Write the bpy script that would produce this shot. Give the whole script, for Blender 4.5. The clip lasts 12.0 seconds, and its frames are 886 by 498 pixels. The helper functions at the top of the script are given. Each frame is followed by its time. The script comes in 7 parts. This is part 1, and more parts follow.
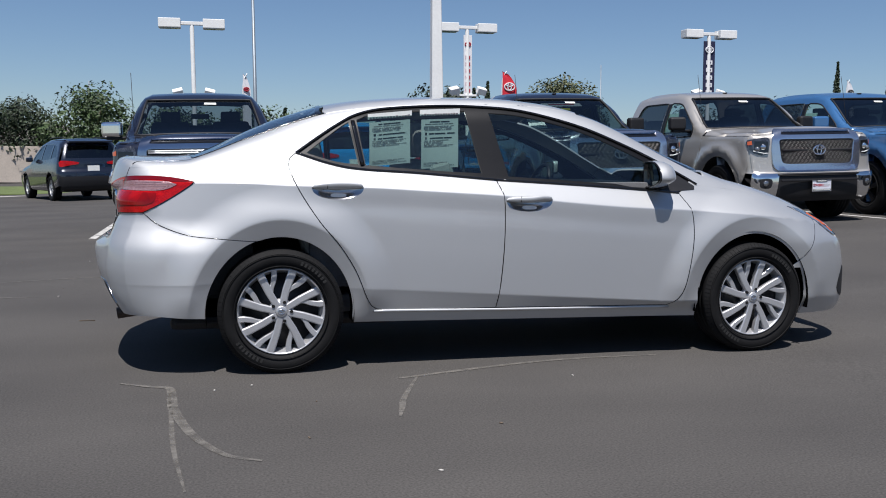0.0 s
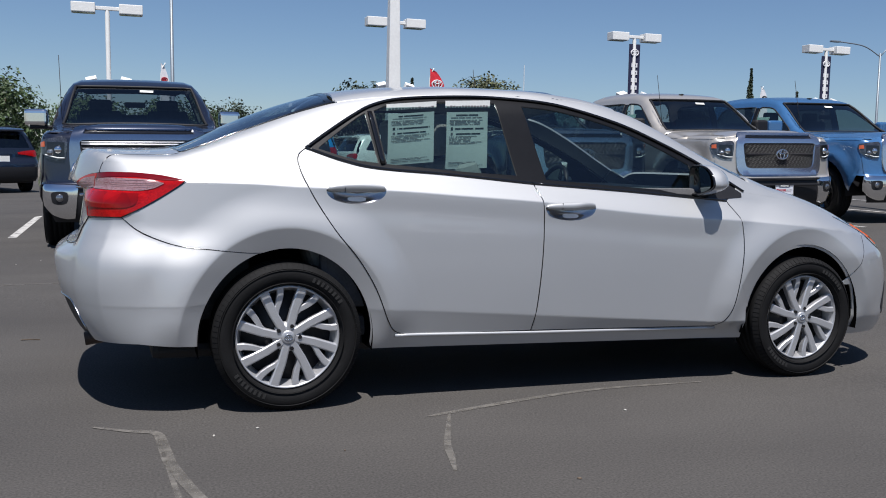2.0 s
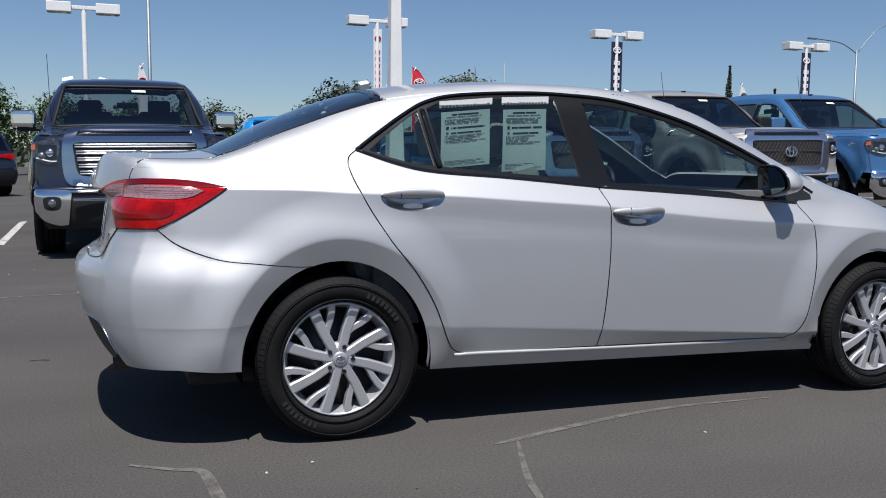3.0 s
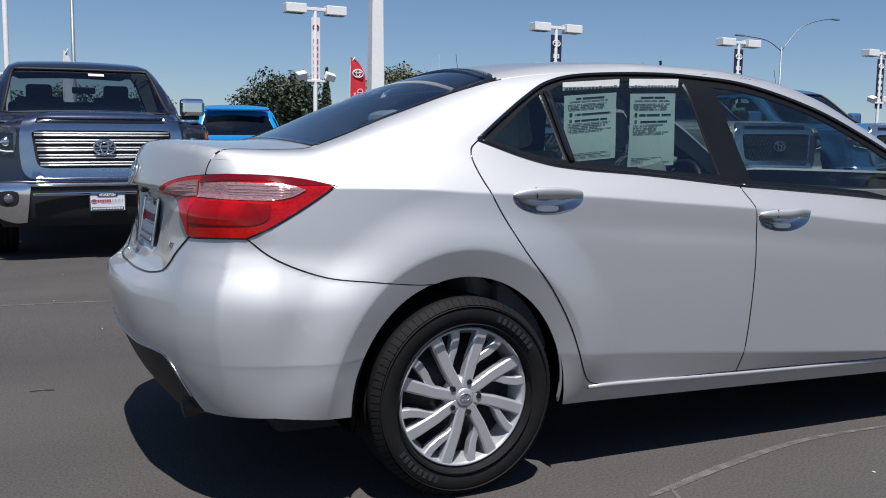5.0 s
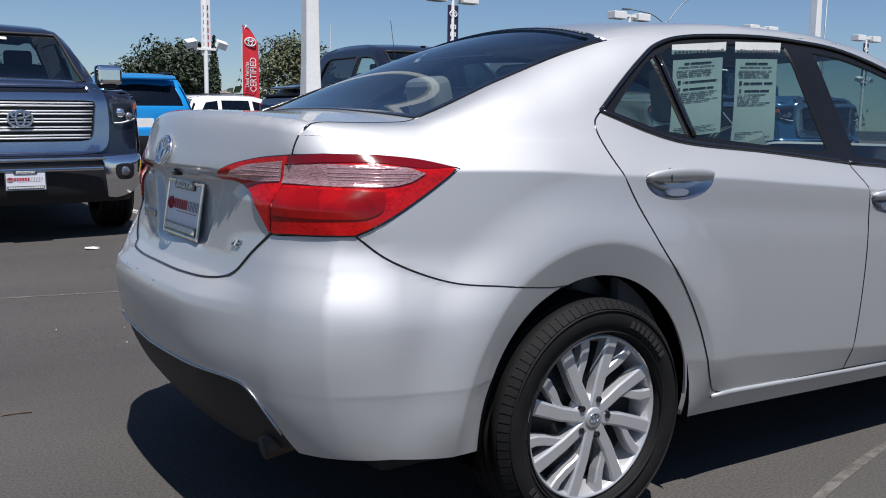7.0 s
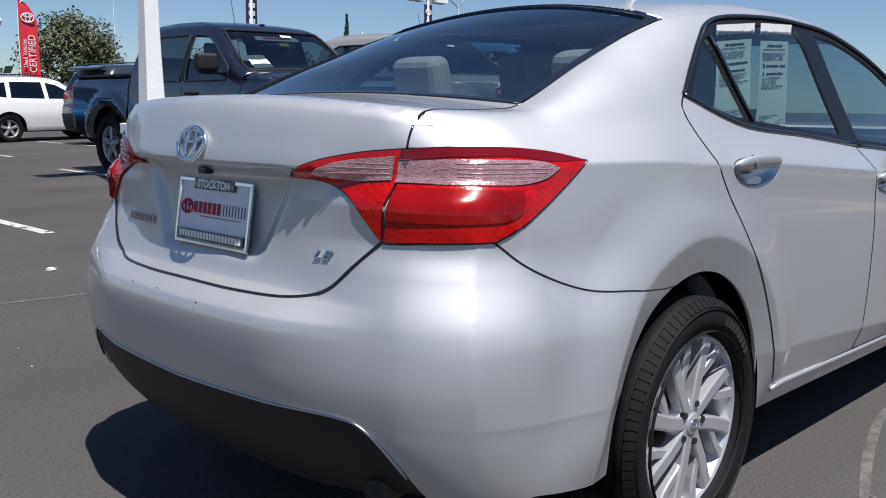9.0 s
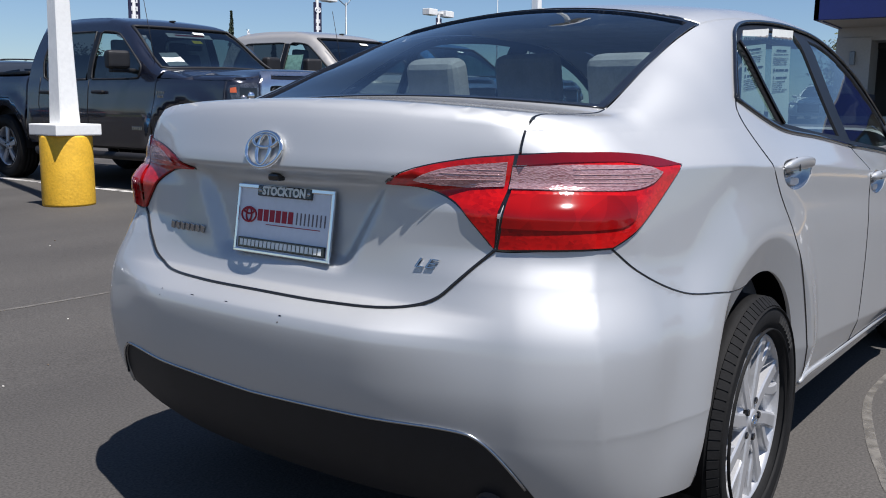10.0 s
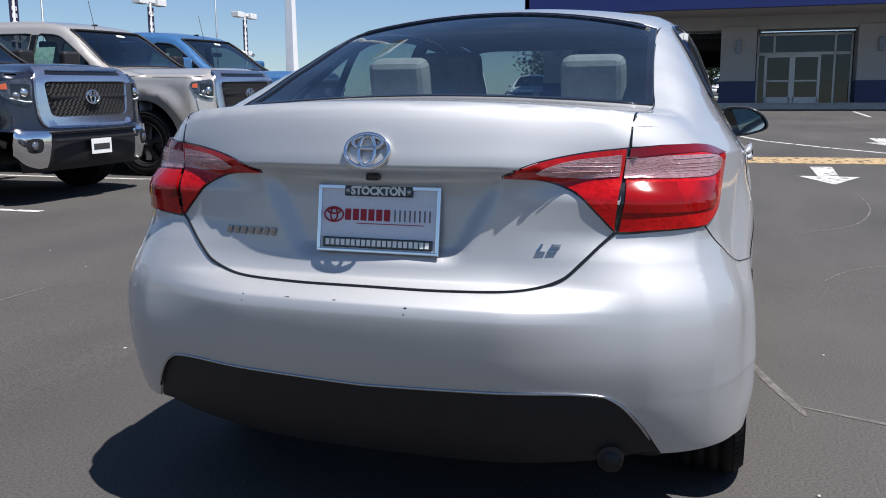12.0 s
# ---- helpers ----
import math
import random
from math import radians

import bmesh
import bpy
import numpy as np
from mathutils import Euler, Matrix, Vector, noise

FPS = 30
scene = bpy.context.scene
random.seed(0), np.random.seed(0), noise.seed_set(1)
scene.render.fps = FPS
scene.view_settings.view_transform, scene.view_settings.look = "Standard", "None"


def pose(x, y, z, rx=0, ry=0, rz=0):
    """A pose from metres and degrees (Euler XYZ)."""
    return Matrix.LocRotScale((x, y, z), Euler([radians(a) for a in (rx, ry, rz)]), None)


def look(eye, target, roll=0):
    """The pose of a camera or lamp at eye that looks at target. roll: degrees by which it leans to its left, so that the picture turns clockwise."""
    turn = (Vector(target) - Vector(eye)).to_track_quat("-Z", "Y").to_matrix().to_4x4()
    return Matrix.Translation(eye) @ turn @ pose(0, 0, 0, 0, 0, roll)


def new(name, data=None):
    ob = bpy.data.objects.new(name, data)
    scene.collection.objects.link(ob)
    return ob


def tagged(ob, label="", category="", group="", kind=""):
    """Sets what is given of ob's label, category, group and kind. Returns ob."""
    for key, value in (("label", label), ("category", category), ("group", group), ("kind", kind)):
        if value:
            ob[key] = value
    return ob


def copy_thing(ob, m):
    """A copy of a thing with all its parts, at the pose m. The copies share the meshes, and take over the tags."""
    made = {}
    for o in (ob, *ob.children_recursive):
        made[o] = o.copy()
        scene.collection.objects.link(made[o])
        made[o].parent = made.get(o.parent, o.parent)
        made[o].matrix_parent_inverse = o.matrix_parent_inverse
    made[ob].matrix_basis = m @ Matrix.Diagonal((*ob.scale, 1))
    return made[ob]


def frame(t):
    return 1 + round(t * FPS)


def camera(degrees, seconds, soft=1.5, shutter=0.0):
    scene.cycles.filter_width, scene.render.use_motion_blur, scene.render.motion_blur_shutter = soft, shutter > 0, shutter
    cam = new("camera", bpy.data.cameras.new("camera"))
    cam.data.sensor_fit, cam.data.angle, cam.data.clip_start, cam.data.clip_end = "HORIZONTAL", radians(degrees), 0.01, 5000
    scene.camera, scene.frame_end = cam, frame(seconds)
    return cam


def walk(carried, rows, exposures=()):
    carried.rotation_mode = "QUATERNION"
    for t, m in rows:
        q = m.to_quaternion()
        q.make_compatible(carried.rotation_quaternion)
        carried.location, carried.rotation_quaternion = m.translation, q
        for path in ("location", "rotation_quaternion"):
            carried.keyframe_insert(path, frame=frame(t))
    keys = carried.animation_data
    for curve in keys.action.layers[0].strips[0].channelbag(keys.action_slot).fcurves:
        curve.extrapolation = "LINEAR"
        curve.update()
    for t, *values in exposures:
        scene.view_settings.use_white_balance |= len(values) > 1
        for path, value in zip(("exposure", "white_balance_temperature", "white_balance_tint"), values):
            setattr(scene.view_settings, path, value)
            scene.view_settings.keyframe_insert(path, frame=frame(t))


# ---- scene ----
cam = camera(52.55, 12.0, 1.0)
PATH = [
    (0, (-0.33, -5.367, 1.076), (0.166, -3.439, 0.884), 0.6),
    (0.5, (-0.412, -5.214, 1.078), (0.148, -3.303, 0.889), 1.53),
    (1, (-0.503, -4.968, 1.073), (0.129, -3.079, 0.892), 1.92),
    (1.5, (-0.589, -4.744, 1.074), (0.069, -2.864, 0.892), 1.86),
    (2, (-0.668, -4.563, 1.076), (0.009, -2.691, 0.882), 1.66),
    (2.5, (-0.748, -4.331, 1.079), (-0.048, -2.466, 0.89), 1.53),
    (2.7, (-0.798, -4.24, 1.08), (-0.09, -2.38, 0.889), 1.35),
    (4.3, (-1.144, -3.568, 1.074), (-0.33, -1.753, 0.874), 1.45),
    (4.5, (-1.183, -3.47, 1.068), (-0.355, -1.661, 0.866), 1.41),
    (5, (-1.276, -3.246, 1.064), (-0.401, -1.459, 0.857), 1.54),
    (5.5, (-1.35, -3.069, 1.065), (-0.432, -1.307, 0.841), 1.67),
    (6, (-1.442, -2.853, 1.065), (-0.47, -1.123, 0.816), 1.31),
    (6.5, (-1.528, -2.674, 1.062), (-0.499, -0.979, 0.806), 1.51),
    (7, (-1.598, -2.506, 1.055), (-0.507, -0.85, 0.793), 1.54),
    (7.5, (-1.678, -2.331, 1.06), (-0.521, -0.723, 0.787), 0.85),
    (7.7, (-1.711, -2.274, 1.056), (-0.528, -0.685, 0.779), 1.13),
    (9.3, (-2.054, -1.713, 1.052), (-0.557, -0.418, 0.763), 1.24),
    (9.5, (-2.114, -1.631, 1.052), (-0.58, -0.381, 0.766), 1.43),
    (10, (-2.227, -1.478, 1.056), (-0.632, -0.307, 0.767), 1.1),
    (10.5, (-2.337, -1.314, 1.055), (-0.671, -0.247, 0.765), 0.45),
    (11, (-2.461, -1.151, 1.062), (-0.702, -0.249, 0.761), 0.62),
    (11.5, (-2.603, -0.966, 1.068), (-0.767, -0.231, 0.771), 0.87),
    (12, (-2.754, -0.808, 1.067), (-0.879, -0.181, 0.765), 0.04),
]
EXPOSURES = [(0.0, 0.32, 6220, 12), (7.0, 0.34, 6220, 12), (9.5, 0.54, 6220, 12), (12.0, 0.66, 6220, 12)]
walk(cam, [(t, look(eye, target, roll)) for t, eye, target, roll in PATH], EXPOSURES)

# ---------------------------------------------------------------- world and sun
ELEV, AZIM = 67.0, -109.0          # the sun stands high on the car's right-hand side
world = bpy.data.worlds.new("sky")
scene.world = world
world.use_nodes = True
wn, wl = world.node_tree.nodes, world.node_tree.links
wn.clear()
sky = wn.new("ShaderNodeTexSky")
sky.sky_type, sky.sun_disc = "NISHITA", False
sky.sun_elevation, sky.sun_rotation = radians(ELEV), radians(90 - AZIM)
sky.air_density, sky.dust_density, sky.ozone_density = 0.92, 0.25, 5.0
bg = wn.new("ShaderNodeBackground")
bg.inputs["Strength"].default_value = 0.067
wo = wn.new("ShaderNodeOutputWorld")
wl.new(sky.outputs[0], bg.inputs[0])
wl.new(bg.outputs[0], wo.inputs[0])
sun_data = bpy.data.lights.new("sun", "SUN")
sun_data.energy, sun_data.angle, sun_data.color = 5.0, radians(0.53), (1.0, 0.95, 0.88)
sun = new("sun", sun_data)
sd = Vector((math.cos(radians(ELEV)) * math.cos(radians(AZIM)), math.cos(radians(ELEV)) * math.sin(radians(AZIM)), math.sin(radians(ELEV))))
sun.matrix_world = look(sd * 60, (0, 0, 0))


# ---------------------------------------------------------------- materials
def mat(name, color, rough=0.5, metal=0.0, vary=0.0, scale=8.0, bump=0.0, bscale=60.0, coat=0.0, spec=0.5, second=None, detail=4.0):
    """A principled surface; vary mixes in a darker/lighter tone at two scales, bump adds fine relief."""
    m = bpy.data.materials.new(name)
    m.use_nodes = True
    nt = m.node_tree
    p = nt.nodes["Principled BSDF"]
    p.inputs["Base Color"].default_value = (*color, 1)
    p.inputs["Roughness"].default_value = rough
    p.inputs["Metallic"].default_value = metal
    p.inputs["Coat Weight"].default_value = coat
    p.inputs["Coat Roughness"].default_value = 0.04
    p.inputs["Specular IOR Level"].default_value = spec
    if vary or bump:
        tc = nt.nodes.new("ShaderNodeTexCoord")
    if vary:
        n1, n2 = nt.nodes.new("ShaderNodeTexNoise"), nt.nodes.new("ShaderNodeTexNoise")
        n1.inputs["Scale"].default_value, n1.inputs["Detail"].default_value = scale, detail
        n2.inputs["Scale"].default_value, n2.inputs["Detail"].default_value = scale * 9, 3
        add = nt.nodes.new("ShaderNodeMath")
        add.operation = "ADD"
        mr = nt.nodes.new("ShaderNodeMapRange")
        mr.inputs[1].default_value, mr.inputs[2].default_value = 0.7, 1.3
        mix = nt.nodes.new("ShaderNodeMix")
        mix.data_type = "RGBA"
        other = second or tuple(c * (1 - vary) for c in color)
        light = color if second else tuple(min(1, c * (1 + vary)) for c in color)
        mix.inputs[6].default_value, mix.inputs[7].default_value = (*other, 1), (*light, 1)
        for n in (n1, n2):
            nt.links.new(tc.outputs["Object"], n.inputs["Vector"])
        nt.links.new(n1.outputs[0], add.inputs[0])
        nt.links.new(n2.outputs[0], add.inputs[1])
        nt.links.new(add.outputs[0], mr.inputs[0])
        nt.links.new(mr.outputs[0], mix.inputs[0])
        nt.links.new(mix.outputs[2], p.inputs["Base Color"])
    if bump:
        nb, b = nt.nodes.new("ShaderNodeTexNoise"), nt.nodes.new("ShaderNodeBump")
        nb.inputs["Scale"].default_value, nb.inputs["Detail"].default_value = bscale, 3
        b.inputs["Strength"].default_value, b.inputs["Distance"].default_value = bump, 0.01
        nt.links.new(tc.outputs["Object"], nb.inputs["Vector"])
        nt.links.new(nb.outputs[0], b.inputs["Height"])
        nt.links.new(b.outputs[0], p.inputs["Normal"])
    return m


def glass(name, tint, gloss=1.5):
    """Thin automotive glass: tinted see-through with a mirror sheen that grows at a glancing view."""
    m = bpy.data.materials.new(name)
    m.use_nodes = True
    nt = m.node_tree
    nt.nodes.clear()
    tr, gl, fr, mx, out = (nt.nodes.new(k) for k in ("ShaderNodeBsdfTransparent", "ShaderNodeBsdfGlossy", "ShaderNodeLayerWeight", "ShaderNodeMixShader", "ShaderNodeOutputMaterial"))
    tr.inputs[0].default_value = (*tint, 1)
    gl.inputs["Roughness"].default_value = 0.015
    gl.inputs["Color"].default_value = (0.9, 0.95, 1, 1)
    # thin sheet: the same sheen from either side
    fr.inputs["Blend"].default_value = 0.5
    pw, ma = nt.nodes.new("ShaderNodeMath"), nt.nodes.new("ShaderNodeMath")
    pw.operation, ma.operation = "POWER", "MULTIPLY_ADD"
    pw.inputs[1].default_value = 4.5
    ma.inputs[1].default_value, ma.inputs[2].default_value = 0.9, 0.075 * (gloss - 0.5)
    nt.links.new(fr.outputs["Facing"], pw.inputs[0])
    nt.links.new(pw.outputs[0], ma.inputs[0])
    nt.links.new(ma.outputs[0], mx.inputs[0])
    nt.links.new(tr.outputs[0], mx.inputs[1])
    nt.links.new(gl.outputs[0], mx.inputs[2])
    nt.links.new(mx.outputs[0], out.inputs[0])
    return m


def paint(name, color, metal=0.0, rough=0.3, flake=0.0):
    """Car paint: pigmented base with a clear coat; metallic paints sparkle finely."""
    m = mat(name, color, rough, metal, coat=1.0)
    nt = m.node_tree
    p = nt.nodes["Principled BSDF"]
    tc, ns, mr = nt.nodes.new("ShaderNodeTexCoord"), nt.nodes.new("ShaderNodeTexNoise"), nt.nodes.new("ShaderNodeMapRange")
    ns.inputs["Scale"].default_value, ns.inputs["Detail"].default_value = 3.0, 8
    mr.inputs[3].default_value, mr.inputs[4].default_value = rough - 0.03, rough + 0.05
    nt.links.new(tc.outputs["Object"], ns.inputs["Vector"])
    nt.links.new(ns.outputs[0], mr.inputs[0])
    nt.links.new(mr.outputs[0], p.inputs["Roughness"])
    if flake:
        vo, b = nt.nodes.new("ShaderNodeTexVoronoi"), nt.nodes.new("ShaderNodeBump")
        vo.inputs["Scale"].default_value = 900
        b.inputs["Strength"].default_value, b.inputs["Distance"].default_value = flake, 0.0005
        nt.links.new(tc.outputs["Object"], vo.inputs["Vector"])
        nt.links.new(vo.outputs[0], b.inputs["Height"])
        nt.links.new(b.outputs[0], p.inputs["Normal"])
    return m


M_SILVER = paint("silver_metallic_paint", (0.50, 0.508, 0.515), 0.74, 0.60, 0.03)
M_SILVER.node_tree.nodes["Principled BSDF"].inputs["Coat Roughness"].default_value = 0.06
M_BLACK = mat("black_plastic", (0.006, 0.006, 0.008), 0.6, vary=0.3, scale=20, bump=0.1, bscale=400)
# deeper than the black plastic: the shade inside the arches is in this colour
M_WELL = mat("shaded_wheel_well", (0.0025, 0.0025, 0.003), 0.95, vary=0.3, scale=20, spec=0.03)
M_GLOSSBLACK = mat("gloss_black_trim", (0.008, 0.008, 0.009), 0.12, coat=0.5)
M_PILLAR = mat("satin_black_pillar_film", (0.006, 0.006, 0.007), 0.4, spec=0.3, vary=0.2, scale=12)
M_RUBBER = mat("tyre_rubber", (0.007, 0.007, 0.0075), 0.75, vary=0.3, scale=14, bump=0.1, bscale=250, spec=0.22)
M_TYREMARK = mat("scuffed_rubber_lettering", (0.016, 0.016, 0.016), 0.8, vary=0.5, scale=60)
M_CHROME = mat("chrome", (0.8, 0.81, 0.83), 0.07, 1.0)
M_RIM = mat("silver_wheel_cover", (0.50, 0.505, 0.52), 0.4, 0.55, vary=0.06, scale=20, coat=0.4)
M_STEEL = mat("dark_wheel_steel", (0.03, 0.03, 0.032), 0.5, 0.4, vary=0.3)
M_GLASS = glass("side_glass", (0.50, 0.62, 0.60), 1.5)
M_REARGLASS = glass("rear_glass", (0.55, 0.63, 0.65), 1.52)
M_CLEARGLASS = glass("windscreen_glass", (0.55, 0.63, 0.62), 1.5)
M_DARKGLASS = glass("privacy_glass", (0.07, 0.08, 0.085), 1.5)
def lens(name, color, dark, rough, cells, metal=0.0, rows=1.0, relief=0.22):
    """Moulded lamp plastic: small prism cells under a clear gloss."""
    m = mat(name, color, rough, metal, coat=0.3, spec=0.25)
    nt = m.node_tree
    q = nt.nodes["Principled BSDF"]
    tc, mp, vo, mr, mx, bp, n2 = (nt.nodes.new(k) for k in ("ShaderNodeTexCoord", "ShaderNodeMapping", "ShaderNodeTexVoronoi", "ShaderNodeMapRange", "ShaderNodeMix", "ShaderNodeBump", "ShaderNodeTexNoise"))
    mp.inputs["Scale"].default_value = (1, 1, rows)
    vo.inputs["Scale"].default_value = cells
    n2.inputs["Scale"].default_value = 9
    mx.data_type = "RGBA"
    mx.inputs[6].default_value, mx.inputs[7].default_value = (*dark, 1), (*color, 1)
    ad = nt.nodes.new("ShaderNodeMath")
    ad.operation = "ADD"
    mr.inputs[1].default_value, mr.inputs[2].default_value = 0.45, 1.25
    nt.links.new(tc.outputs["Object"], mp.inputs[0])
    nt.links.new(mp.outputs[0], vo.inputs["Vector"])
    nt.links.new(tc.outputs["Object"], n2.inputs["Vector"])
    nt.links.new(vo.outputs["Color"], ad.inputs[0])
    nt.links.new(n2.outputs[0], ad.inputs[1])
    nt.links.new(ad.outputs[0], mr.inputs[0])
    nt.links.new(mr.outputs[0], mx.inputs[0])
    nt.links.new(mx.outputs[2], q.inputs["Base Color"])
    bp.inputs["Strength"].default_value, bp.inputs["Distance"].default_value = relief, 0.002
    nt.links.new(vo.outputs["Distance"], bp.inputs["Height"])
    nt.links.new(bp.outputs[0], q.inputs["Normal"])
    return m


M_BADGE = mat("worn_chrome_letters", (0.42, 0.43, 0.45), 0.18, 1.0)
M_RED = lens("red_lamp_lens", (0.44, 0.004, 0.004), (0.26, 0.001, 0.002), 0.14, 110, 0.0, 1.4, 0.10)
M_REDBORDER = mat("deep_red_lens_border", (0.13, 0.002, 0.005), 0.10, vary=0.1, scale=8, coat=0.35, spec=0.3)
M_REDDARK = lens("red_lamp_chamber", (0.30, 0.003, 0.003), (0.10, 0.001, 0.001), 0.12, 16, 0.0, 0.6, 0.05)
M_CLEARLENS = lens("clear_lamp_lens", (0.60, 0.36, 0.36), (0.34, 0.14, 0.145), 0.10, 150, 0.55, 3.0, 0.4)
M_RIB = mat("clear_lens_rib", (0.46, 0.30, 0.30), 0.12, 0.3, coat=0.6)
M_ORANGE = mat("amber_reflector", (0.55, 0.10, 0.02), 0.2, coat=1.0)
M_LAMPGREY = mat("headlamp_reflector", (0.28, 0.29, 0.31), 0.15, 0.8, vary=0.6, scale=22, coat=1.0)
M_LINER = mat("grey_cabin_trim", (0.10, 0.10, 0.105), 0.8, vary=0.2, scale=12)
M_SEAT = mat("ash_grey_seat_fabric", (0.42, 0.41, 0.39), 0.9, vary=0.15, scale=15, bump=0.3, bscale=500)
M_PAPER = mat("white_paper", (0.74, 0.75, 0.72), 0.7, vary=0.05)
M_INK = mat("black_ink", (0.03, 0.03, 0.03), 0.7)
M_REDINK = mat("red_ink", (0.34, 0.012, 0.03), 0.6)
M_PLATE = mat("pale_blue_grey_plate", (0.66, 0.68, 0.74), 0.4, vary=0.04)
M_GREYINK = mat("grey_ink", (0.16, 0.14, 0.15), 0.7)
M_RECESS = mat("shaded_silver_recess", (0.36, 0.365, 0.38), 0.16, 0.9, vary=0.08, scale=12)
M_SUNPATCH = mat("pale_sunlit_bowl", (0.80, 0.80, 0.81), 0.35, 0.2, coat=0.5)
M_WHITE = mat("white_paint", (0.78, 0.78, 0.76), 0.5, vary=0.06, scale=3)
M_YELLOW = mat("yellow_paint_on_concrete", (0.72, 0.42, 0.03), 0.6, vary=0.15, scale=5, bump=0.3, bscale=40)
M_MIRRORGLASS = mat("mirror_glass", (0.34, 0.44, 0.46), 0.02, 1.0)
M_TAILPIPE = mat("rusty_steel", (0.06, 0.04, 0.03), 0.6, 0.4, vary=0.5, scale=20)


# ---------------------------------------------------------------- mesh helpers
def part(name, bm, material, parent=None, label="", smooth=True):
    me = bpy.data.meshes.new(name)
    bm.to_mesh(me)
    bm.free()
    me.materials.append(material)
    if smooth:
        me.shade_smooth()
    ob = new(name, me)
    ob.parent = parent
    if label:
        ob["label"] = label
    return ob


def raw(name, verts, faces, material, parent=None, label="", normals=None, smooth=True):
    me = bpy.data.meshes.new(name)
    me.from_pydata([tuple(map(float, v)) for v in verts], [], faces)
    me.materials.append(material)
    if smooth:
        me.shade_smooth()
    if normals is not None:
        me.normals_split_custom_set_from_vertices([tuple(map(float, n)) for n in normals])
    ob = new(name, me)
    ob.parent = parent
    if label:
        ob["label"] = label
    return ob


def empty(name, label, category, group="", m=None):
    ob = new(name)
    ob.empty_display_size = 0.2
    if m is not None:
        ob.matrix_world = m
    return tagged(ob, label, category, group)


def box(bm, c, s, bevel=0.0, rot=(0, 0, 0), seg=2):
    """A box of size s round c in bm, its edges rounded by bevel."""
    g = bmesh.ops.create_cube(bm, size=1, matrix=Matrix.LocRotScale(c, Euler([radians(a) for a in rot]), s))
    if bevel:
        es = {e for v in g["verts"] for e in v.link_edges}
        bmesh.ops.bevel(bm, geom=list(es), offset=bevel, segments=seg, affect="EDGES", profile=0.6)
    return g


def boxed(name, c, s, material, parent=None, bevel=0.01, rot=(0, 0, 0), label="", seg=2):
    bm = bmesh.new()
    box(bm, c, s, bevel, rot, seg)
    return part(name, bm, material, parent, label, smooth=False)


def lathe(prof, seg=48, axis="y"):
    """A surface of revolution round the y axis: prof is (radius, y) pairs."""
    verts, faces, n = [], [], len(prof)
    for i in range(seg):
        a = 2 * math.pi * i / seg
        for r, y in prof:
            p = (r * math.cos(a), y, r * math.sin(a))
            verts.append(p if axis == "y" else (p[0], p[2], y))
    for i in range(seg):
        j = (i + 1) % seg
        for k in range(n - 1):
            faces.append((i * n + k, j * n + k, j * n + k + 1, i * n + k + 1))
    return verts, faces


def catmull(pts, per=8, closed=False):
    """A smooth curve through control points."""
    p = [np.array(q, float) for q in pts]
    n = len(p)
    out = []
    for i in range(n if closed else n - 1):
        a = p[(i - 1) % n] if closed or i > 0 else 2 * p[0] - p[1]
        b, c = p[i], p[(i + 1) % n]
        d = p[(i + 2) % n] if closed or i + 2 < n else 2 * c - b
        for k in range(per):
            t = k / per
            out.append(0.5 * (2 * b + (c - a) * t + (2 * a - 5 * b + 4 * c - d) * t * t + (3 * b - a - 3 * c + d) * t ** 3))
    if not closed:
        out.append(p[-1])
    return [tuple(q) for q in out]


def tube(pts, r, seg=8, flat=1.0, up=(0, 0, 1), taper=None):
    """Verts and faces of a round bar along pts; flat squeezes it along its second axis; taper: radius at each point."""
    P = [Vector(p) for p in pts]
    verts, faces = [], []
    for i, p in enumerate(P):
        d = (P[min(i + 1, len(P) - 1)] - P[max(i - 1, 0)]).normalized()
        u = Vector(up)
        s = d.cross(u)
        if s.length < 1e-3:
            s = d.cross(Vector((1, 0, 0)))
        s.normalize()
        u = s.cross(d)
        rr = taper[i] if taper else r
        for k in range(seg):
            a = 2 * math.pi * k / seg
            verts.append(p + s * (rr * math.cos(a)) + u * (rr * flat * math.sin(a)))
    for i in range(len(P) - 1):
        for k in range(seg):
            j = (k + 1) % seg
            faces.append((i * seg + k, i * seg + j, (i + 1) * seg + j, (i + 1) * seg + k))
    faces.append(tuple(range(seg))[::-1])
    faces.append(tuple(range((len(P) - 1) * seg, len(P) * seg)))
    return verts, faces


def inside(poly, q):
    """Which of the points q (n x 2) lie in the polygon."""
    poly, q = np.asarray(poly), np.asarray(q)
    x, y = q[:, 0], q[:, 1]
    r = np.zeros(len(q), bool)
    for (x0, y0), (x1, y1) in zip(poly, np.roll(poly, -1, axis=0)):
        if y0 != y1:
            r ^= ((y0 > y) != (y1 > y)) & (x < (x1 - x0) * (y - y0) / (y1 - y0) + x0)
    return r


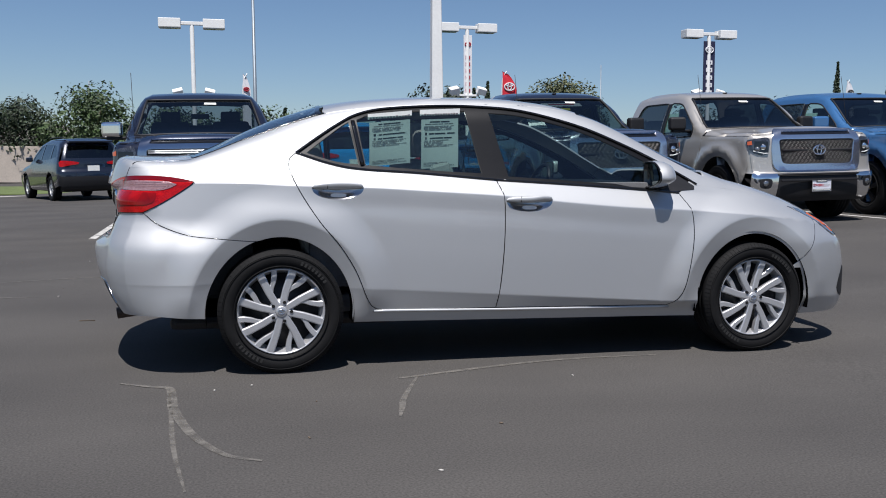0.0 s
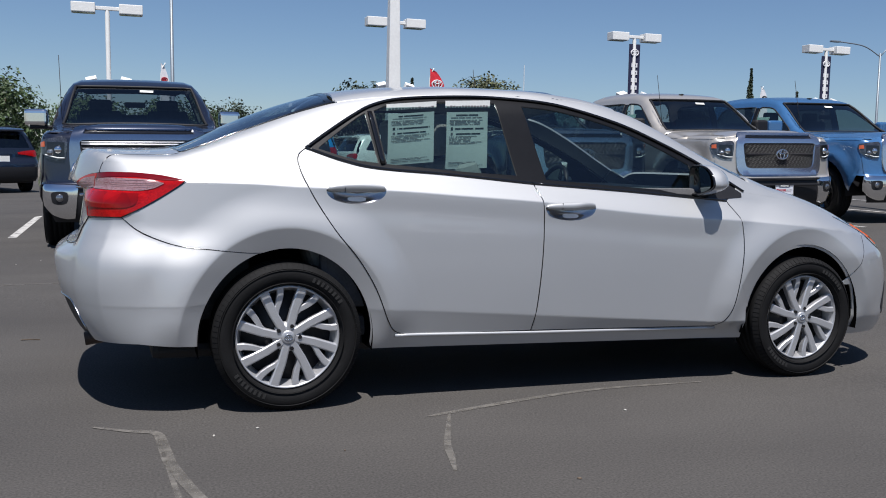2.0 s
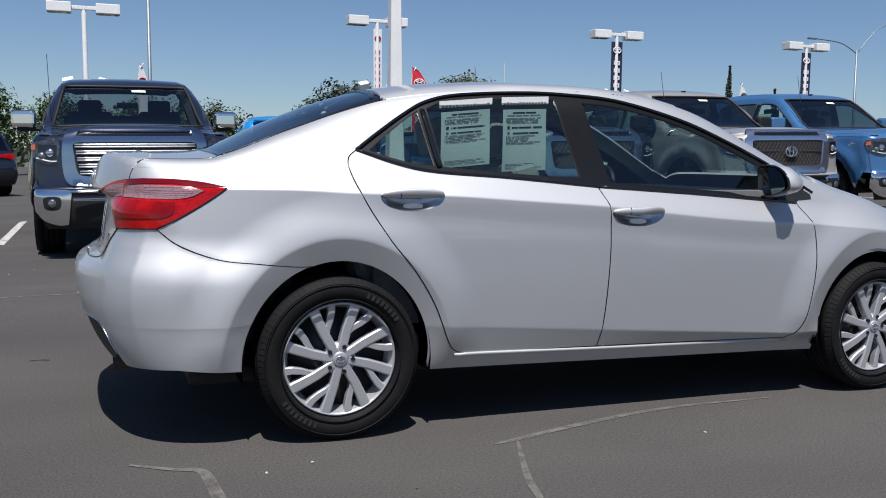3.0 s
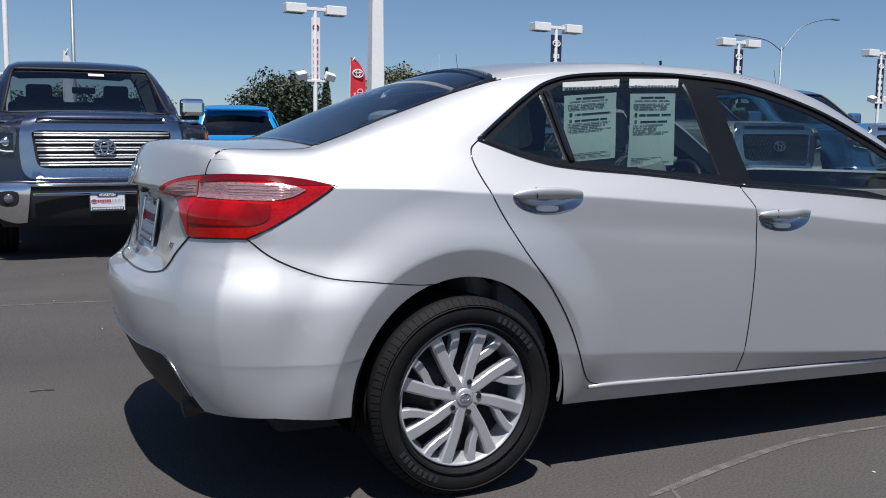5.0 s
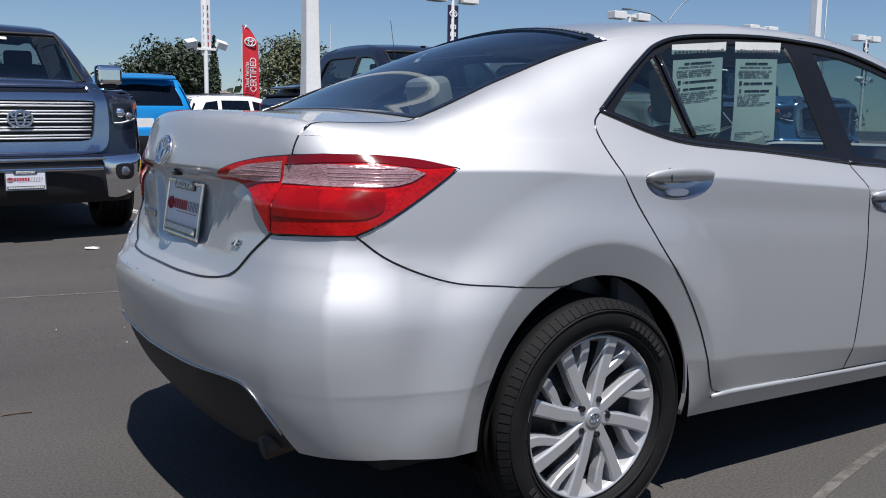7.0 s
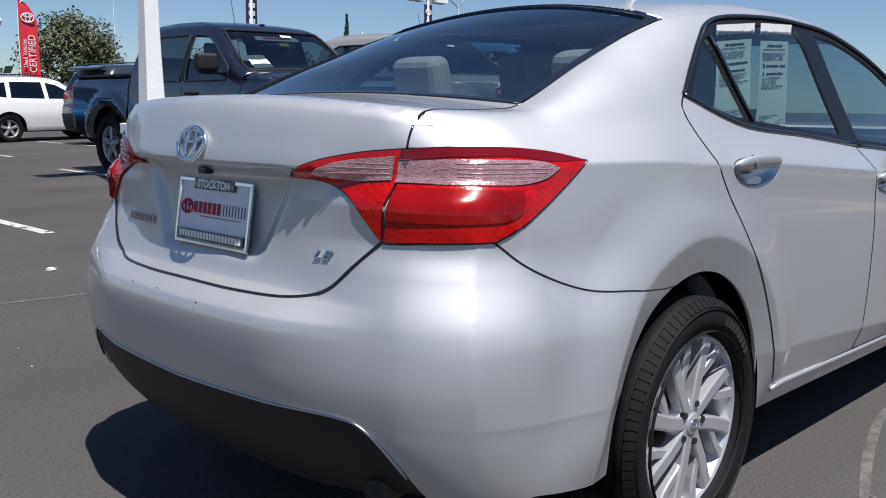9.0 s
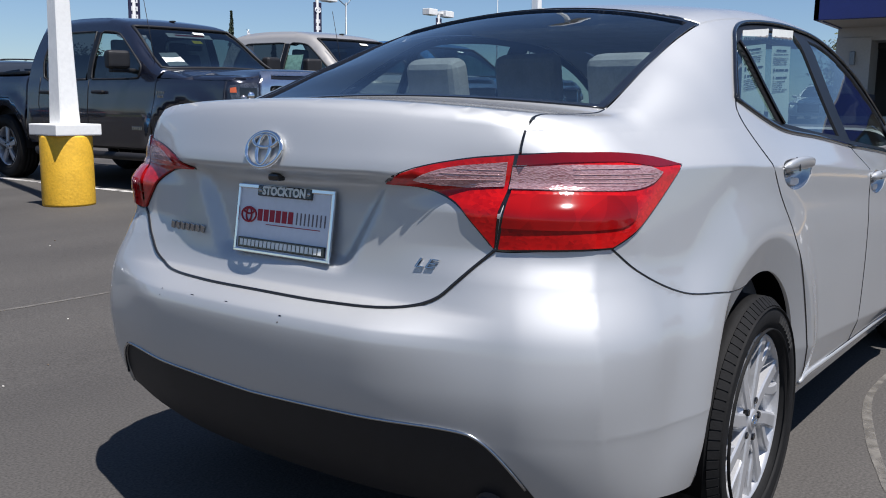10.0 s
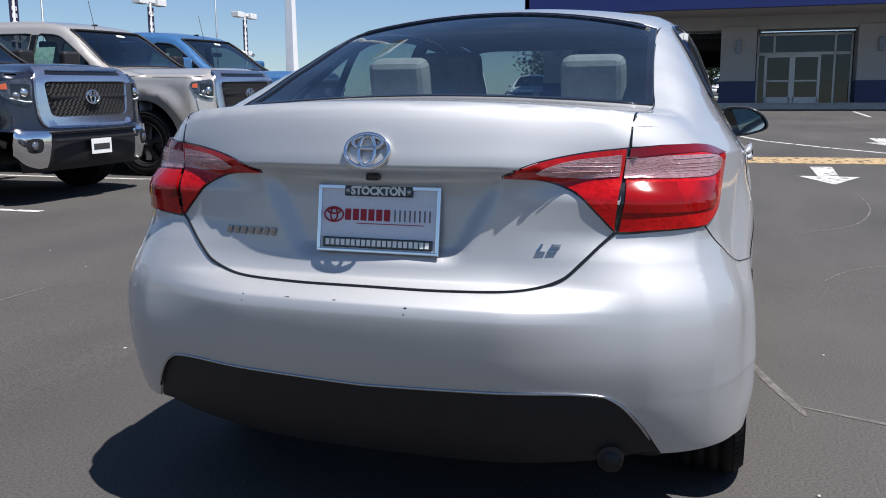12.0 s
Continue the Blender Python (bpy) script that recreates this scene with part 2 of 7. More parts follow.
def shrink(poly, d):
    """The polygon drawn in by d on all sides."""
    p = np.asarray(poly, float)
    keep = np.linalg.norm(p - np.roll(p, 1, axis=0), axis=1) > 1e-6
    p = p[keep]
    a, b = p - np.roll(p, 1, axis=0), np.roll(p, -1, axis=0) - p
    a /= np.linalg.norm(a, axis=1)[:, None] + 1e-9
    b /= np.linalg.norm(b, axis=1)[:, None] + 1e-9
    area = np.sum(p[:, 0] * np.roll(p[:, 1], -1) - np.roll(p[:, 0], -1) * p[:, 1])
    s = 1 if area > 0 else -1
    na, nb = np.c_[-a[:, 1], a[:, 0]] * s, np.c_[-b[:, 1], b[:, 0]] * s
    n = na + nb
    k = np.maximum(1 + np.sum(na * nb, axis=1), 0.5)
    return p + n / k[:, None] * d


def smin(a, b, k):
    h = np.maximum(k - np.abs(a - b), 0) / k
    return np.minimum(a, b) - h * h * k * 0.25


def smooth(a, b, x):
    t = np.clip((x - a) / (b - a), 0, 1)
    return t * t * (3 - 2 * t)


class Spline:
    """A monotone cubic through (x, y) knots, for arrays."""

    def __init__(self, *knots):
        self.x, self.y = np.array([k[0] for k in knots], float), np.array([k[1:] for k in knots], float)
        d = np.diff(self.y, axis=0) / np.diff(self.x)[:, None]
        m = np.zeros_like(self.y)
        m[1:-1] = np.where(d[1:] * d[:-1] > 0, 2 * d[1:] * d[:-1] / (d[1:] + d[:-1] + 1e-12), 0)
        m[0], m[-1] = d[0], d[-1]
        self.m = m

    def __call__(self, x):
        x = np.clip(np.asarray(x, float), self.x[0], self.x[-1])
        i = np.clip(np.searchsorted(self.x, x) - 1, 0, len(self.x) - 2)
        h = (self.x[i + 1] - self.x[i])[..., None]
        t = ((x - self.x[i])[..., None]) / h
        r = (1 + 2 * t) * (1 - t) ** 2 * self.y[i] + t * (1 - t) ** 2 * h * self.m[i] + t * t * (3 - 2 * t) * self.y[i + 1] + t * t * (t - 1) * h * self.m[i + 1]
        return r[..., 0] if r.shape[-1] == 1 else r


def hermite_rows(z, zk, yk):
    """Cubic through the knots of each row: z (n), zk and yk (n x m)."""
    d = np.diff(yk, axis=1) / np.diff(zk, axis=1)
    m = np.zeros_like(yk)
    h = np.diff(zk, axis=1)
    m[:, 1:-1] = (d[:, 1:] * h[:, 1:] + d[:, :-1] * h[:, :-1]) / (h[:, 1:] + h[:, :-1])
    m[:, 0], m[:, -1] = d[:, 0], d[:, -1]
    zc = np.clip(z, zk[:, 0], zk[:, -1])
    i = np.clip(np.sum(zk <= zc[:, None], axis=1) - 1, 0, zk.shape[1] - 2)
    r = np.arange(len(z))
    h = zk[r, i + 1] - zk[r, i]
    t = (zc - zk[r, i]) / h
    return (1 + 2 * t) * (1 - t) ** 2 * yk[r, i] + t * (1 - t) ** 2 * h * m[r, i] + t * t * (3 - 2 * t) * yk[r, i + 1] + t * t * (t - 1) * h * m[r, i + 1]


class Skin:
    """A vehicle's outer surface, F(x, |y|, z) = 0, and the ways of laying sheets on it."""

    def __init__(self, f, mid=(0.8, 0.85)):
        self.f, self.mid, self.low = f, mid, 0.2

    def root(self, at, lo, hi):
        lo, hi = np.full(at.n, lo, float), np.full(at.n, hi, float)
        for _ in range(34):
            c = 0.5 * (lo + hi)
            x, y, z = at(c)
            out = self.f(x, np.abs(y), z) < 0
            hi, lo = np.where(out, c, hi), np.where(out, lo, c)
        return 0.5 * (lo + hi)

    def lift(self, way, q, side=-1):
        """Points on the skin for plan points q: side (x, z), top (x, y), rear (angle, z), front (y, z), roll (x, angle)."""
        q = np.asarray(q, float)
        u, v = q[:, 0], q[:, 1]
        cx, cz = self.mid
        one = np.ones(len(q))
        at = {
            "side": lambda r: (u, side * r, v),
            "top": lambda r: (u, v, r),
            "rear": lambda r: (cx - r * np.cos(u), r * np.sin(u), v),
            "front": lambda r: (r, u, v),
            "back": lambda r: (-r, u, v),
            "roll": lambda r: (u, side * r * np.cos(v), cz + r * np.sin(v)),
        }[way]

        class At:
            n = len(q)

            def __call__(self, r):
                return at(r)
        lim = {"side": (0, 1.4), "top": (self.low, 2.4), "rear": (0, 3.2), "front": (-6, 5), "back": (-5, 8), "roll": (0, 1.6)}[way]
        if way == "front":
            lim = (self.mid[0], 5)
        if way == "back":
            lim = (-self.mid[0], 8)
        r = self.root(At(), *lim)
        return np.stack([c * one for c in at(r)], axis=1)

    def normal(self, p, e=0.003):
        g = []
        for k in range(3):
            d = np.zeros(3)
            d[k] = e
            a, b = p + d, p - d
            g.append(self.f(b[:, 0], np.abs(b[:, 1]), b[:, 2]) - self.f(a[:, 0], np.abs(a[:, 1]), a[:, 2]))
        n = np.stack(g, axis=1)
        return n / (np.linalg.norm(n, axis=1)[:, None] + 1e-12)

    def angle(self, p):
        return np.arctan2(p[:, 1], self.mid[0] - p[:, 0])

    def sheet(self, name, way, outline, material, parent, step=0.025, gap=0.0, side=-1, holes=(), off=0.0, depth=0.012, label="", aspect=1.0, lines=()):
        """A panel on the skin inside the outline (plan points of that way), its rim folded inwards by depth, raised by off."""
        loops = [shrink(outline, gap) if gap else np.asarray(outline, float)] + [np.asarray(h, float) for h in holes]
        sx, sy = step * (1, 1 / aspect)[0], step * aspect
        for i, lp in enumerate(loops):
            out = []
            for a, b in zip(lp, np.roll(lp, -1, axis=0)):
                n = max(1, int(np.ceil(math.hypot((b[0] - a[0]) / sx, (b[1] - a[1]) / sy) / 0.9)))
                out += [a + (b - a) * k / n for k in range(n)]
            loops[i] = np.array(out)
        lo, hi = loops[0].min(axis=0), loops[0].max(axis=0)
        gx, gy = np.meshgrid(np.arange(lo[0] + sx / 2, hi[0], sx), np.arange(lo[1] + sy / 2, hi[1], sy), indexing="ij")
        q = np.c_[gx.ravel(), gy.ravel()]
        ok = inside(loops[0], q)
        for h in loops[1:]:
            ok &= ~inside(h, q)
        q = q[ok]
        scale = np.array([1 / sx, 1 / sy])
        for lp in loops:
            seg = np.vstack([lp, lp[:1]]) * scale
            dense = np.vstack([seg[:-1] + (seg[1:] - seg[:-1]) * t for t in (0, 0.5)])
            if len(q):
                d = np.min(np.linalg.norm((q * scale)[:, None] - dense[None], axis=2), axis=1)
                q = q[d > 0.45]
        pts, edges = [], []
        kept = []
        for ln in lines:
            ln = np.asarray(ln, float)
            ok = inside(loops[0], ln)
            for h in loops[1:]:
                ok &= ~inside(h, ln)
            for lp in loops:
                seg = np.vstack([lp, lp[:1]]) * scale
                dense = np.vstack([seg[:-1] + (seg[1:] - seg[:-1]) * t for t in (0, 0.25, 0.5, 0.75)])
                ok &= np.min(np.linalg.norm((ln * scale)[:, None] - dense[None], axis=2), axis=1) > 0.12
            kept.append((ln, ok))
            if ok.any() and len(q):
                d = np.min(np.linalg.norm((q * scale)[:, None] - (ln[ok] * scale)[None], axis=2), axis=1)
                q = q[d > 0.45]
        for lp in loops:
            b = len(pts)
            pts += [tuple(p) for p in lp]
            edges += [(b + i, b + (i + 1) % len(lp)) for i in range(len(lp))]
        for ln, ok in kept:
            for i in range(len(ln)):
                if ok[i]:
                    pts.append(tuple(ln[i]))
                    if i and ok[i - 1]:
                        edges.append((len(pts) - 2, len(pts) - 1))
        pts += [tuple(p) for p in q]
        from mathutils import geometry
        vo, _, fo, *_ = geometry.delaunay_2d_cdt([Vector((p[0] * scale[0], p[1] * scale[1])) for p in pts], edges, [], 0, 1e-5)
        V = np.array([(v[0] / scale[0], v[1] / scale[1]) for v in vo])
        T = np.array([f for f in fo if len(f) == 3])
        c = V[T].mean(axis=1)
        ok = inside(loops[0], c)
        for h in loops[1:]:
            ok &= ~inside(h, c)
        T = T[ok]
        P = self.lift(way, V, side)
        N = self.normal(P)
        flip = np.sum(np.cross(P[T[:, 1]] - P[T[:, 0]], P[T[:, 2]] - P[T[:, 0]]) * N[T].mean(axis=1), axis=1) < 0
        T[flip] = T[flip][:, ::-1]
        P = P + N * off
        verts, norms, faces = list(P), list(N), [tuple(map(int, t)) for t in T]
        if depth:
            use = {}
            for t in faces:
                for a, b in zip(t, t[1:] + t[:1]):
                    use[(a, b)] = 1
            rim = [(a, b) for a, b in use if (b, a) not in use]
            low = {}
            for a, b in rim:
                for k in (a, b):
                    if k not in low:
                        low[k] = len(verts)
                        verts.append(P[k] - N[k] * depth)
                        norms.append(N[k])
            faces += [(b, a, low[a], low[b]) for a, b in rim]
        ob = raw(name, verts, faces, material, parent, label, norms)
        return ob


# ---------------------------------------------------------------- the silver sedan's skin (rear axle at x = 0, nose towards +x)
SED_ZC = Spline((-1.1, 0.99), (-0.8, 0.966), (-0.43, 0.971), (-0.2, 0.966), (0.04, 0.953), (0.45, 0.944), (0.78, 0.926), (1.18, 0.903), (1.48, 0.874), (1.9, 0.841), (2.3, 0.822), (2.8, 0.785), (3.3, 0.72), (3.7, 0.64))
SED_ZB = Spline((-1.1, 1.07), (-0.5, 1.07), (0.0, 1.075), (0.4, 1.047), (0.75, 1.028), (1.2, 0.994), (1.63, 0.968), (2.05, 0.94), (2.6, 0.91), (3.0, 0.86), (3.3, 0.80), (3.7, 0.72))
SED_W = Spline(
    (-1.1, 0.64, 0.69, 0.71, 0.715, 0.665, 0.58, 0.36),
    (-0.75, 0.74, 0.79, 0.805, 0.802, 0.747, 0.652, 0.43),
    (-0.45, 0.78, 0.825, 0.838, 0.832, 0.790, 0.700, 0.48),
    (-0.1, 0.785, 0.832, 0.850, 0.850, 0.828, 0.740, 0.525),
    (0.4, 0.775, 0.826, 0.848, 0.852, 0.840, 0.760, 0.565),
    (1.2, 0.775, 0.826, 0.848, 0.854, 0.846, 0.768, 0.59),
    (2.0, 0.775, 0.826, 0.848, 0.853, 0.845, 0.766, 0.56),
    (2.6, 0.785, 0.838, 0.855, 0.856, 0.826, 0.718, 0.48),
    (3.0, 0.77, 0.82, 0.835, 0.838, 0.785, 0.67, 0.42),
    (3.3, 0.70, 0.75, 0.765, 0.765, 0.70, 0.58, 0.36),
    (3.7, 0.55, 0.60, 0.61, 0.60, 0.53, 0.42, 0.25))
SED_TOP = Spline((-1.2, 1.06), (-0.84, 1.098), (-0.75, 1.107), (-0.6, 1.108), (-0.47, 1.115), (-0.38, 1.142), (-0.15, 1.246), (0.1, 1.345), (0.3, 1.402), (0.55, 1.438), (0.9, 1.46), (1.2, 1.462), (1.5, 1.445), (1.75, 1.40), (1.95, 1.332), (2.25, 1.203), (2.5, 1.085), (2.62, 1.038), (2.8, 0.995), (3.1, 0.915), (3.35, 0.82), (3.5, 0.74), (3.7, 0.6))
SED_CROWN = Spline((-1.2, 0.09), (-0.6, 0.08), (-0.4, 0.095), (0.0, 0.19), (0.4, 0.16), (1.2, 0.13), (1.7, 0.16), (2.2, 0.22), (2.6, 0.12), (3.2, 0.15), (3.7, 0.2))
SED_BACK = Spline((0.12, -0.70), (0.22, -0.78), (0.34, -0.872), (0.45, -0.92), (0.55, -0.944), (0.626, -0.952), (0.632, -0.9512), (0.650, -0.9455), (0.654, -0.943), (0.660, -0.935), (0.68, -0.902), (0.70, -0.862), (0.75, -0.843), (0.82, -0.836), (0.905, -0.832), (0.928, -0.835), (0.940, -0.843), (0.947, -0.857), (0.953, -0.862), (0.97, -0.860), (1.0, -0.852), (1.06, -0.832), (1.10, -0.806), (1.2, -0.72), (1.5, -0.3))
SED_BACK2 = Spline((0.12, -0.70), (0.22, -0.77), (0.34, -0.852), (0.45, -0.893), (0.55, -0.908), (0.65, -0.898), (0.75, -0.862), (0.82, -0.836), (0.90, -0.840), (0.95, -0.842), (1.0, -0.839), (1.06, -0.825), (1.10, -0.803), (1.2, -0.72), (1.5, -0.3))
SED_FRONT = Spline((0.12, 3.50), (0.25, 3.60), (0.42, 3.60), (0.6, 3.57), (0.72, 3.50), (0.8, 3.40), (0.9, 3.20), (1.2, 2.6), (1.5, 2.0))


def sedan_walls(x, y, z):
    zc, zb = SED_ZC(x), SED_ZB(x)
    one = np.ones_like(x)
    zl = np.clip(0.452 - 0.066 * x, 0.31, 0.47)
    k = SED_W(x)
    zk = np.stack([0.16 * one, 0.27 * one, zl - 0.005, zl + 0.005, 0.62 * one, zc - 0.005, zc + 0.003, zb, 1.40 * one], axis=1)
    e = smooth(0.30, 0.50, x) * smooth(2.45, 2.2, x)
    wk = np.stack([k[:, 0] - 0.006 * e, k[:, 1] - 0.010 * e, k[:, 2] - 0.001 + 0.003 * e, k[:, 2] + 0.004 * e, k[:, 3], k[:, 4] + 0.002, k[:, 4] - 0.001, k[:, 5], k[:, 6]], axis=1)
    w = hermite_rows(z * one, zk, wk)
    for cx in (0.0, 2.70):
        r = np.hypot(x - cx, (z - 0.30) * 0.94)
        lip = smin(1 - (0.455 - r) / 0.075, smooth(0.62, 0.44, r), 0.06)
        w = w + 0.026 * np.maximum(lip, -0.6) * smooth(0.22, 0.42, z)
    w = w - 0.003 * np.exp(-(((z - zc + 0.09) / 0.05) ** 2)) * smooth(-0.3, 0.1, x) * smooth(2.4, 2.0, x)
    top = SED_TOP(x) - SED_CROWN(x) * y * y
    plate = smooth(-0.028, 0.028, 0.205 + 0.55 * (z - 0.75) - y) * smooth(0.728, 0.772, z) * smooth(0.960, 0.920, z)
    back = SED_BACK(z) + smooth(0.30, 0.62, y) * (SED_BACK2(z) - SED_BACK(z)) + 0.13 * y * y + 0.5 * np.maximum(y - 0.5, 0) ** 2 + 0.021 * plate
    back = back + smooth(0.88, 0.95, z) * (0.16 * y * y - 0.018)
    front = SED_FRONT(z) - 0.22 * y * y - 0.5 * np.maximum(y - 0.4, 0) ** 2
    return w, back, front, top


def sedan_f(x, y, z):
    w, back, front, top = sedan_walls(x, y, z)
    a, b, kk = w - y, x - back, 0.13 + 0.03 * smooth(0.95, 0.6, z)
    h = np.maximum(kk - np.abs(a - b), 0) / kk
    edge = smooth(0.87, 0.79, z) * smooth(0.30, 0.60, z)
    s = np.minimum(a, b) - kk * 0.25 * h ** (2 - 0.52 * edge)
    s = smin(s, front - x, 0.2)
    return smin(s, top - z, 0.040 + 0.075 * smooth(-0.45, 0.2, x) - 0.022 * smooth(-0.62, -0.74, x))


sedan_skin = Skin(sedan_f, (0.8, 0.85))


def xz_to_rear(pts, side=-1):
    """Plan points of the rear sweep for points given as (x, z) on the car's side."""
    p = sedan_skin.lift("side", pts, side)
    return [tuple(v) for v in np.c_[sedan_skin.angle(p), p[:, 2]]]


def yz_to_rear(pts):
    p = sedan_skin.lift("back", pts)
    return [tuple(v) for v in np.c_[sedan_skin.angle(p), p[:, 2]]]


def to_roll(p):
    return [tuple(v) for v in np.c_[p[:, 0], np.arctan2(p[:, 2] - 0.85, np.abs(p[:, 1]))]]


def line(a, b, n=8):
    return [tuple(np.array(a) + (np.array(b) - np.array(a)) * k / n) for k in range(n + 1)]


def arch(cx, a0, a1, n=28, rx=0.366, rz=0.395, cz=0.30):
    return [(cx + rx * math.cos(radians(a0 + (a1 - a0) * k / n)), cz + rz * math.sin(radians(a0 + (a1 - a0) * k / n))) for k in range(n + 1)]


def clean(pts):
    out = []
    for p in pts:
        if not out or math.dist(p, out[-1]) > 1e-5:
            out.append(tuple(map(float, p)))
    if math.dist(out[0], out[-1]) < 1e-5:
        out.pop()
    return out


def mirror_rear(pts):
    return [(-a, z) for a, z in pts]


def crease_lines():
    """The feature lines of the skin as (x, z) on the side: shoulder, lower doors, wheel-arch rings."""
    out = []
    xs = np.arange(-0.66, 2.9, 0.016)
    for d in (-0.006, 0.004):
        out.append([(x, float(z) + d) for x, z in zip(xs, SED_ZC(xs))])
    zl = np.clip(0.452 - 0.066 * xs, 0.31, 0.47)
    for d in (-0.006, 0.006):
        out.append([(x, z + d) for x, z in zip(xs, zl)])
    for cx in (0.0, 2.70):
        for r in (0.448, 0.456, 0.466):
            out.append([(cx + r * math.cos(a), 0.30 + r * math.sin(a) / 0.94) for a in np.linspace(0.0, math.pi, 90)])
    return out


SIDE_LINES = crease_lines()


def corner_line(sgn):
    """The soft vertical edge of the bumper corner, as plan points of the rear sweep."""
    out = []
    for z in np.arange(0.30, 0.90, 0.016):
        th = np.linspace(0.15, 1.1, 120)
        p = sedan_skin.lift("rear", np.c_[th, np.full(120, z)])
        w, back, _, _ = sedan_walls(p[:, 0], np.abs(p[:, 1]), p[:, 2])
        g = (w - np.abs(p[:, 1])) - (p[:, 0] - back)
        i = int(np.argmax(g < 0)) if (g < 0).any() else 0
        if i:
            t = th[i - 1] + (th[i] - th[i - 1]) * g[i - 1] / (g[i - 1] - g[i])
            out.append((sgn * t, z))
    return out


def rear_lines():
    out = []
    for side in (-1, 1):
        out += [xz_to_rear([q for q in ln if -0.62 < q[0] < 0.26], side) for ln in SIDE_LINES[:7] if any(-0.62 < q[0] < 0.26 for q in ln)]
        c = corner_line(side)
        out += [[(t + d, z) for t, z in c] for d in (-0.006, 0.006)]
    for z in (0.626, 0.632, 0.650, 0.655, 0.661, 0.928, 0.940, 0.947, 0.953):
        out.append(yz_to_rear([(y, z) for y in np.arange(-0.52, 0.521, 0.016)]))
    return out


def build_wheel(name, skirt, rim_mat, parent, m, r=0.316, width=0.205, style="swirl", rr=None, side=-1):
    """A tyre with tread grooves and a wheel; its outer face looks towards -y."""
    hub = new(name)
    hub.parent = parent
    hub.matrix_local = m
    rr = rr or r * 0.705
    w = width / 2
    prof = [(rr, w * 0.8), (rr, -w * 0.72), (rr + 0.006, -w * 0.86), (rr + (r - rr) * 0.35, -w * 1.0), (rr + (r - rr) * 0.62, -w * 1.01), (r - 0.018, -w * 0.93), (r - 0.006, -w * 0.8)]
    for k in range(4):
        c = -w * 0.55 + k * w * 0.37
        prof += [(r, c - w * 0.13), (r, c + w * 0.10), (r - 0.008, c + w * 0.11), (r - 0.008, c + w * 0.2)]
    prof += [(r, w * 0.7), (r - 0.006, w * 0.8), (r - 0.018, w * 0.93), (rr + 0.02, w), (rr, w * 0.8)]
    v, f = lathe(prof, 96)
    tyre = raw("tyre", v, f, M_RUBBER, hub, "black rubber tyre")
    # shoulder blocks of the tread, and the raised rings and marks of the sidewall
    bm = bmesh.new()
    nb = 84
    for k in range(nb):
        a = 2 * math.pi * k / nb
        for s in (-1, 1):
            q = (Matrix.Rotation(-a, 4, "Y") @ Vector((r - 0.0125, s * w * 0.865, 0)))
            bmesh.ops.create_cube(bm, size=1, matrix=Matrix.Translation(q) @ Matrix.Rotation(-a, 4, "Y") @ Matrix.Rotation(s * 0.75, 4, "Z") @ Matrix.Diagonal((0.004, 0.030, 2 * math.pi * r / nb * 0.78, 1)))
    if style == "swirl":
        tagged(part("tread", bm, M_RUBBER, tyre, smooth=False), kind="stuff")
    rm = rr + (r - rr) * 0.45
    for a0 in (35, 215) if style == "swirl" else ():
        bm = bmesh.new()
        for k in range(8):
            a = radians(a0 + 4.6 * k)
            q = Matrix.Rotation(-a, 4, "Y") @ Vector((rm, -w * 1.012, 0))
            bmesh.ops.create_cube(bm, size=1, matrix=Matrix.Translation(q) @ Matrix.Rotation(-a, 4, "Y") @ Matrix.Diagonal((0.020, 0.003, 0.011, 1)))
        tagged(part("sidewall_lettering", bm, M_TYREMARK, tyre, smooth=False), kind="stuff")
    for rq in (rr + 0.012, r - 0.026):
        v, f = lathe([(rq - 0.002, -w * 0.96), (rq - 0.001, -w * 1.03), (rq + 0.001, -w * 1.03), (rq + 0.002, -w * 0.96)], 72)
        raw("sidewall_ring", v, f, M_RUBBER, tyre)
    v, f = lathe([(rr, -w * 0.72), (rr - 0.003, -w * 0.80), (rr - 0.008, -w * 0.81), (rr - 0.013, -w * 0.66), (rr - 0.028, -w * 0.3), (rr - 0.03, w * 0.7)], 64)
    raw("rim", v, f, rim_mat, hub, "silver wheel rim")
    v, f = lathe([(0.0001, -w * 0.15), (rr - 0.03, -w * 0.15), (rr - 0.03, w * 0.5)], 48)
    raw("brake_disc", v, f, M_STEEL, hub, "dark steel behind the spokes")
    bm = bmesh.new()

    def spoke(path, w0, w1, y0, y1, th):
        n = len(path)
        top, bot = [], []
        for i, (rad, ang) in enumerate(path):
            t = i / (n - 1)
            ww, yy = w0 + (w1 - w0) * t, y0 + (y1 - y0) * t
            a0, a1 = path[max(i - 1, 0)], path[min(i + 1, n - 1)]
            pa, pb = (Vector((q[0] * math.cos(q[1]), q[0] * math.sin(q[1]))) for q in (a0, a1))
            d = (pb - pa).normalized()
            s = Vector((-d.y, d.x))
            c = Vector((rad * math.cos(ang), rad * math.sin(ang)))
            l, rgt = c + s * ww / 2, c - s * ww / 2
            li, ri = c + s * ww * 0.36, c - s * ww * 0.36
            top.append([bm.verts.new((q.x, y, q.y)) for q, y in ((l, yy + th), (l, yy + 0.004), (li, yy), (ri, yy), (rgt, yy + 0.004), (rgt, yy + th))])
        for i in range(n - 1):
            for k in range(5):
                bm.faces.new((top[i][k], top[i][k + 1], top[i + 1][k + 1], top[i + 1][k]))
        bm.faces.new(top[0])
        bm.faces.new(top[-1][::-1])
    yo = -w * 0.80
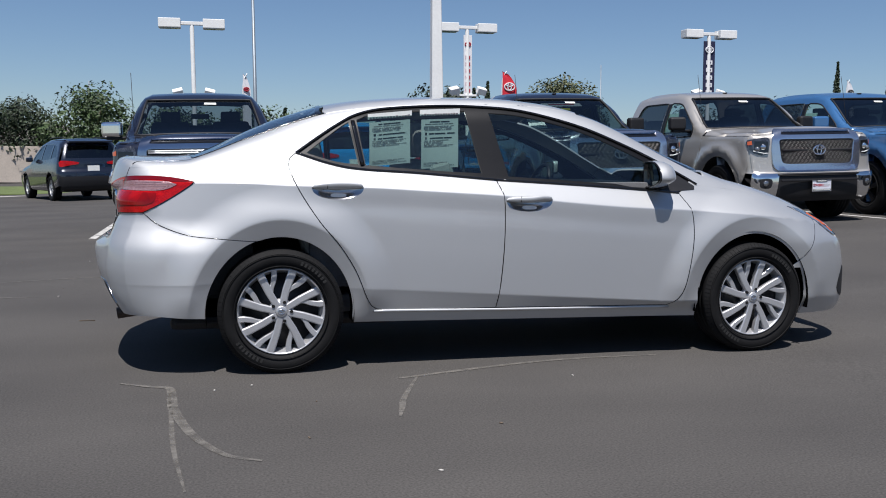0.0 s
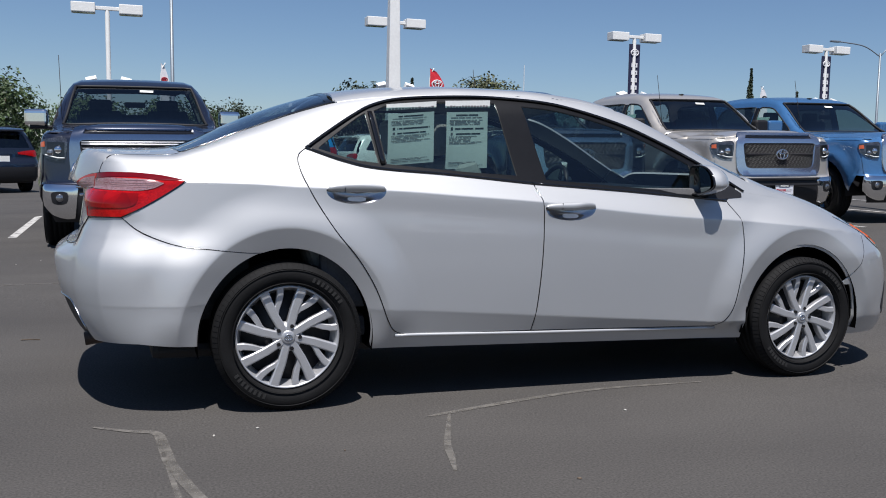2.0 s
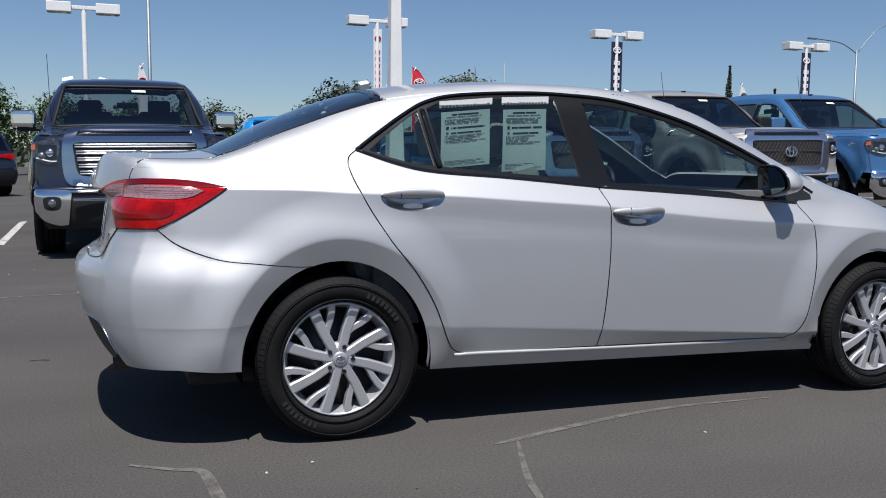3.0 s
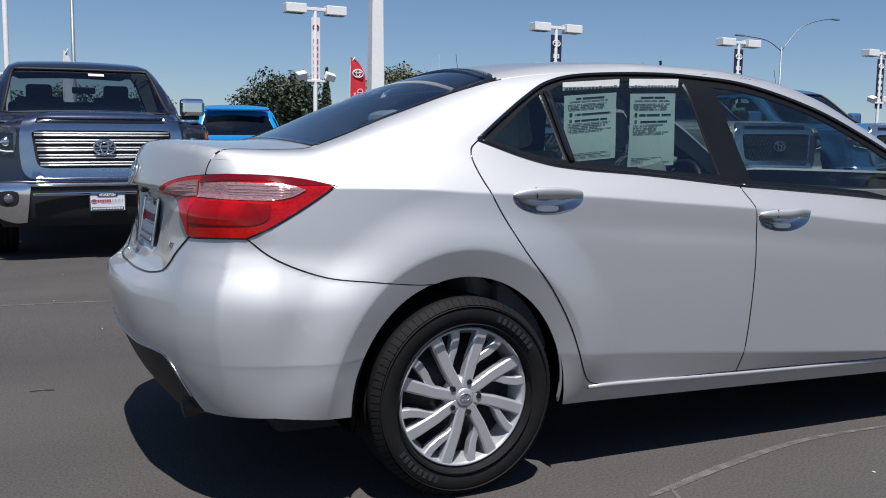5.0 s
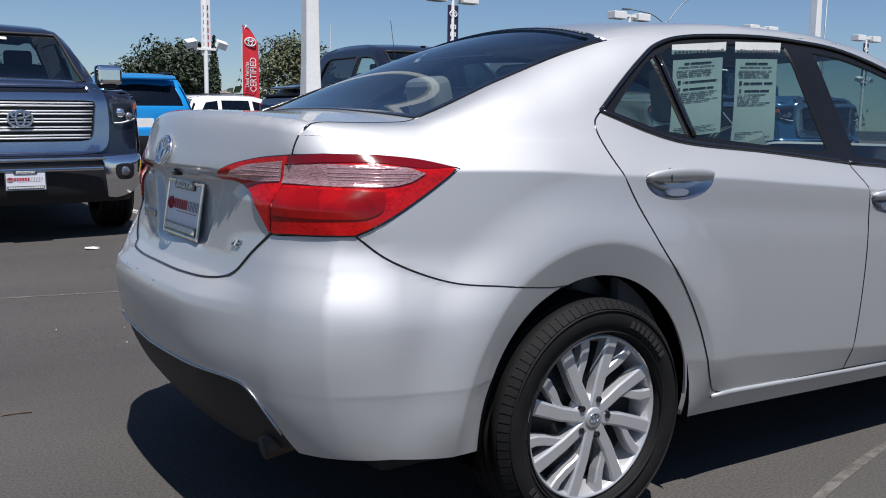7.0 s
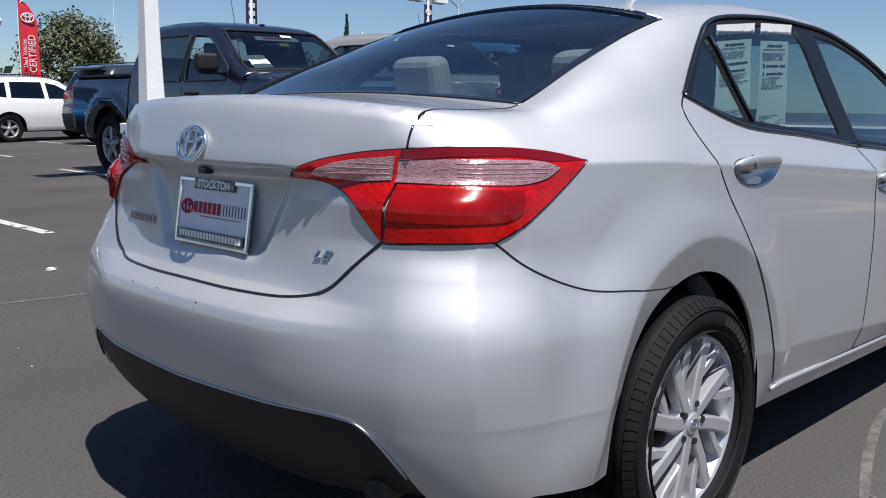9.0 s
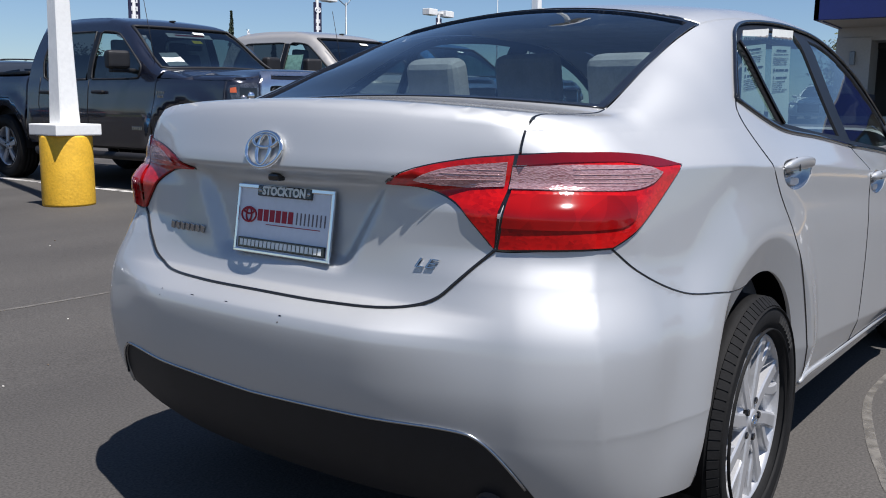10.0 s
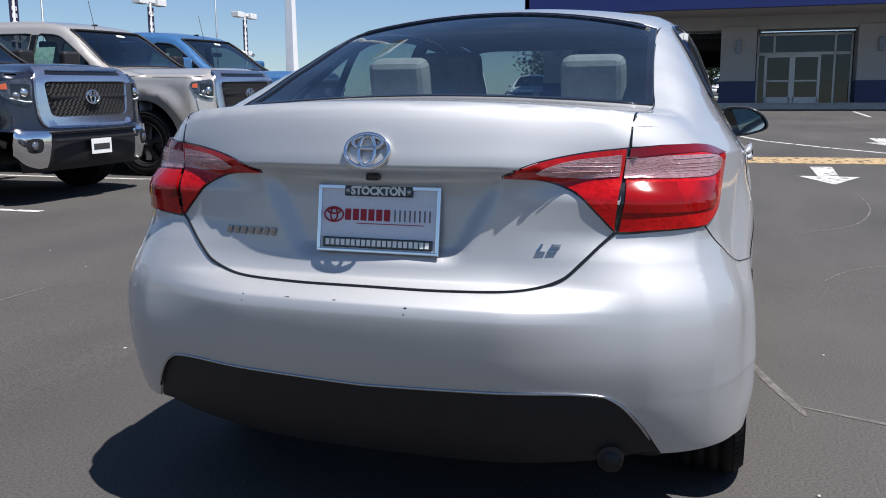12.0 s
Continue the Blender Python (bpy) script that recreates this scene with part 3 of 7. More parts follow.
    if style == "swirl":
        for k in range(8):
            b = 2 * math.pi * k / 8 + radians(30)
            spoke([(0.030, b + 0.10), (rr * 0.5, b + 0.04), (rr * 0.78, b), (rr - 0.003, b - 0.02)], 0.034, 0.043, yo + 0.003, yo + 0.002, 0.030)
            spoke([(rr * 0.44, b + 0.02), (rr * 0.57, b - 0.13), (rr * 0.70, b - 0.27), (rr * 0.84, b - 0.34), (rr - 0.003, b - 0.36)], 0.020, 0.031, yo + 0.008, yo + 0.004, 0.030)
    else:
        for k in range(5 if style == "five" else 6):
            b = 2 * math.pi * k / (5 if style == "five" else 6) + math.pi / 2
            for s in ((-1, 1) if style != "five" else (0,)):
                spoke([(0.05, b + s * 0.16), (rr * 0.6, b + s * 0.14), (rr - 0.01, b + s * 0.19)], 0.055 if style == "five" else 0.026, 0.075 if style == "five" else 0.03, yo + 0.004, yo + 0.012, 0.03)
    part("spokes", bm, rim_mat, hub, "swirled silver wheel cover" if style == "swirl" else "cast alloy spokes", smooth=False)
    v, f = lathe([(0.0001, yo - 0.002), (0.024, yo - 0.002), (0.028, yo), (0.03, yo + 0.004), (0.062, yo + 0.012), (0.064, yo + 0.04)], 32)
    raw("hub_cap", v, f, rim_mat, hub, "round hub cap")
    ring_mark(0.017, 0.0022, (0, yo - 0.003, 0), (90, 0, 0), M_CHROME, hub, "hub_mark")
    for k in range(5):
        b = radians(72 * k + 90 + 18 + 36)
        v, f = lathe([(0.0001, 0), (0.0085, 0), (0.0095, 0.004), (0.0095, 0.02)], 6)
        c = (0.05 * math.cos(b), yo - 0.002, 0.05 * math.sin(b))
        raw("wheel_nut", [(q[0] + c[0], q[1] + c[1], q[2] + c[2]) for q in v], f, M_GLOSSBLACK, hub, smooth=False)
    return hub


def ring_mark(r, t, c, rot, material, parent, name="badge", label=""):
    """A plain oval badge: an outer ring and two crossed inner rings, drawn as simple shapes."""
    m = Matrix.LocRotScale(c, Euler([radians(a) for a in rot]), (1, 1, 1))
    vs, fs = [], []
    for rx, ry, oy in ((r, r * 0.7, 0), (r * 0.36, r * 0.62, 0), (r * 0.68, r * 0.26, r * 0.34)):
        pts = [m @ Vector((rx * math.cos(a), oy + ry * math.sin(a), 0)) for a in np.linspace(0, 2 * math.pi, 33)]
        v, f = tube(pts, t, 6, up=m.to_3x3() @ Vector((0, 0, 1)))
        fs += [tuple(i + len(vs) for i in q) for q in f[:-2]]
        vs += v
    return raw(name, vs, fs, material, parent, label)


def words(name, s, size, m, material, parent=None, label="", depth=0.0012, align="CENTER", squeeze=1.0, slant=0.0, bold=0.0):
    cu = bpy.data.curves.new(name, "FONT")
    cu.body, cu.size, cu.extrude, cu.align_x, cu.align_y = s, size, depth, align, "CENTER"
    cu.resolution_u, cu.shear, cu.offset = 3, slant, bold
    tmp = bpy.data.objects.new(name, cu)
    scene.collection.objects.link(tmp)
    dg = bpy.context.evaluated_depsgraph_get()
    me = bpy.data.meshes.new_from_object(tmp.evaluated_get(dg))
    bpy.data.objects.remove(tmp)
    me.transform(Matrix.Diagonal((squeeze, 1, 1, 1)))
    me.materials.clear()
    me.materials.append(material)
    ob = new(name, me)
    ob.parent = parent
    ob.matrix_local = m
    if label:
        ob["label"] = label
    return ob


def build_sedan():
    sk = sedan_skin
    RL = rear_lines()
    car = empty("sedan", "silver metallic four-door sedan with red tail lamps, standing on asphalt", "car")
    RD_REAR = catmull([(0.088, 1.118), (0.052, 1.085), (0.052, 1.03), (0.091, 0.933), (0.193, 0.772), (0.297, 0.646), (0.377, 0.517), (0.436, 0.375), (0.475, 0.322), (0.54, 0.303)], 5)
    SPLIT = catmull([(1.142, 0.300), (1.166, 0.478), (1.180, 0.695), (1.177, 0.884), (1.150, 0.985)], 5)
    FD_FRONT = catmull([(2.245, 0.918), (2.294, 0.81), (2.297, 0.664), (2.256, 0.428), (2.215, 0.33), (2.15, 0.287)], 5)
    BELT_R = catmull([(1.150, 0.985), (0.734, 1.018), (0.409, 1.037), (0.25, 1.066), (0.088, 1.118)], 6)
    BELT_F = catmull([(1.150, 0.985), (1.63, 0.960), (2.05, 0.932), (2.245, 0.918)], 6)
    SILL = line((0.54, 0.303), (1.142, 0.300), 10)
    SILL_F = line((1.142, 0.300), (2.15, 0.287), 16)
    def seam(p3, r=0.0032, parent=car, up=-0.0012):
        n3 = sk.normal(np.asarray(p3))
        v, f = tube([tuple(a + b * up) for a, b in zip(p3, n3)], r, 6)
        raw("panel_gap", v, f, M_GLOSSBLACK, parent)
    for side, nm in ((-1, "right"), (1, "left")):
        for pts in (RD_REAR + SILL, SPLIT, SILL_F + FD_FRONT[::-1]):
            seam(sk.lift("side", clean(pts), side))
        seam(sk.lift("side", catmull([(-0.108, 0.677), (-0.173, 0.679), (-0.314, 0.697), (-0.452, 0.716), (-0.587, 0.768), (-0.664, 0.826)], 6), side), 0.0019)
        seam(sk.lift("side", catmull([(3.03, 0.55), (3.13, 0.68), (3.2, 0.79)], 6), side), 0.0025)
        bowl = {hx: handle_outline(hx, hz) for hx, hz in HANDLES}
        rd = sk.sheet("rear_door", "side", clean(RD_REAR + SILL + SPLIT + BELT_R), M_SILVER, car, step=0.016, gap=0.0022, side=side, holes=[bowl[HANDLES[0][0]]], lines=SIDE_LINES)
        fd = sk.sheet("front_door", "side", clean(SPLIT[::-1] + SILL_F + FD_FRONT[::-1] + BELT_F[::-1]), M_SILVER, car, step=0.016, gap=0.0022, side=side, holes=[bowl[HANDLES[1][0]]], lines=SIDE_LINES)
        # the sill under the doors, from arch to arch
        band = clean([p for p in RD_REAR if p[1] < 0.62] + SILL + SILL_F + FD_FRONT[::-1][:9] + line((2.285, 0.50), (2.345, 0.40), 3) + line((2.34, 0.36), (2.345, 0.215), 4) + line((2.345, 0.215), (0.372, 0.245), 30) + arch(0.0, -4, 52, 14))
        sk.sheet("sill", "side", band, M_SILVER, car, gap=0.0, side=side, lines=SIDE_LINES)
        p3 = sk.lift("side", line((0.475, 0.303), (1.142, 0.290), 12) + line((1.20, 0.289), (2.17, 0.277), 16), side)
        v, f = tube([tuple(a + b * 0.001) for a, b in zip(p3, sk.normal(p3))], 0.0085, 8)
        raw("sill_edge", v, f, M_SILVER, car)
        # front wing
        wing = clean(FD_FRONT[:20] + line((2.285, 0.50), (2.345, 0.40), 3) + arch(2.70, 168, 35, 26, 0.358, 0.385) + catmull([(3.03, 0.55), (3.13, 0.68), (3.2, 0.79)], 5) + catmull([(3.2, 0.795), (3.0, 0.868), (2.7, 0.925), (2.45, 0.955), (2.33, 0.965)], 5) + [(2.245, 0.918)])
        sk.sheet("front_wing", "side", wing, M_SILVER, car, step=0.018, gap=0.002, side=side, lines=SIDE_LINES)
        # quarter panel, lower half: round the corner to the boot lid
        QSEAM = catmull([(-0.205, 0.628), (-0.108, 0.677), (-0.173, 0.679), (-0.314, 0.697), (-0.452, 0.716), (-0.587, 0.768), (-0.664, 0.826)][1:], 5)
        arch_q = arch(0.0, 52, 107.2, 20)
        L_LOW = catmull([(-0.664, 0.826), (-0.58, 0.868), (-0.49, 0.922), (-0.413, 0.974)], 5)
        L_UP = catmull([(-0.413, 0.974), (-0.50, 0.993), (-0.60, 1.003), (-0.70, 1.004)], 5)
        SHO = line((-0.68, 1.045), (0.060, 1.045), 40)
        q1 = xz_to_rear([p for p in RD_REAR if 0.62 < p[1] < 1.04] + [p for p in RD_REAR if p[1] < 0.62][:1], side)
        low = xz_to_rear(arch_q, side) + xz_to_rear(QSEAM, side) + xz_to_rear(L_LOW, side) + xz_to_rear(L_UP, side)
        sgn = 1 if side > 0 else -1
        LID_CORNER = yz_to_rear([(sgn * 0.600, 1.003), (sgn * 0.600, 1.025), (sgn * 0.600, 1.046)])
        pc = sk.lift('back', [(sgn * 0.600, 1.046)])
        quarter = clean(xz_to_rear([(0.06, 1.045)], side) + q1 + low + LID_CORNER + xz_to_rear(SHO, side))
        sk.sheet("quarter_panel", "rear", quarter, M_SILVER, car, step=0.018, gap=0.0, side=side, aspect=0.9, lines=RL)
        # quarter panel, upper half: C-pillar and roof rail
        DLO_TOP = catmull([(0.088, 1.118), (0.19, 1.19), (0.31, 1.268), (0.42, 1.325), (0.57, 1.360), (0.85, 1.382), (1.07, 1.384), (1.34, 1.366), (1.66, 1.292), (1.90, 1.203), (2.13, 1.100), (2.30, 1.010), (2.38, 0.965)], 6)
        low3 = sk.lift("side", SHO + [p for p in RD_REAR[::-1] if p[1] > 1.046] + DLO_TOP, side)
        ditch = [(-0.70, 0.602), (-0.55, 0.608), (-0.43, 0.616), (-0.30, 0.597), (-0.1, 0.572), (0.15, 0.553), (0.32, 0.550), (0.9, 0.558), (1.4, 0.548), (1.72, 0.537), (1.95, 0.56), (2.25, 0.615), (2.44, 0.66)]
        up3 = sk.lift("top", [(x, side * y) for x, y in catmull(ditch, 6)])
        upper = clean(to_roll(pc) + to_roll(low3) + to_roll(up3[up3[:, 0] > pc[0, 0] + 0.02])[::-1])
        sk.sheet("roof_side_frame", "roll", upper, M_SILVER, car, step=0.02, gap=0.0, side=side, aspect=1.2)
        p3 = sk.lift("side", SHO, side)
        v, f = tube([tuple(a - b * 0.0042) for a, b in zip(p3, sk.normal(p3))], 0.0042, 6)
        raw("panel_joint", v, f, M_SILVER, car)
        # glass and black surrounds
        dlo = clean(BELT_R[::-1] + BELT_F[1:] + [(2.33, 0.945), (2.375, 0.965)] + DLO_TOP[::-1])
        g_q = clean(catmull([(0.145, 1.124), (0.24, 1.196), (0.33, 1.262), (0.372, 1.287)], 5) + line((0.372, 1.287), (0.408, 1.063), 5) + catmull([(0.408, 1.063), (0.29, 1.077), (0.145, 1.118)], 5))
        g_r = clean(catmull([(0.415, 1.300), (0.52, 1.335), (0.80, 1.358), (1.015, 1.362)], 5) + line((1.015, 1.362), (1.075, 1.022), 6) + catmull([(1.075, 1.022), (0.8, 1.035), (0.445, 1.060)], 5))
        g_f = clean(line((1.225, 1.006), (1.150, 1.354), 6) + catmull([(1.150, 1.354), (1.34, 1.340), (1.62, 1.278), (1.86, 1.190), (2.06, 1.098)], 5) + line((2.06, 1.098), (2.08, 0.958), 4) + catmull([(2.08, 0.958), (1.7, 0.978), (1.225, 1.006)], 5))
        sk.sheet("window_surround", "side", dlo, M_PILLAR, car, side=side, holes=[g_q, g_r, g_f], off=-0.004, depth=0.01, label="black window surround and centre pillar")
        for g, nm2, up in ((g_q, "quarter_window", car), (g_r, "rear_door_window", rd), (g_f, "front_door_window", fd)):
            ob = sk.sheet(nm2, "side", g, M_GLASS, up, side=side, off=-0.009, depth=0.0, step=0.05, label="green-tinted door glass")
        for pts, nm2 in ((BELT_R, "belt_moulding"), (BELT_F, "belt_moulding"), (DLO_TOP, "roof_moulding")):
            p3 = sk.lift("side", pts, side)
            n3 = sk.normal(p3)
            v, f = tube([tuple(a + b * 0.002) for a, b in zip(p3, n3)], 0.007, 6)
            raw(nm2, v, f, M_GLOSSBLACK, car)
        # the pillar strip at the glass joint
        for a, b in (((0.395, 1.292), (0.428, 1.058)),):
            p3 = sk.lift("side", line(a, b, 6), side)
            v, f = tube([tuple(p) for p in p3], 0.012, 6, 0.4)
            raw("window_divider", v, f, M_GLOSSBLACK, rd)
        # handles: a bowl behind a bar
        for (hx, hz), up in zip(HANDLES, (rd, fd)):
            build_handle(sk, hx, hz, side, up)
        # lamp, outer part on the wing
        build_tail_lamp(sk, side, car)
        # door mirror
        build_mirror(sk, side, car)
        # headlamp
        hl = clean(catmull([(3.02, 0.835), (3.18, 0.805), (3.33, 0.735), (3.42, 0.67)], 5) + catmull([(3.42, 0.655), (3.33, 0.67), (3.21, 0.745), (3.10, 0.80)], 5))
        sk.sheet("headlamp", "side", hl, M_LAMPGREY, car, side=side, off=0.003, depth=0.02, label="clear headlamp with amber corner")
        sk.sheet("amber_reflector", "side", clean(catmull([(3.20, 0.79), (3.33, 0.715), (3.36, 0.68), (3.27, 0.735)], 4, True)), M_ORANGE, car, side=side, off=0.006, depth=0.006, step=0.02)
    # boot lid: rear face and top
    half = catmull([(0.0, 0.684), (0.20, 0.684), (0.36, 0.690), (0.445, 0.712), (0.50, 0.752), (0.577, 0.822)], 16)
    def both(pts):
        return [(-y, z) for y, z in pts[::-1]] + list(pts[1:] if abs(pts[0][0]) < 1e-6 else pts)
    lip = [(y, 1.082 - 0.036 * (y / 0.597) ** 2) for y in np.linspace(-0.597, 0.597, 81)]
    face = yz_to_rear(both(half)) + yz_to_rear(line((0.577, 0.822), (0.597, 1.046), 8)[1:-1]) + yz_to_rear(lip[::-1]) + yz_to_rear(line((-0.597, 1.046), (-0.577, 0.822), 8)[1:-1])
    lid = sk.sheet("boot_lid", "rear", clean(face), M_SILVER, car, step=0.009, gap=0.0, aspect=0.8, lines=RL)
    lip3 = sk.lift("rear", yz_to_rear(lip))
    seam(sk.lift("rear", yz_to_rear([(y, z - 0.0015) for y, z in both(half)])), 0.0037, car, 0.0010)
    for s in (-1, 1):
        seam(sk.lift("rear", yz_to_rear(line((s * 0.5985, 1.0), (s * 0.5985, 1.046), 6))), 0.0030)
        sk.low = 0.98
        seam(sk.lift("top", [(x, s * (y + 0.003)) for x, y in catmull([(-0.72, 0.598), (-0.68, 0.599), (-0.55, 0.604), (-0.43, 0.611)], 6)]), 0.0028)
        sk.low = 0.2
    edge = catmull([(-0.70, 0.598), (-0.55, 0.604), (-0.44, 0.611)], 6)
    base = [(-0.445 + 0.07 * (y / 0.6) ** 2 * 0.4, y) for y in np.linspace(-0.611, 0.611, 25)]
    deck = [(p[0], p[1]) for p in lip3] + [e for e in edge if e[0] > lip3[-1][0] + 0.004] + base[::-1] + [(x, -y) for x, y in edge[::-1] if x > lip3[0][0] + 0.004]
    sk.low = 0.98
    sk.sheet("boot_lid_top", "top", clean(deck), M_SILVER, lid, step=0.025)
    for s in (-1, 1):
        sk.sheet("deck_corner", "top", [(x, s * y) for x, y in ((-0.765, 0.570), (-0.765, 0.612), (-0.74, 0.622), (-0.65, 0.628), (-0.62, 0.600), (-0.62, 0.575))], M_SILVER, car, step=0.015, off=-0.0035, depth=0.0)
    sk.low = 0.2
    # rear window, roof, windscreen, bonnet
    def tops(pts, front, back):
        return clean([(x, y) for x, y in pts] + front + [(x, -y) for x, y in pts[::-1]] + back)
    rw = catmull([(-0.425, 0.610), (-0.30, 0.592), (-0.1, 0.568), (0.12, 0.548), (0.238, 0.542)], 6)
    rwin = tops(rw, [(0.225 + 0.045 * (1 - (y / 0.5) ** 2), y) for y in np.linspace(0.48, -0.48, 15)], [(-0.425 - 0.03 * (1 - (y / 0.61) ** 2), y) for y in np.linspace(-0.52, 0.52, 15)])
    ob = sk.sheet("rear_window", "top", rwin, M_REARGLASS, car, off=-0.004, depth=0.0, step=0.03, label="dark-tinted rear window")
    sk.sheet("rear_window_seal", "top", rwin, M_GLOSSBLACK, car, off=0.0015, depth=0.012, step=0.02, holes=[shrink(rwin, 0.02)], label="black printed window border")
    p3 = sk.lift("top", rwin + rwin[:1])
    v, f = tube([tuple(a + b * 0.0012) for a, b in zip(p3, sk.normal(p3))], 0.003, 6)
    raw("rear_window_gasket", v, f, M_GLOSSBLACK, car)
    roof_e = catmull([(0.26, 0.546), (0.9, 0.555), (1.4, 0.545), (1.70, 0.534)], 6)
    roof = tops(roof_e, [(1.70 + 0.06 * (1 - (y / 0.53) ** 2), y) for y in np.linspace(0.5, -0.5, 15)], [(0.245 + 0.045 * (1 - (y / 0.5) ** 2), y) for y in np.linspace(-0.5, 0.5, 15)])
    sk.sheet("roof", "top", roof, M_SILVER, car, gap=0.003, step=0.035)
    ws = catmull([(1.725, 0.53), (1.95, 0.555), (2.25, 0.61), (2.42, 0.65)], 6)
    wscr = tops(ws, [(2.42 + 0.13 * (1 - (y / 0.65) ** 2), y) for y in np.linspace(0.6, -0.6, 15)], [(1.725 + 0.06 * (1 - (y / 0.53) ** 2), y) for y in np.linspace(-0.5, 0.5, 15)])
    ob = sk.sheet("windscreen", "top", wscr, M_CLEARGLASS, car, off=-0.003, depth=0.0, step=0.06)
    hd = catmull([(2.46, 0.655), (2.8, 0.66), (3.1, 0.62), (3.3, 0.52), (3.38, 0.40)], 6)
    bon = tops(hd, [(3.38 + 0.04 * (1 - (y / 0.4) ** 2), y) for y in np.linspace(0.35, -0.35, 9)], [(2.46 + 0.13 * (1 - (y / 0.65) ** 2), y) for y in np.linspace(-0.6, 0.6, 15)])
    for side in (-1, 1):
        lo3 = sk.lift("side", catmull([(3.2, 0.795), (3.0, 0.868), (2.7, 0.925), (2.45, 0.955), (2.33, 0.965)], 5), side)
        hi3 = sk.lift("top", [(x, side * (y - 0.004)) for x, y in [(2.36, 0.64)] + catmull([(2.46, 0.655), (2.8, 0.66), (3.1, 0.62), (3.25, 0.56)], 6)])
        sk.sheet("wing_top", "roll", clean(to_roll(lo3) + to_roll(hi3)), M_SILVER, car, step=0.03, off=-0.001, side=side)
    sk.sheet("bonnet", "top", bon, M_SILVER, car, gap=0.002, step=0.05)
    # rear bumper, one sweep from arch to arch, and the black valance below
    QS = catmull([(-0.664, 0.826), (-0.587, 0.768), (-0.452, 0.716), (-0.314, 0.697), (-0.173, 0.679), (-0.108, 0.677)], 5)
    val_up = catmull([(0.0, 0.458), (0.30, 0.466), (0.50, 0.470), (0.565, 0.455), (0.615, 0.400), (0.66, 0.315)], 6)
    r_top = yz_to_rear(half[:-1]) + yz_to_rear([(0.577, 0.816), (0.60, 0.816), (0.655, 0.820)]) + xz_to_rear(QS, 1) + xz_to_rear(arch(0.0, 107.4, 180, 22), 1) + xz_to_rear(line((-0.366, 0.295), (-0.60, 0.318), 8), 1) + yz_to_rear(val_up[::-1])
    bump = r_top + mirror_rear(r_top)[::-1]
    sk.sheet("rear_bumper", "rear", clean(bump), M_SILVER, car, step=0.013, gap=0.0026, aspect=0.8, lines=RL)
    v_low = catmull([(0.62, 0.315), (0.52, 0.285), (0.3, 0.255), (0.0, 0.25)], 6)
    vv = yz_to_rear(val_up) + yz_to_rear(v_low)
    sk.sheet("rear_valance", "rear", clean(vv + mirror_rear(vv)[::-1]), M_BLACK, car, step=0.03, off=-0.006, depth=0.03, label="matt black lower bumper valance")
    # chrome tube drawn as the highlight along the black valance's upper lip
    p3 = sk.lift("rear", yz_to_rear(both(val_up[:-3])))
    v, f = tube([tuple(a + b * 0.001) for a, b in zip(p3, sk.normal(p3))], 0.0035, 6)
    raw("valance_edge", v, f, M_BADGE, car, "thin bright line for light on the upper valance lip")
    rnd = random.Random(9)
    for y, z, a, b in ((-0.115, 0.650, 0.0045, 0.0016), (-0.112, 0.636, 0.002, 0.002), (0.30, 0.640, 0.003, 0.001), (0.30, 0.654, 0.003, 0.001), (0.06, 0.656, 0.006, 0.0007), (0.18, 0.655, 0.007, 0.0006)):
        blob = [(y + a * math.cos(t) * rnd.uniform(0.6, 1.2), z + b * math.sin(t) * rnd.uniform(0.6, 1.2)) for t in np.linspace(0, 2 * math.pi, 9)[:-1]]
        p3 = sk.lift("rear", yz_to_rear(blob))
        raw("paint_chip", p3 + sk.normal(p3) * 0.0006, [tuple(range(8))], M_GLOSSBLACK, car)
    # front bumper
    fb = clean(catmull([(2.96, 0.48), (3.03, 0.55), (3.13, 0.68), (3.2, 0.785)], 5) + catmull([(3.21, 0.735), (3.33, 0.66), (3.42, 0.645), (3.46, 0.62)], 5) + [(3.47, 0.5), (3.48, 0.35), (3.46, 0.2)] + line((3.46, 0.195), (3.05, 0.20), 6) + arch(2.70, -12, 28, 8, 0.36, 0.385))
    for side in (-1, 1):
        sk.sheet("front_bumper_corner", "side", fb, M_SILVER, car, gap=0.002, side=side)
        sk.sheet("fog_lamp_surround", "side", catmull([(3.36, 0.34), (3.44, 0.47), (3.462, 0.36), (3.455, 0.28)], 4, True), M_BLACK, car, side=side, off=0.003, depth=0.01, step=0.02)
    mid = clean([(y, z) for y, z in line((-0.60, 0.2), (0.60, 0.2), 12)] + [(0.60, 0.62), (0.45, 0.70)] + line((0.4, 0.715), (-0.4, 0.715), 8) + [(-0.45, 0.70), (-0.60, 0.62)])
    sk.sheet("front_bumper", "front", mid, M_SILVER, car, gap=0.002, step=0.05)
    # wheels, wells, floor
    for cx, nm in ((0.0, "rear"), (2.70, "front")):
        for s in (-1, 1):
            m = pose(cx, s * 0.742, 0.316, 0, 0, 0 if s < 0 else 180)
            build_wheel("wheel", None, M_RIM, car, m)
            v, f = [], []
            for i in range(25):
                a = radians(-8 + 196 * i / 24)
                for y in (0.42, 0.845):
                    v.append((cx + 0.372 * math.cos(a), s * y, 0.30 + 0.40 * math.sin(a)))
            f = [(2 * i, 2 * i + 1, 2 * i + 3, 2 * i + 2) for i in range(24)]
            n0 = len(v)
            v += [(q[0], q[1], q[2]) for q in v[0:50:2]]
            f += [tuple(range(n0, n0 + 25))]
            raw("wheel_well", v, f, M_WELL, car, "black wheel-well liner")
    boxed("underbody", (1.40, 0, 0.25), (3.9, 1.30, 0.07), M_BLACK, car, 0.03)
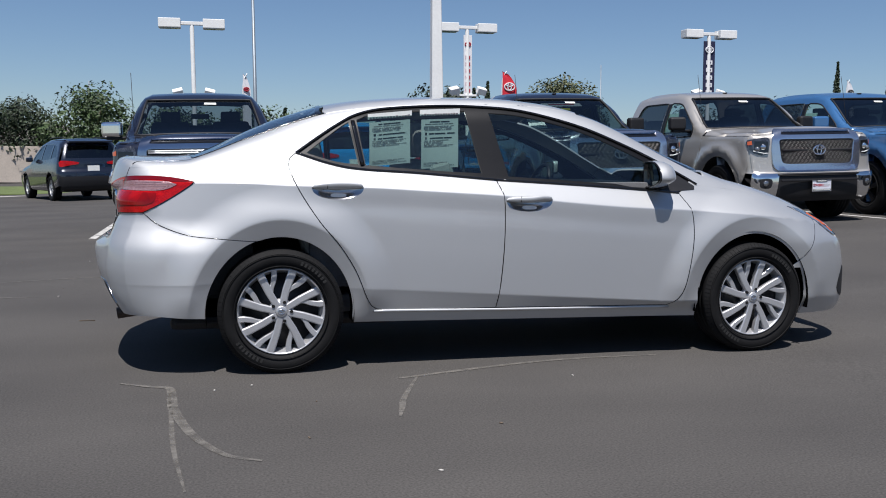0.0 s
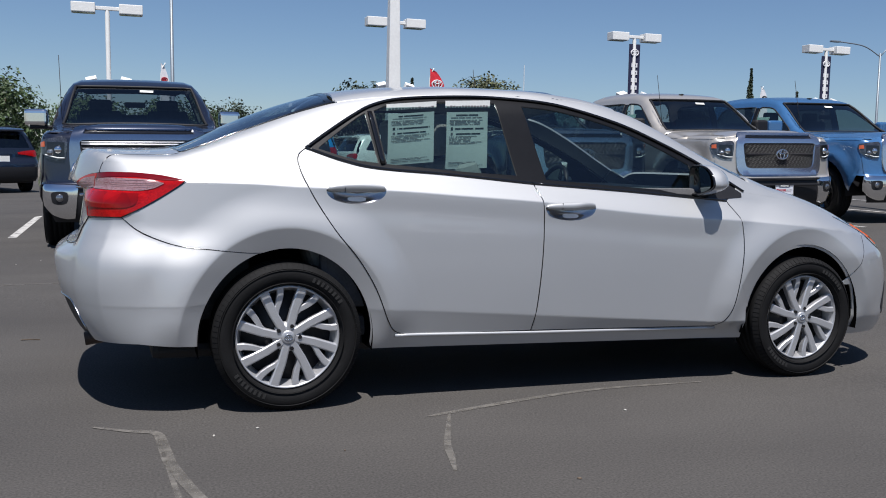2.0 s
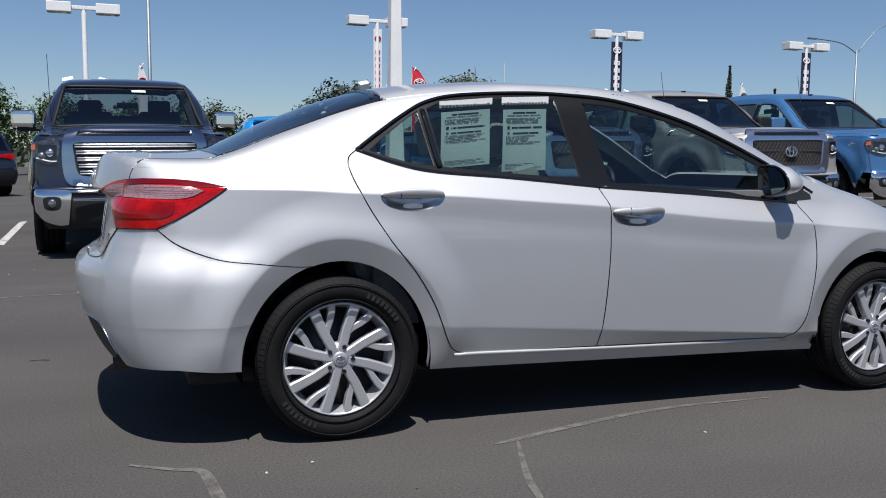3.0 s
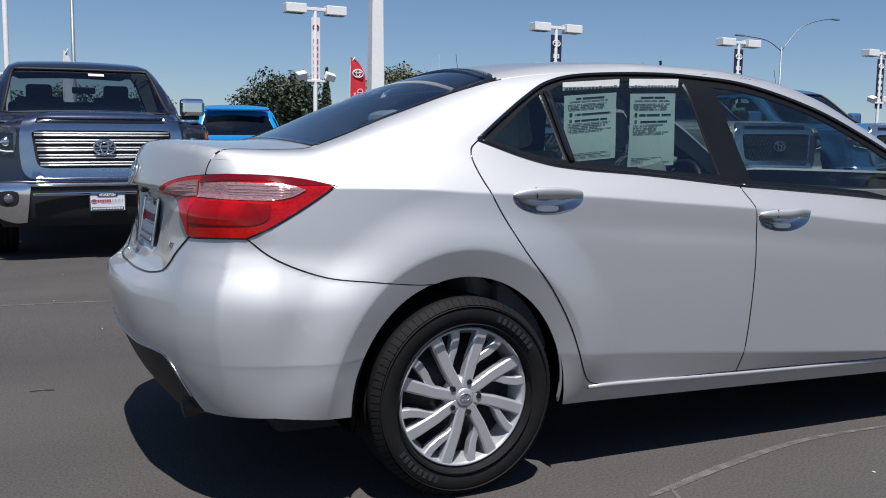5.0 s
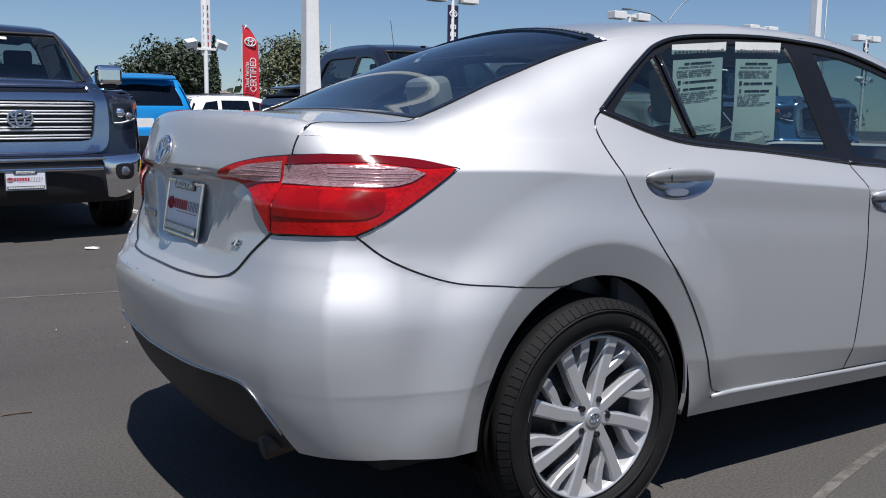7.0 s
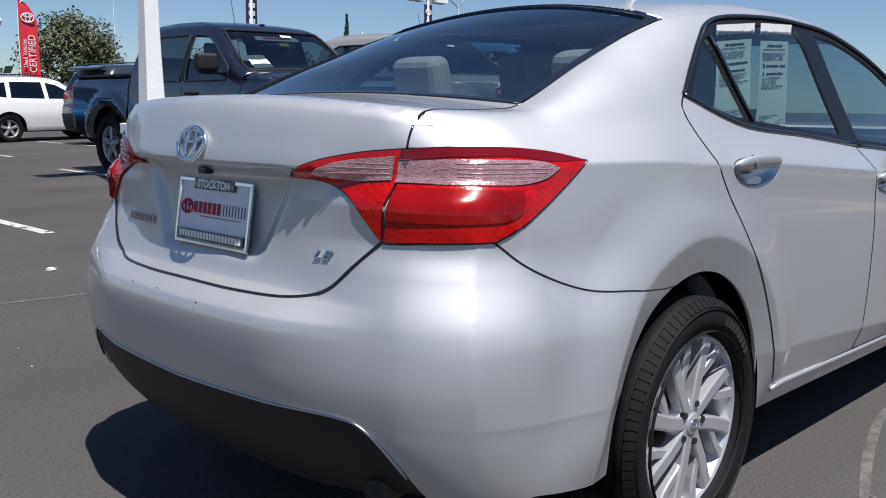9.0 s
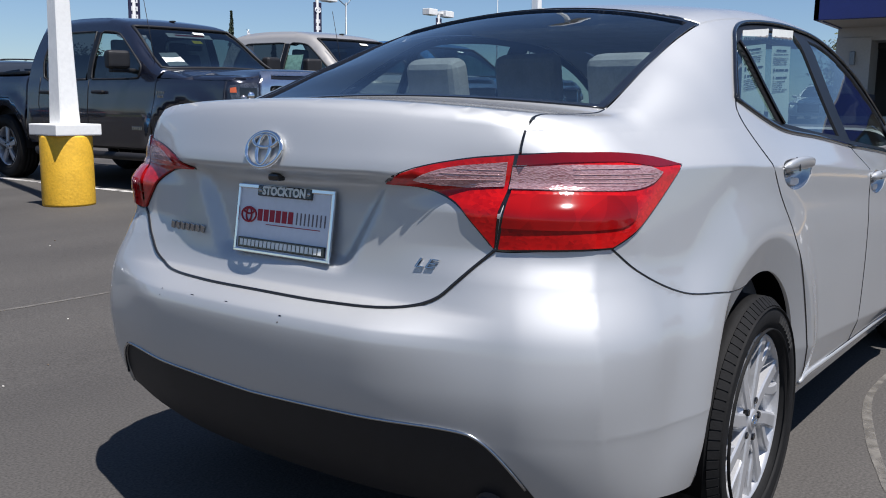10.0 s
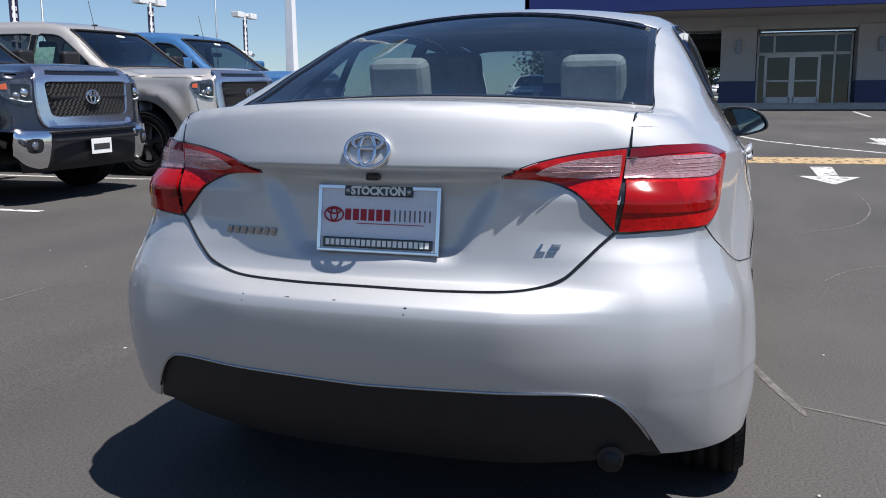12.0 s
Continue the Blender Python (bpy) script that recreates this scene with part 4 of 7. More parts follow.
    v, f = tube([(-0.45, -0.53, 0.335), (-0.64, -0.545, 0.324), (-0.81, -0.555, 0.302)], 0.029, 14)
    pipe = raw("tailpipe", v, f, M_TAILPIPE, car, "rusty brown exhaust tailpipe")
    # black cap over the closed pipe end, in place of its unlit hollow
    v, f = tube([(-0.77, -0.5527, 0.3072), (-0.8115, -0.5551, 0.3018)], 0.0255, 14)
    raw("pipe_bore", v, f, M_BLACK, pipe)
    build_sedan_cabin(car)
    build_boot_badges(sk, car, lid)
    settle_shell(car)
    return car


def settle_shell(car):
    """Draw the whole shell in to its true width and let the tail sit a little lower; the wheels stay."""
    def shape(p):
        k, d = smooth(-0.1, -0.5, p[:, 0]), smooth(0.0, -0.6, p[:, 0])
        low = smooth(0.80, 0.62, p[:, 2]) * smooth(-0.2, -0.5, p[:, 0])
        return np.stack([p[:, 0], p[:, 1] * (0.967 - 0.012 * k + 0.045 * low), p[:, 2] - 0.011 * d], axis=1)
    todo = [c for c in car.children if c.name.split(".")[0] != "wheel"]
    while todo:
        ob = todo.pop()
        if ob.matrix_local.is_identity and ob.type == "MESH":
            co = np.empty(len(ob.data.vertices) * 3)
            ob.data.vertices.foreach_get("co", co)
            ob.data.vertices.foreach_set("co", shape(co.reshape(-1, 3)).ravel())
            ob.data.update()
            todo += list(ob.children)
        else:
            ob.location = shape(np.array([ob.location]))[0]


HANDLES = ((0.288, 0.945), (1.318, 0.880))


def handle_outline(hx, hz, k=1.0):
    """The bowl behind a door handle: a low arch above the ends, a deep round belly below."""
    out = []
    for a in np.linspace(0, 2 * math.pi, 41)[:-1]:
        sn = math.sin(a)
        out.append((hx + k * 0.132 * math.cos(a), hz + k * (0.022 * sn if sn > 0 else -0.062 * abs(sn) ** 0.85)))
    return out


def build_handle(sk, hx, hz, side, up):
    rows = []
    for i in range(9):
        k = 1.02 - i / 8 * 1.02
        p = sk.lift("side", [(x, z - 0.016 * (1 - k)) for x, z in handle_outline(hx, hz, k)], side)
        rows.append(p - sk.normal(p) * (0.030 * (1 - min(k, 1.0) ** 2.2) + (0.002 if i == 0 else 0.0)))
    m = len(rows[0])
    fs = [(i * m + j, i * m + (j + 1) % m, (i + 1) * m + (j + 1) % m, (i + 1) * m + j) for i in range(8) for j in range(m)]
    raw("handle_recess", np.vstack(rows), fs, M_RECESS, up, "scooped handle recess")
    vs, fs = [], []
    n = 26
    for i in range(n + 1):
        t = i / n
        x = hx - 0.131 + 0.262 * t
        e = math.sqrt(max(0.0, 1 - (2 * t - 1) ** 2))
        p = sk.lift("side", [(x, hz + 0.004 * e)], side)[0]
        nn = sk.normal(np.array([p]))[0]
        hgt, proud = 0.003 + 0.0145 * e ** 0.8, 0.004 + 0.020 * e ** 0.6
        for k in range(12):
            a = 2 * math.pi * k / 12
            vs.append(p + nn * (proud * 0.4 + proud * 0.6 * math.cos(a)) + np.array([0, 0, hgt * math.copysign(abs(math.sin(a)) ** 0.7, math.sin(a))]))
    for i in range(n):
        for k in range(12):
            j = (k + 1) % 12
            fs.append((i * 12 + k, i * 12 + j, (i + 1) * 12 + j, (i + 1) * 12 + k))
    fs += [tuple(range(12)), tuple(range(n * 12, n * 12 + 12))]
    raw("door_handle", vs, fs, M_SILVER, up, "silver pull handle")
    # pale oval added for the sunlight on the bowl's lower face
    lit_oval = [(hx + 0.004 + 0.040 * math.copysign(abs(math.cos(a)) ** 0.7, math.cos(a)), hz - 0.041 + 0.010 * math.copysign(abs(math.sin(a)) ** 0.7, math.sin(a))) for a in np.linspace(0, 2 * math.pi, 25)[:-1]]
    sk.sheet("finger_tab", "side", lit_oval, M_SUNPATCH, up, side=side, off=-0.010, depth=0.014, step=0.015, label="pale patch for sunlight on the lower handle bowl")
    sk.sheet("key_cap", "side", [(hx - 0.056, hz - 0.010), (hx - 0.053, hz - 0.010), (hx - 0.053, hz + 0.014), (hx - 0.056, hz + 0.014)], M_GLOSSBLACK, up, side=side, off=0.0222, depth=0.004, step=0.01)


def build_tail_lamp(sk, side, car):
    s = 1 if side > 0 else -1
    tip = (-0.413, 0.974)
    up = xz_to_rear(catmull([tip, (-0.50, 0.993), (-0.60, 1.003), (-0.70, 1.004)], 6), side)
    low = xz_to_rear(catmull([(-0.664, 0.826), (-0.58, 0.868), (-0.49, 0.922), tip], 6), side)
    split_t, split_b = yz_to_rear([(s * 0.595, 0.999)])[0], yz_to_rear([(s * 0.578, 0.818)])[0]
    bot = yz_to_rear([(s * 0.60, 0.818), (s * 0.655, 0.822)])
    outer = clean(up + [split_t] + line(split_t, split_b, 6)[1:] + bot + low)
    lamp = sk.sheet("tail_lamp", "rear", outer, M_RED, car, step=0.012, gap=0.002, off=0.006, depth=0.03, label="red tail lamp lens wrapping the corner")
    sk.sheet("lamp_seal", "rear", outer, M_GLOSSBLACK, lamp, step=0.02, gap=-0.0025, off=0.0006, depth=0.0)
    inner_pts = clean(yz_to_rear(catmull([(s * 0.318, 0.936), (s * 0.40, 0.968), (s * 0.50, 0.989), (s * 0.590, 0.999)], 5)) + yz_to_rear(line((s * 0.590, 0.999), (s * 0.572, 0.820), 5)[1:]) + yz_to_rear(catmull([(s * 0.572, 0.820), (s * 0.535, 0.858), (s * 0.485, 0.902), (s * 0.41, 0.929), (s * 0.318, 0.934)], 5)))
    lamp2 = sk.sheet("boot_lid_lamp", "rear", inner_pts, M_RED, car, step=0.012, gap=0.001, off=0.006, depth=0.025, label="red inner tail lamp on the boot lid")
    sk.sheet("lamp_seal", "rear", inner_pts, M_GLOSSBLACK, lamp2, step=0.02, gap=-0.0025, off=0.0006, depth=0.0)
    b1 = clean(up + [split_t] + yz_to_rear([(s * 0.592, 0.978)]) + xz_to_rear(catmull([(-0.70, 0.984), (-0.60, 0.984), (-0.52, 0.974), tip], 6), side))
    sk.sheet("lens_border", "rear", shrink(b1, 0.001), M_REDBORDER, lamp, step=0.01, off=0.0082, depth=0.003)
    # clear band of the reversing and turn lamps
    c1 = clean(xz_to_rear(catmull([(-0.500, 0.966), (-0.56, 0.976), (-0.70, 0.981)], 6), side) + yz_to_rear([(s * 0.588, 0.976), (s * 0.585, 0.932)]) + xz_to_rear(catmull([(-0.70, 0.930), (-0.60, 0.932), (-0.54, 0.944), (-0.500, 0.964)], 6), side))
    sk.sheet("clear_lens", "rear", c1, M_CLEARLENS, lamp, step=0.01, off=0.0092, depth=0.004, label="clear ribbed lens band")
    c2 = clean(yz_to_rear(catmull([(s * 0.395, 0.949), (s * 0.47, 0.972), (s * 0.578, 0.985)], 5)) + yz_to_rear([(s * 0.575, 0.936), (s * 0.50, 0.933)]))
    sk.sheet("clear_lens", "rear", c2, M_CLEARLENS, lamp2, step=0.01, off=0.0092, depth=0.004, label="clear ribbed lens band")
    c3 = clean(yz_to_rear([(s * 0.592, 0.922), (s * 0.588, 0.862)]) + xz_to_rear(catmull([(-0.70, 0.862), (-0.64, 0.866), (-0.605, 0.885), (-0.595, 0.921)], 6), side))
    sk.sheet("brake_lens", "rear", c3, M_REDDARK, lamp, step=0.01, off=0.0086, depth=0.003, label="darker red brake lamp chamber")
    # fine ribs across the clear bands
    for lamp_ob, q in [(lamp, xz_to_rear([(x, z) for x in np.linspace(-0.695, xe, 14)], side)) for z, xe in ((0.940, -0.58), (0.948, -0.555), (0.956, -0.535), (0.964, -0.52), (0.972, -0.57))] + [(lamp2, yz_to_rear([(s * y, z) for y in np.linspace(0.572, ye, 10)])) for z, ye in ((0.942, 0.45), (0.951, 0.43), (0.960, 0.45), (0.969, 0.485))]:
        p3 = sk.lift("rear", q)
        v, f = tube([tuple(a + b * 0.0094) for a, b in zip(p3, sk.normal(p3))], 0.0009, 5)
        raw("lens_rib", v, f, M_RIB, lamp_ob)


def build_mirror(sk, side, car):
    base = clean([(2.06, 0.945), (2.10, 1.03), (2.16, 1.06), (2.26, 1.015), (2.36, 0.955), (2.355, 0.935), (2.2, 0.925)])
    sk.sheet("mirror_foot", "side", base, M_BLACK, car, side=side, off=0.003, depth=0.01, step=0.03, label="black mirror mounting")
    rim = catmull([(-0.100, 0.066), (-0.045, 0.078), (0.03, 0.070), (0.09, 0.036), (0.118, -0.012), (0.100, -0.040), (0.03, -0.062), (-0.05, -0.074), (-0.094, -0.066), (-0.104, 0.0)], 4, True)

    def ring(k, x, dy=0.0, dz=0.0):
        return [(x, side * (0.828 + dy + a * k), 1.018 + dz + b * k) for a, b in rim]

    def cup(loops, cap):
        n = len(rim)
        v = [p for lp in loops for p in lp]
        f = [(i * n + q, i * n + (q + 1) % n, (i + 1) * n + (q + 1) % n, (i + 1) * n + q) for i in range(len(loops) - 1) for q in range(n)]
        return v, f + ([tuple(range((len(loops) - 1) * n, len(loops) * n))] if cap else [])
    v, f = cup([ring(1.0, 2.045), ring(1.03, 2.075), ring(0.97, 2.11), ring(0.78, 2.145, -0.006), ring(0.45, 2.168, -0.012), ring(0.12, 2.176, -0.016)], True)
    m = raw("door_mirror", v, f, M_SILVER, car, "silver door mirror shell on a black base")
    v, f = cup([ring(1.0, 2.047), ring(1.0, 2.040), ring(0.93, 2.036), ring(0.86, 2.042), ring(0.84, 2.056)], True)
    raw("mirror_rim", v, f, M_GLOSSBLACK, m, "black mirror rim")
    tilt = pose(2.049, side * 0.828, 1.018, 0, -4, side * 10)
    v = [tuple(tilt @ Vector((0, side * a * 0.84, b * 0.84))) for a, b in rim]
    raw("mirror_glass", v, [tuple(range(len(rim)))], M_MIRRORGLASS, m, "dark blue-green mirror glass", smooth=False)
    v, f = lathe([(0.0001, -0.05), (0.022, -0.045), (0.026, 0.0), (0.022, 0.05), (0.0001, 0.055)], 14)
    raw("mirror_neck", [(2.125 + q[0], side * (0.765 + q[1] * 0.9), 0.962 + q[2] * 0.8) for q in v], f, M_BLACK, m)


def build_boot_badges(sk, car, lid):
    def on_back(y, z, off=0.003):
        p = sk.lift("back", [(y, z)])
        n = Vector(sk.normal(p)[0])
        zax = n
        xax = Vector((0, 0, 1)).cross(zax).normalized()
        yax = zax.cross(xax)
        m = Matrix((xax, yax, zax)).transposed().to_4x4()
        m.translation = Vector(p[0]) + n * off
        return m
    em = on_back(0, 0.990, 0.006)
    v, f = [], []
    r3 = em.to_euler()
    ring_mark(0.056, 0.0052, em.translation, [math.degrees(a) for a in r3], M_CHROME, lid, "badge", "chrome oval badge")
    b = words("trim_badge", "LE", 0.028, on_back(-0.418, 0.778, 0.003), M_BADGE, lid, "chrome trim letters", 0.002, squeeze=1.8, slant=0.35)
    # the model name as plain chrome bars
    for k in range(7):
        boxed("name_bar", on_back(0.415 - 0.022 * k, 0.790, 0.004).translation, (0.004, 0.0135, 0.019), M_BADGE, lid, 0.0015, (14, 0, 0))
    plate = new("licence_plate_frame")
    plate.parent = lid
    pm = on_back(-0.004, 0.826, 0.0)
    pm.translation = Vector((-0.8255, -0.004, 0.829))
    pm = Matrix.Translation(pm.translation) @ Matrix(((0, 0, -1, 0), (-1, 0, 0, 0), (0, 1, 0, 0), (0, 0, 0, 1))) @ pose(0, 0, 0, -8, 0, 0)
    plate.matrix_local = pm
    plate_card(plate, 0.306, 0.158)
    bm = bmesh.new()
    box(bm, (-0.842, 0.0, 0.930), (0.024, 0.034, 0.016), 0.005)
    part("rear_camera", bm, M_GLOSSBLACK, lid, smooth=False)


def plate_card(up, w, h, plain=False):
    """A dealer's show plate in a frame, in the local xy plane, facing +z."""
    boxed("plate_card", (0, 0, 0), (w * 0.97, h * 0.97, 0.002), M_PLATE, up, 0.0)
    for c, sz in (((0, h / 2 - 0.005, 0.003), (w, 0.010, 0.007)), ((0, -h / 2 + 0.004, 0.003), (w, 0.008, 0.007)), ((-w / 2 + 0.004, 0, 0.003), (0.009, h, 0.0065)), ((w / 2 - 0.004, 0, 0.003), (0.009, h, 0.0065))):
        boxed("frame_bar", c, sz, M_CHROME, up, 0.002)
    boxed("frame_tab", (0, h / 2 - 0.013, 0.0035), (w * 0.56, 0.025, 0.008), M_GLOSSBLACK, up, 0.003)
    for k in (-1, 1):
        v, f = lathe([(0.0001, 0.0), (0.005, 0.0), (0.0055, 0.002), (0.0055, 0.006)], 12)
        raw("screw", [(q[0] + k * w * 0.25, q[2] + h / 2 - 0.0125, 0.0095 - q[1]) for q in v], f, M_BADGE, up)
    boxed("frame_strip", (0, -h / 2 + 0.023, 0.0035), (w * 0.90, 0.024, 0.007), M_GLOSSBLACK, up, 0.002)
    words("frame_words", "STOCKTON", 0.026, pose(0, h / 2 - 0.0135, 0.0082), M_PAPER, up, depth=0.0004, squeeze=0.97, bold=0.0012)
    # the dealer's name and address as plain bars
    for k in range(20):
        boxed("address_bar", (w * 0.43 * (2 * (k + 0.5) / 20 - 1), -h / 2 + 0.023, 0.0073), (w * 0.86 / 20 * 0.72, 0.0145, 0.001), M_PAPER, up, 0.0)
    for k in range(6):
        boxed("name_bar", (-0.077 + 0.0198 * k, 0.010, 0.0016), (0.0150, 0.027, 0.001), M_REDINK, up, 0.0)
    for k in range(4):
        for e in (-1, 1):
            boxed("name_bar", (0.048 + 0.0245 * k + e * 0.0062, 0.010, 0.0016), (0.0034, 0.027, 0.001), M_GREYINK, up, 0.0)
    boxed("small_bar", (0.030, -0.0105, 0.0016), (0.17, 0.0018, 0.001), M_REDINK, up, 0.0)
    ring_mark(0.024, 0.0020, (-0.113, 0.009, 0.003), (0, 0, 0), M_REDINK, up, "oval_mark")


def build_sedan_cabin(car):
    # floor, tunnel, parcel shelf, dashboard
    boxed("cabin_floor", (1.1, 0, 0.33), (2.6, 1.40, 0.10), M_LINER, car, 0.03)
    boxed("boot_floor", (-0.45, 0, 0.60), (0.65, 1.1, 0.5), M_LINER, car, 0.03)
    boxed("parcel_shelf", (-0.17, 0, 0.99), (0.56, 1.2, 0.05), M_LINER, car, 0.02)
    boxed("brake_light_housing", (-0.30, 0, 1.05), (0.06, 0.3, 0.04), M_LINER, car, 0.015)
    boxed("dashboard", (2.12, 0, 0.82), (0.5, 1.36, 0.30), M_BLACK, car, 0.09, seg=4)
    for s in (-1, 1):
        boxed("door_lining", (1.15, s * 0.735, 0.70), (2.0, 0.05, 0.56), M_LINER, car, 0.03)
    boxed("headlining", (1.0, 0, 1.36), (1.0, 0.86, 0.015), M_SEAT, car, 0.005)
    # steering wheel
    pts = [Vector((0, 0.18 * math.cos(a), 0.18 * math.sin(a))) for a in np.linspace(0, 2 * math.pi, 33)]
    m = pose(1.78, 0.36, 0.90, 0, 22, 0)
    v, f = tube([m @ p for p in pts], 0.014, 8, up=m.to_3x3() @ Vector((1, 0, 0)))
    raw("steering_wheel", v, f[:-2], M_BLACK, car, "black steering wheel")
    boxed("steering_hub", (1.80, 0.36, 0.90), (0.06, 0.34, 0.07), M_BLACK, car, 0.025, (0, 22, 0))
    # seats
    def seat(cx, cy, w, rear=False):
        st = boxed("rear_seat" if rear else "front_seat", (cx + 0.22, cy, 0.55), (0.50, w, 0.18), M_SEAT, car, 0.06, (0, -6, 0), "ash grey cloth seat", 4)
        boxed("backrest", (cx - 0.10, cy, 0.82), (0.15, w, 0.56), M_SEAT, st, 0.06, (0, -16, 0), seg=4)
        return st
    for cy in (-0.36, 0.36):
        st = seat(1.05, cy, 0.50)
        boxed("head_restraint", (0.80, cy, 1.205), (0.11, 0.27, 0.20), M_SEAT, st, 0.045, (0, -12, 0), "padded head restraint", 4)
    st = seat(0.25, 0, 1.24, True)
    for cy in (-0.345, 0.345):
        boxed("head_restraint", (0.20, cy, 1.150), (0.10, 0.215, 0.20), M_SEAT, st, 0.045, (0, -14, 0), "padded head restraint", 4)
    # the two forms hung inside the right rear door glass, each from a folded header strip
    rnd = random.Random(5)
    for x0, x1, zb, zt, lean in ((0.489, 0.712, 1.049, 1.283, 0.012), (0.774, 0.982, 1.040, 1.306, 0.006)):
        def spot(u, v, lift=0.0):
            """A point of the sheet: u across, v up, both from 0 to 1."""
            return (x0 + (x1 - x0) * u, -0.592 - 0.010 * math.sin(2.2 * v + u) * (1 - v) - lift, zb + (zt - zb) * v + lean * u * 2)
        def patch(name, u0, u1, v0, v1, mt, parent, lift, nu=1, nv=1, label=""):
            pts = [spot(u0 + (u1 - u0) * a / nu, v0 + (v1 - v0) * b / nv, lift) for b in range(nv + 1) for a in range(nu + 1)]
            return raw(name, pts, [(b * (nu + 1) + a, b * (nu + 1) + a + 1, (b + 1) * (nu + 1) + a + 1, (b + 1) * (nu + 1) + a) for b in range(nv) for a in range(nu)], mt, parent, label)
        form = patch("window_form", 0, 1, 0, 1, M_PAPER, car, 0.0, 8, 10, "printed dealer form hung inside the door glass")
        patch("form_header", -0.04, 1.04, 1.075, 1.20, M_PAPER, form, 0.002, 6, 2, "folded white header strip")
        for k in range(14):
            patch("header_edge", k / 14, (k + 0.8) / 14, 1.065 + rnd.uniform(0, 0.02), 1.10 + rnd.uniform(0, 0.015), M_GREYINK, form, 0.004)
        def row(v, h, u0, u1, words_n, mt=M_GREYINK):
            u, gap = u0, 0.018
            cuts = sorted(rnd.uniform(u0, u1) for _ in range(words_n - 1)) + [u1]
            for c in cuts:
                if c - gap > u + 0.01:
                    patch("print_line", u, c - gap, v, v + h, mt, form, 0.0016)
                u = c
        row(0.935, 0.022, 0.22, 0.78, 3, M_INK)
        row(0.895, 0.012, 0.10, 0.88, 6)
        for v in (0.85, 0.825, 0.80, 0.775):
            row(v, 0.011, 0.07, rnd.uniform(0.75, 0.93), 8)
        patch("tick_box", 0.10, 0.155, 0.685, 0.735, M_INK, form, 0.0016)
        row(0.695, 0.024, 0.20, 0.92, 4, M_INK)
        patch("tick_box", 0.10, 0.150, 0.60, 0.64, M_GREYINK, form, 0.0016)
        row(0.605, 0.022, 0.20, 0.84, 3, M_INK)
        for v in (0.565, 0.54, 0.515, 0.49, 0.465, 0.44):
            row(v, 0.010, 0.07, rnd.uniform(0.6, 0.93), 7)
        for v in (0.11, 0.085, 0.05):
            row(v, 0.010, 0.07, rnd.uniform(0.7, 0.93), 6)


# ---------------------------------------------------------------- the lot
def ground_z(x, y):
    """The lot is flat under the sedan and rises gently ahead of it; beyond it the whole lot leans up towards +x."""
    x, y = np.asarray(x, float), np.asarray(y, float)
    t = (x - 3.5) / 0.4
    ahead = np.where(t > 30, x - 3.5, 0.4 * np.log1p(np.exp(np.clip(t, -40, 30))))
    k = smooth(1.3, 5.2, y)
    return k * 0.030 * (x + 2.0) + (1 - k) * 0.0365 * ahead


def build_ground():
    def axis(fine0, fine1, step, far):
        a = list(np.arange(fine0, fine1 + 1e-6, step))
        d, lo, hi = step, [], []
        x = fine0
        while x > -far:
            d *= 1.35
            x -= d
            lo.append(x)
        d, x = step, fine1
        while x < far:
            d *= 1.35
            x += d
            hi.append(x)
        return lo[::-1] + a + hi
    xs, ys = axis(-10, 14, 0.5, 900), axis(-8, 14, 0.5, 900)
    verts = []
    for x in xs:
        for y in ys:
            verts.append((x, y, float(ground_z(min(x, 60), min(y, 70)))))
    n = len(ys)
    faces = [(i * n + j, (i + 1) * n + j, (i + 1) * n + j + 1, i * n + j + 1) for i in range(len(xs) - 1) for j in range(n - 1)]
    return tagged(raw("ground", verts, faces, M_ASPHALT), "dark grey worn asphalt of a car lot", "asphalt", kind="structure")


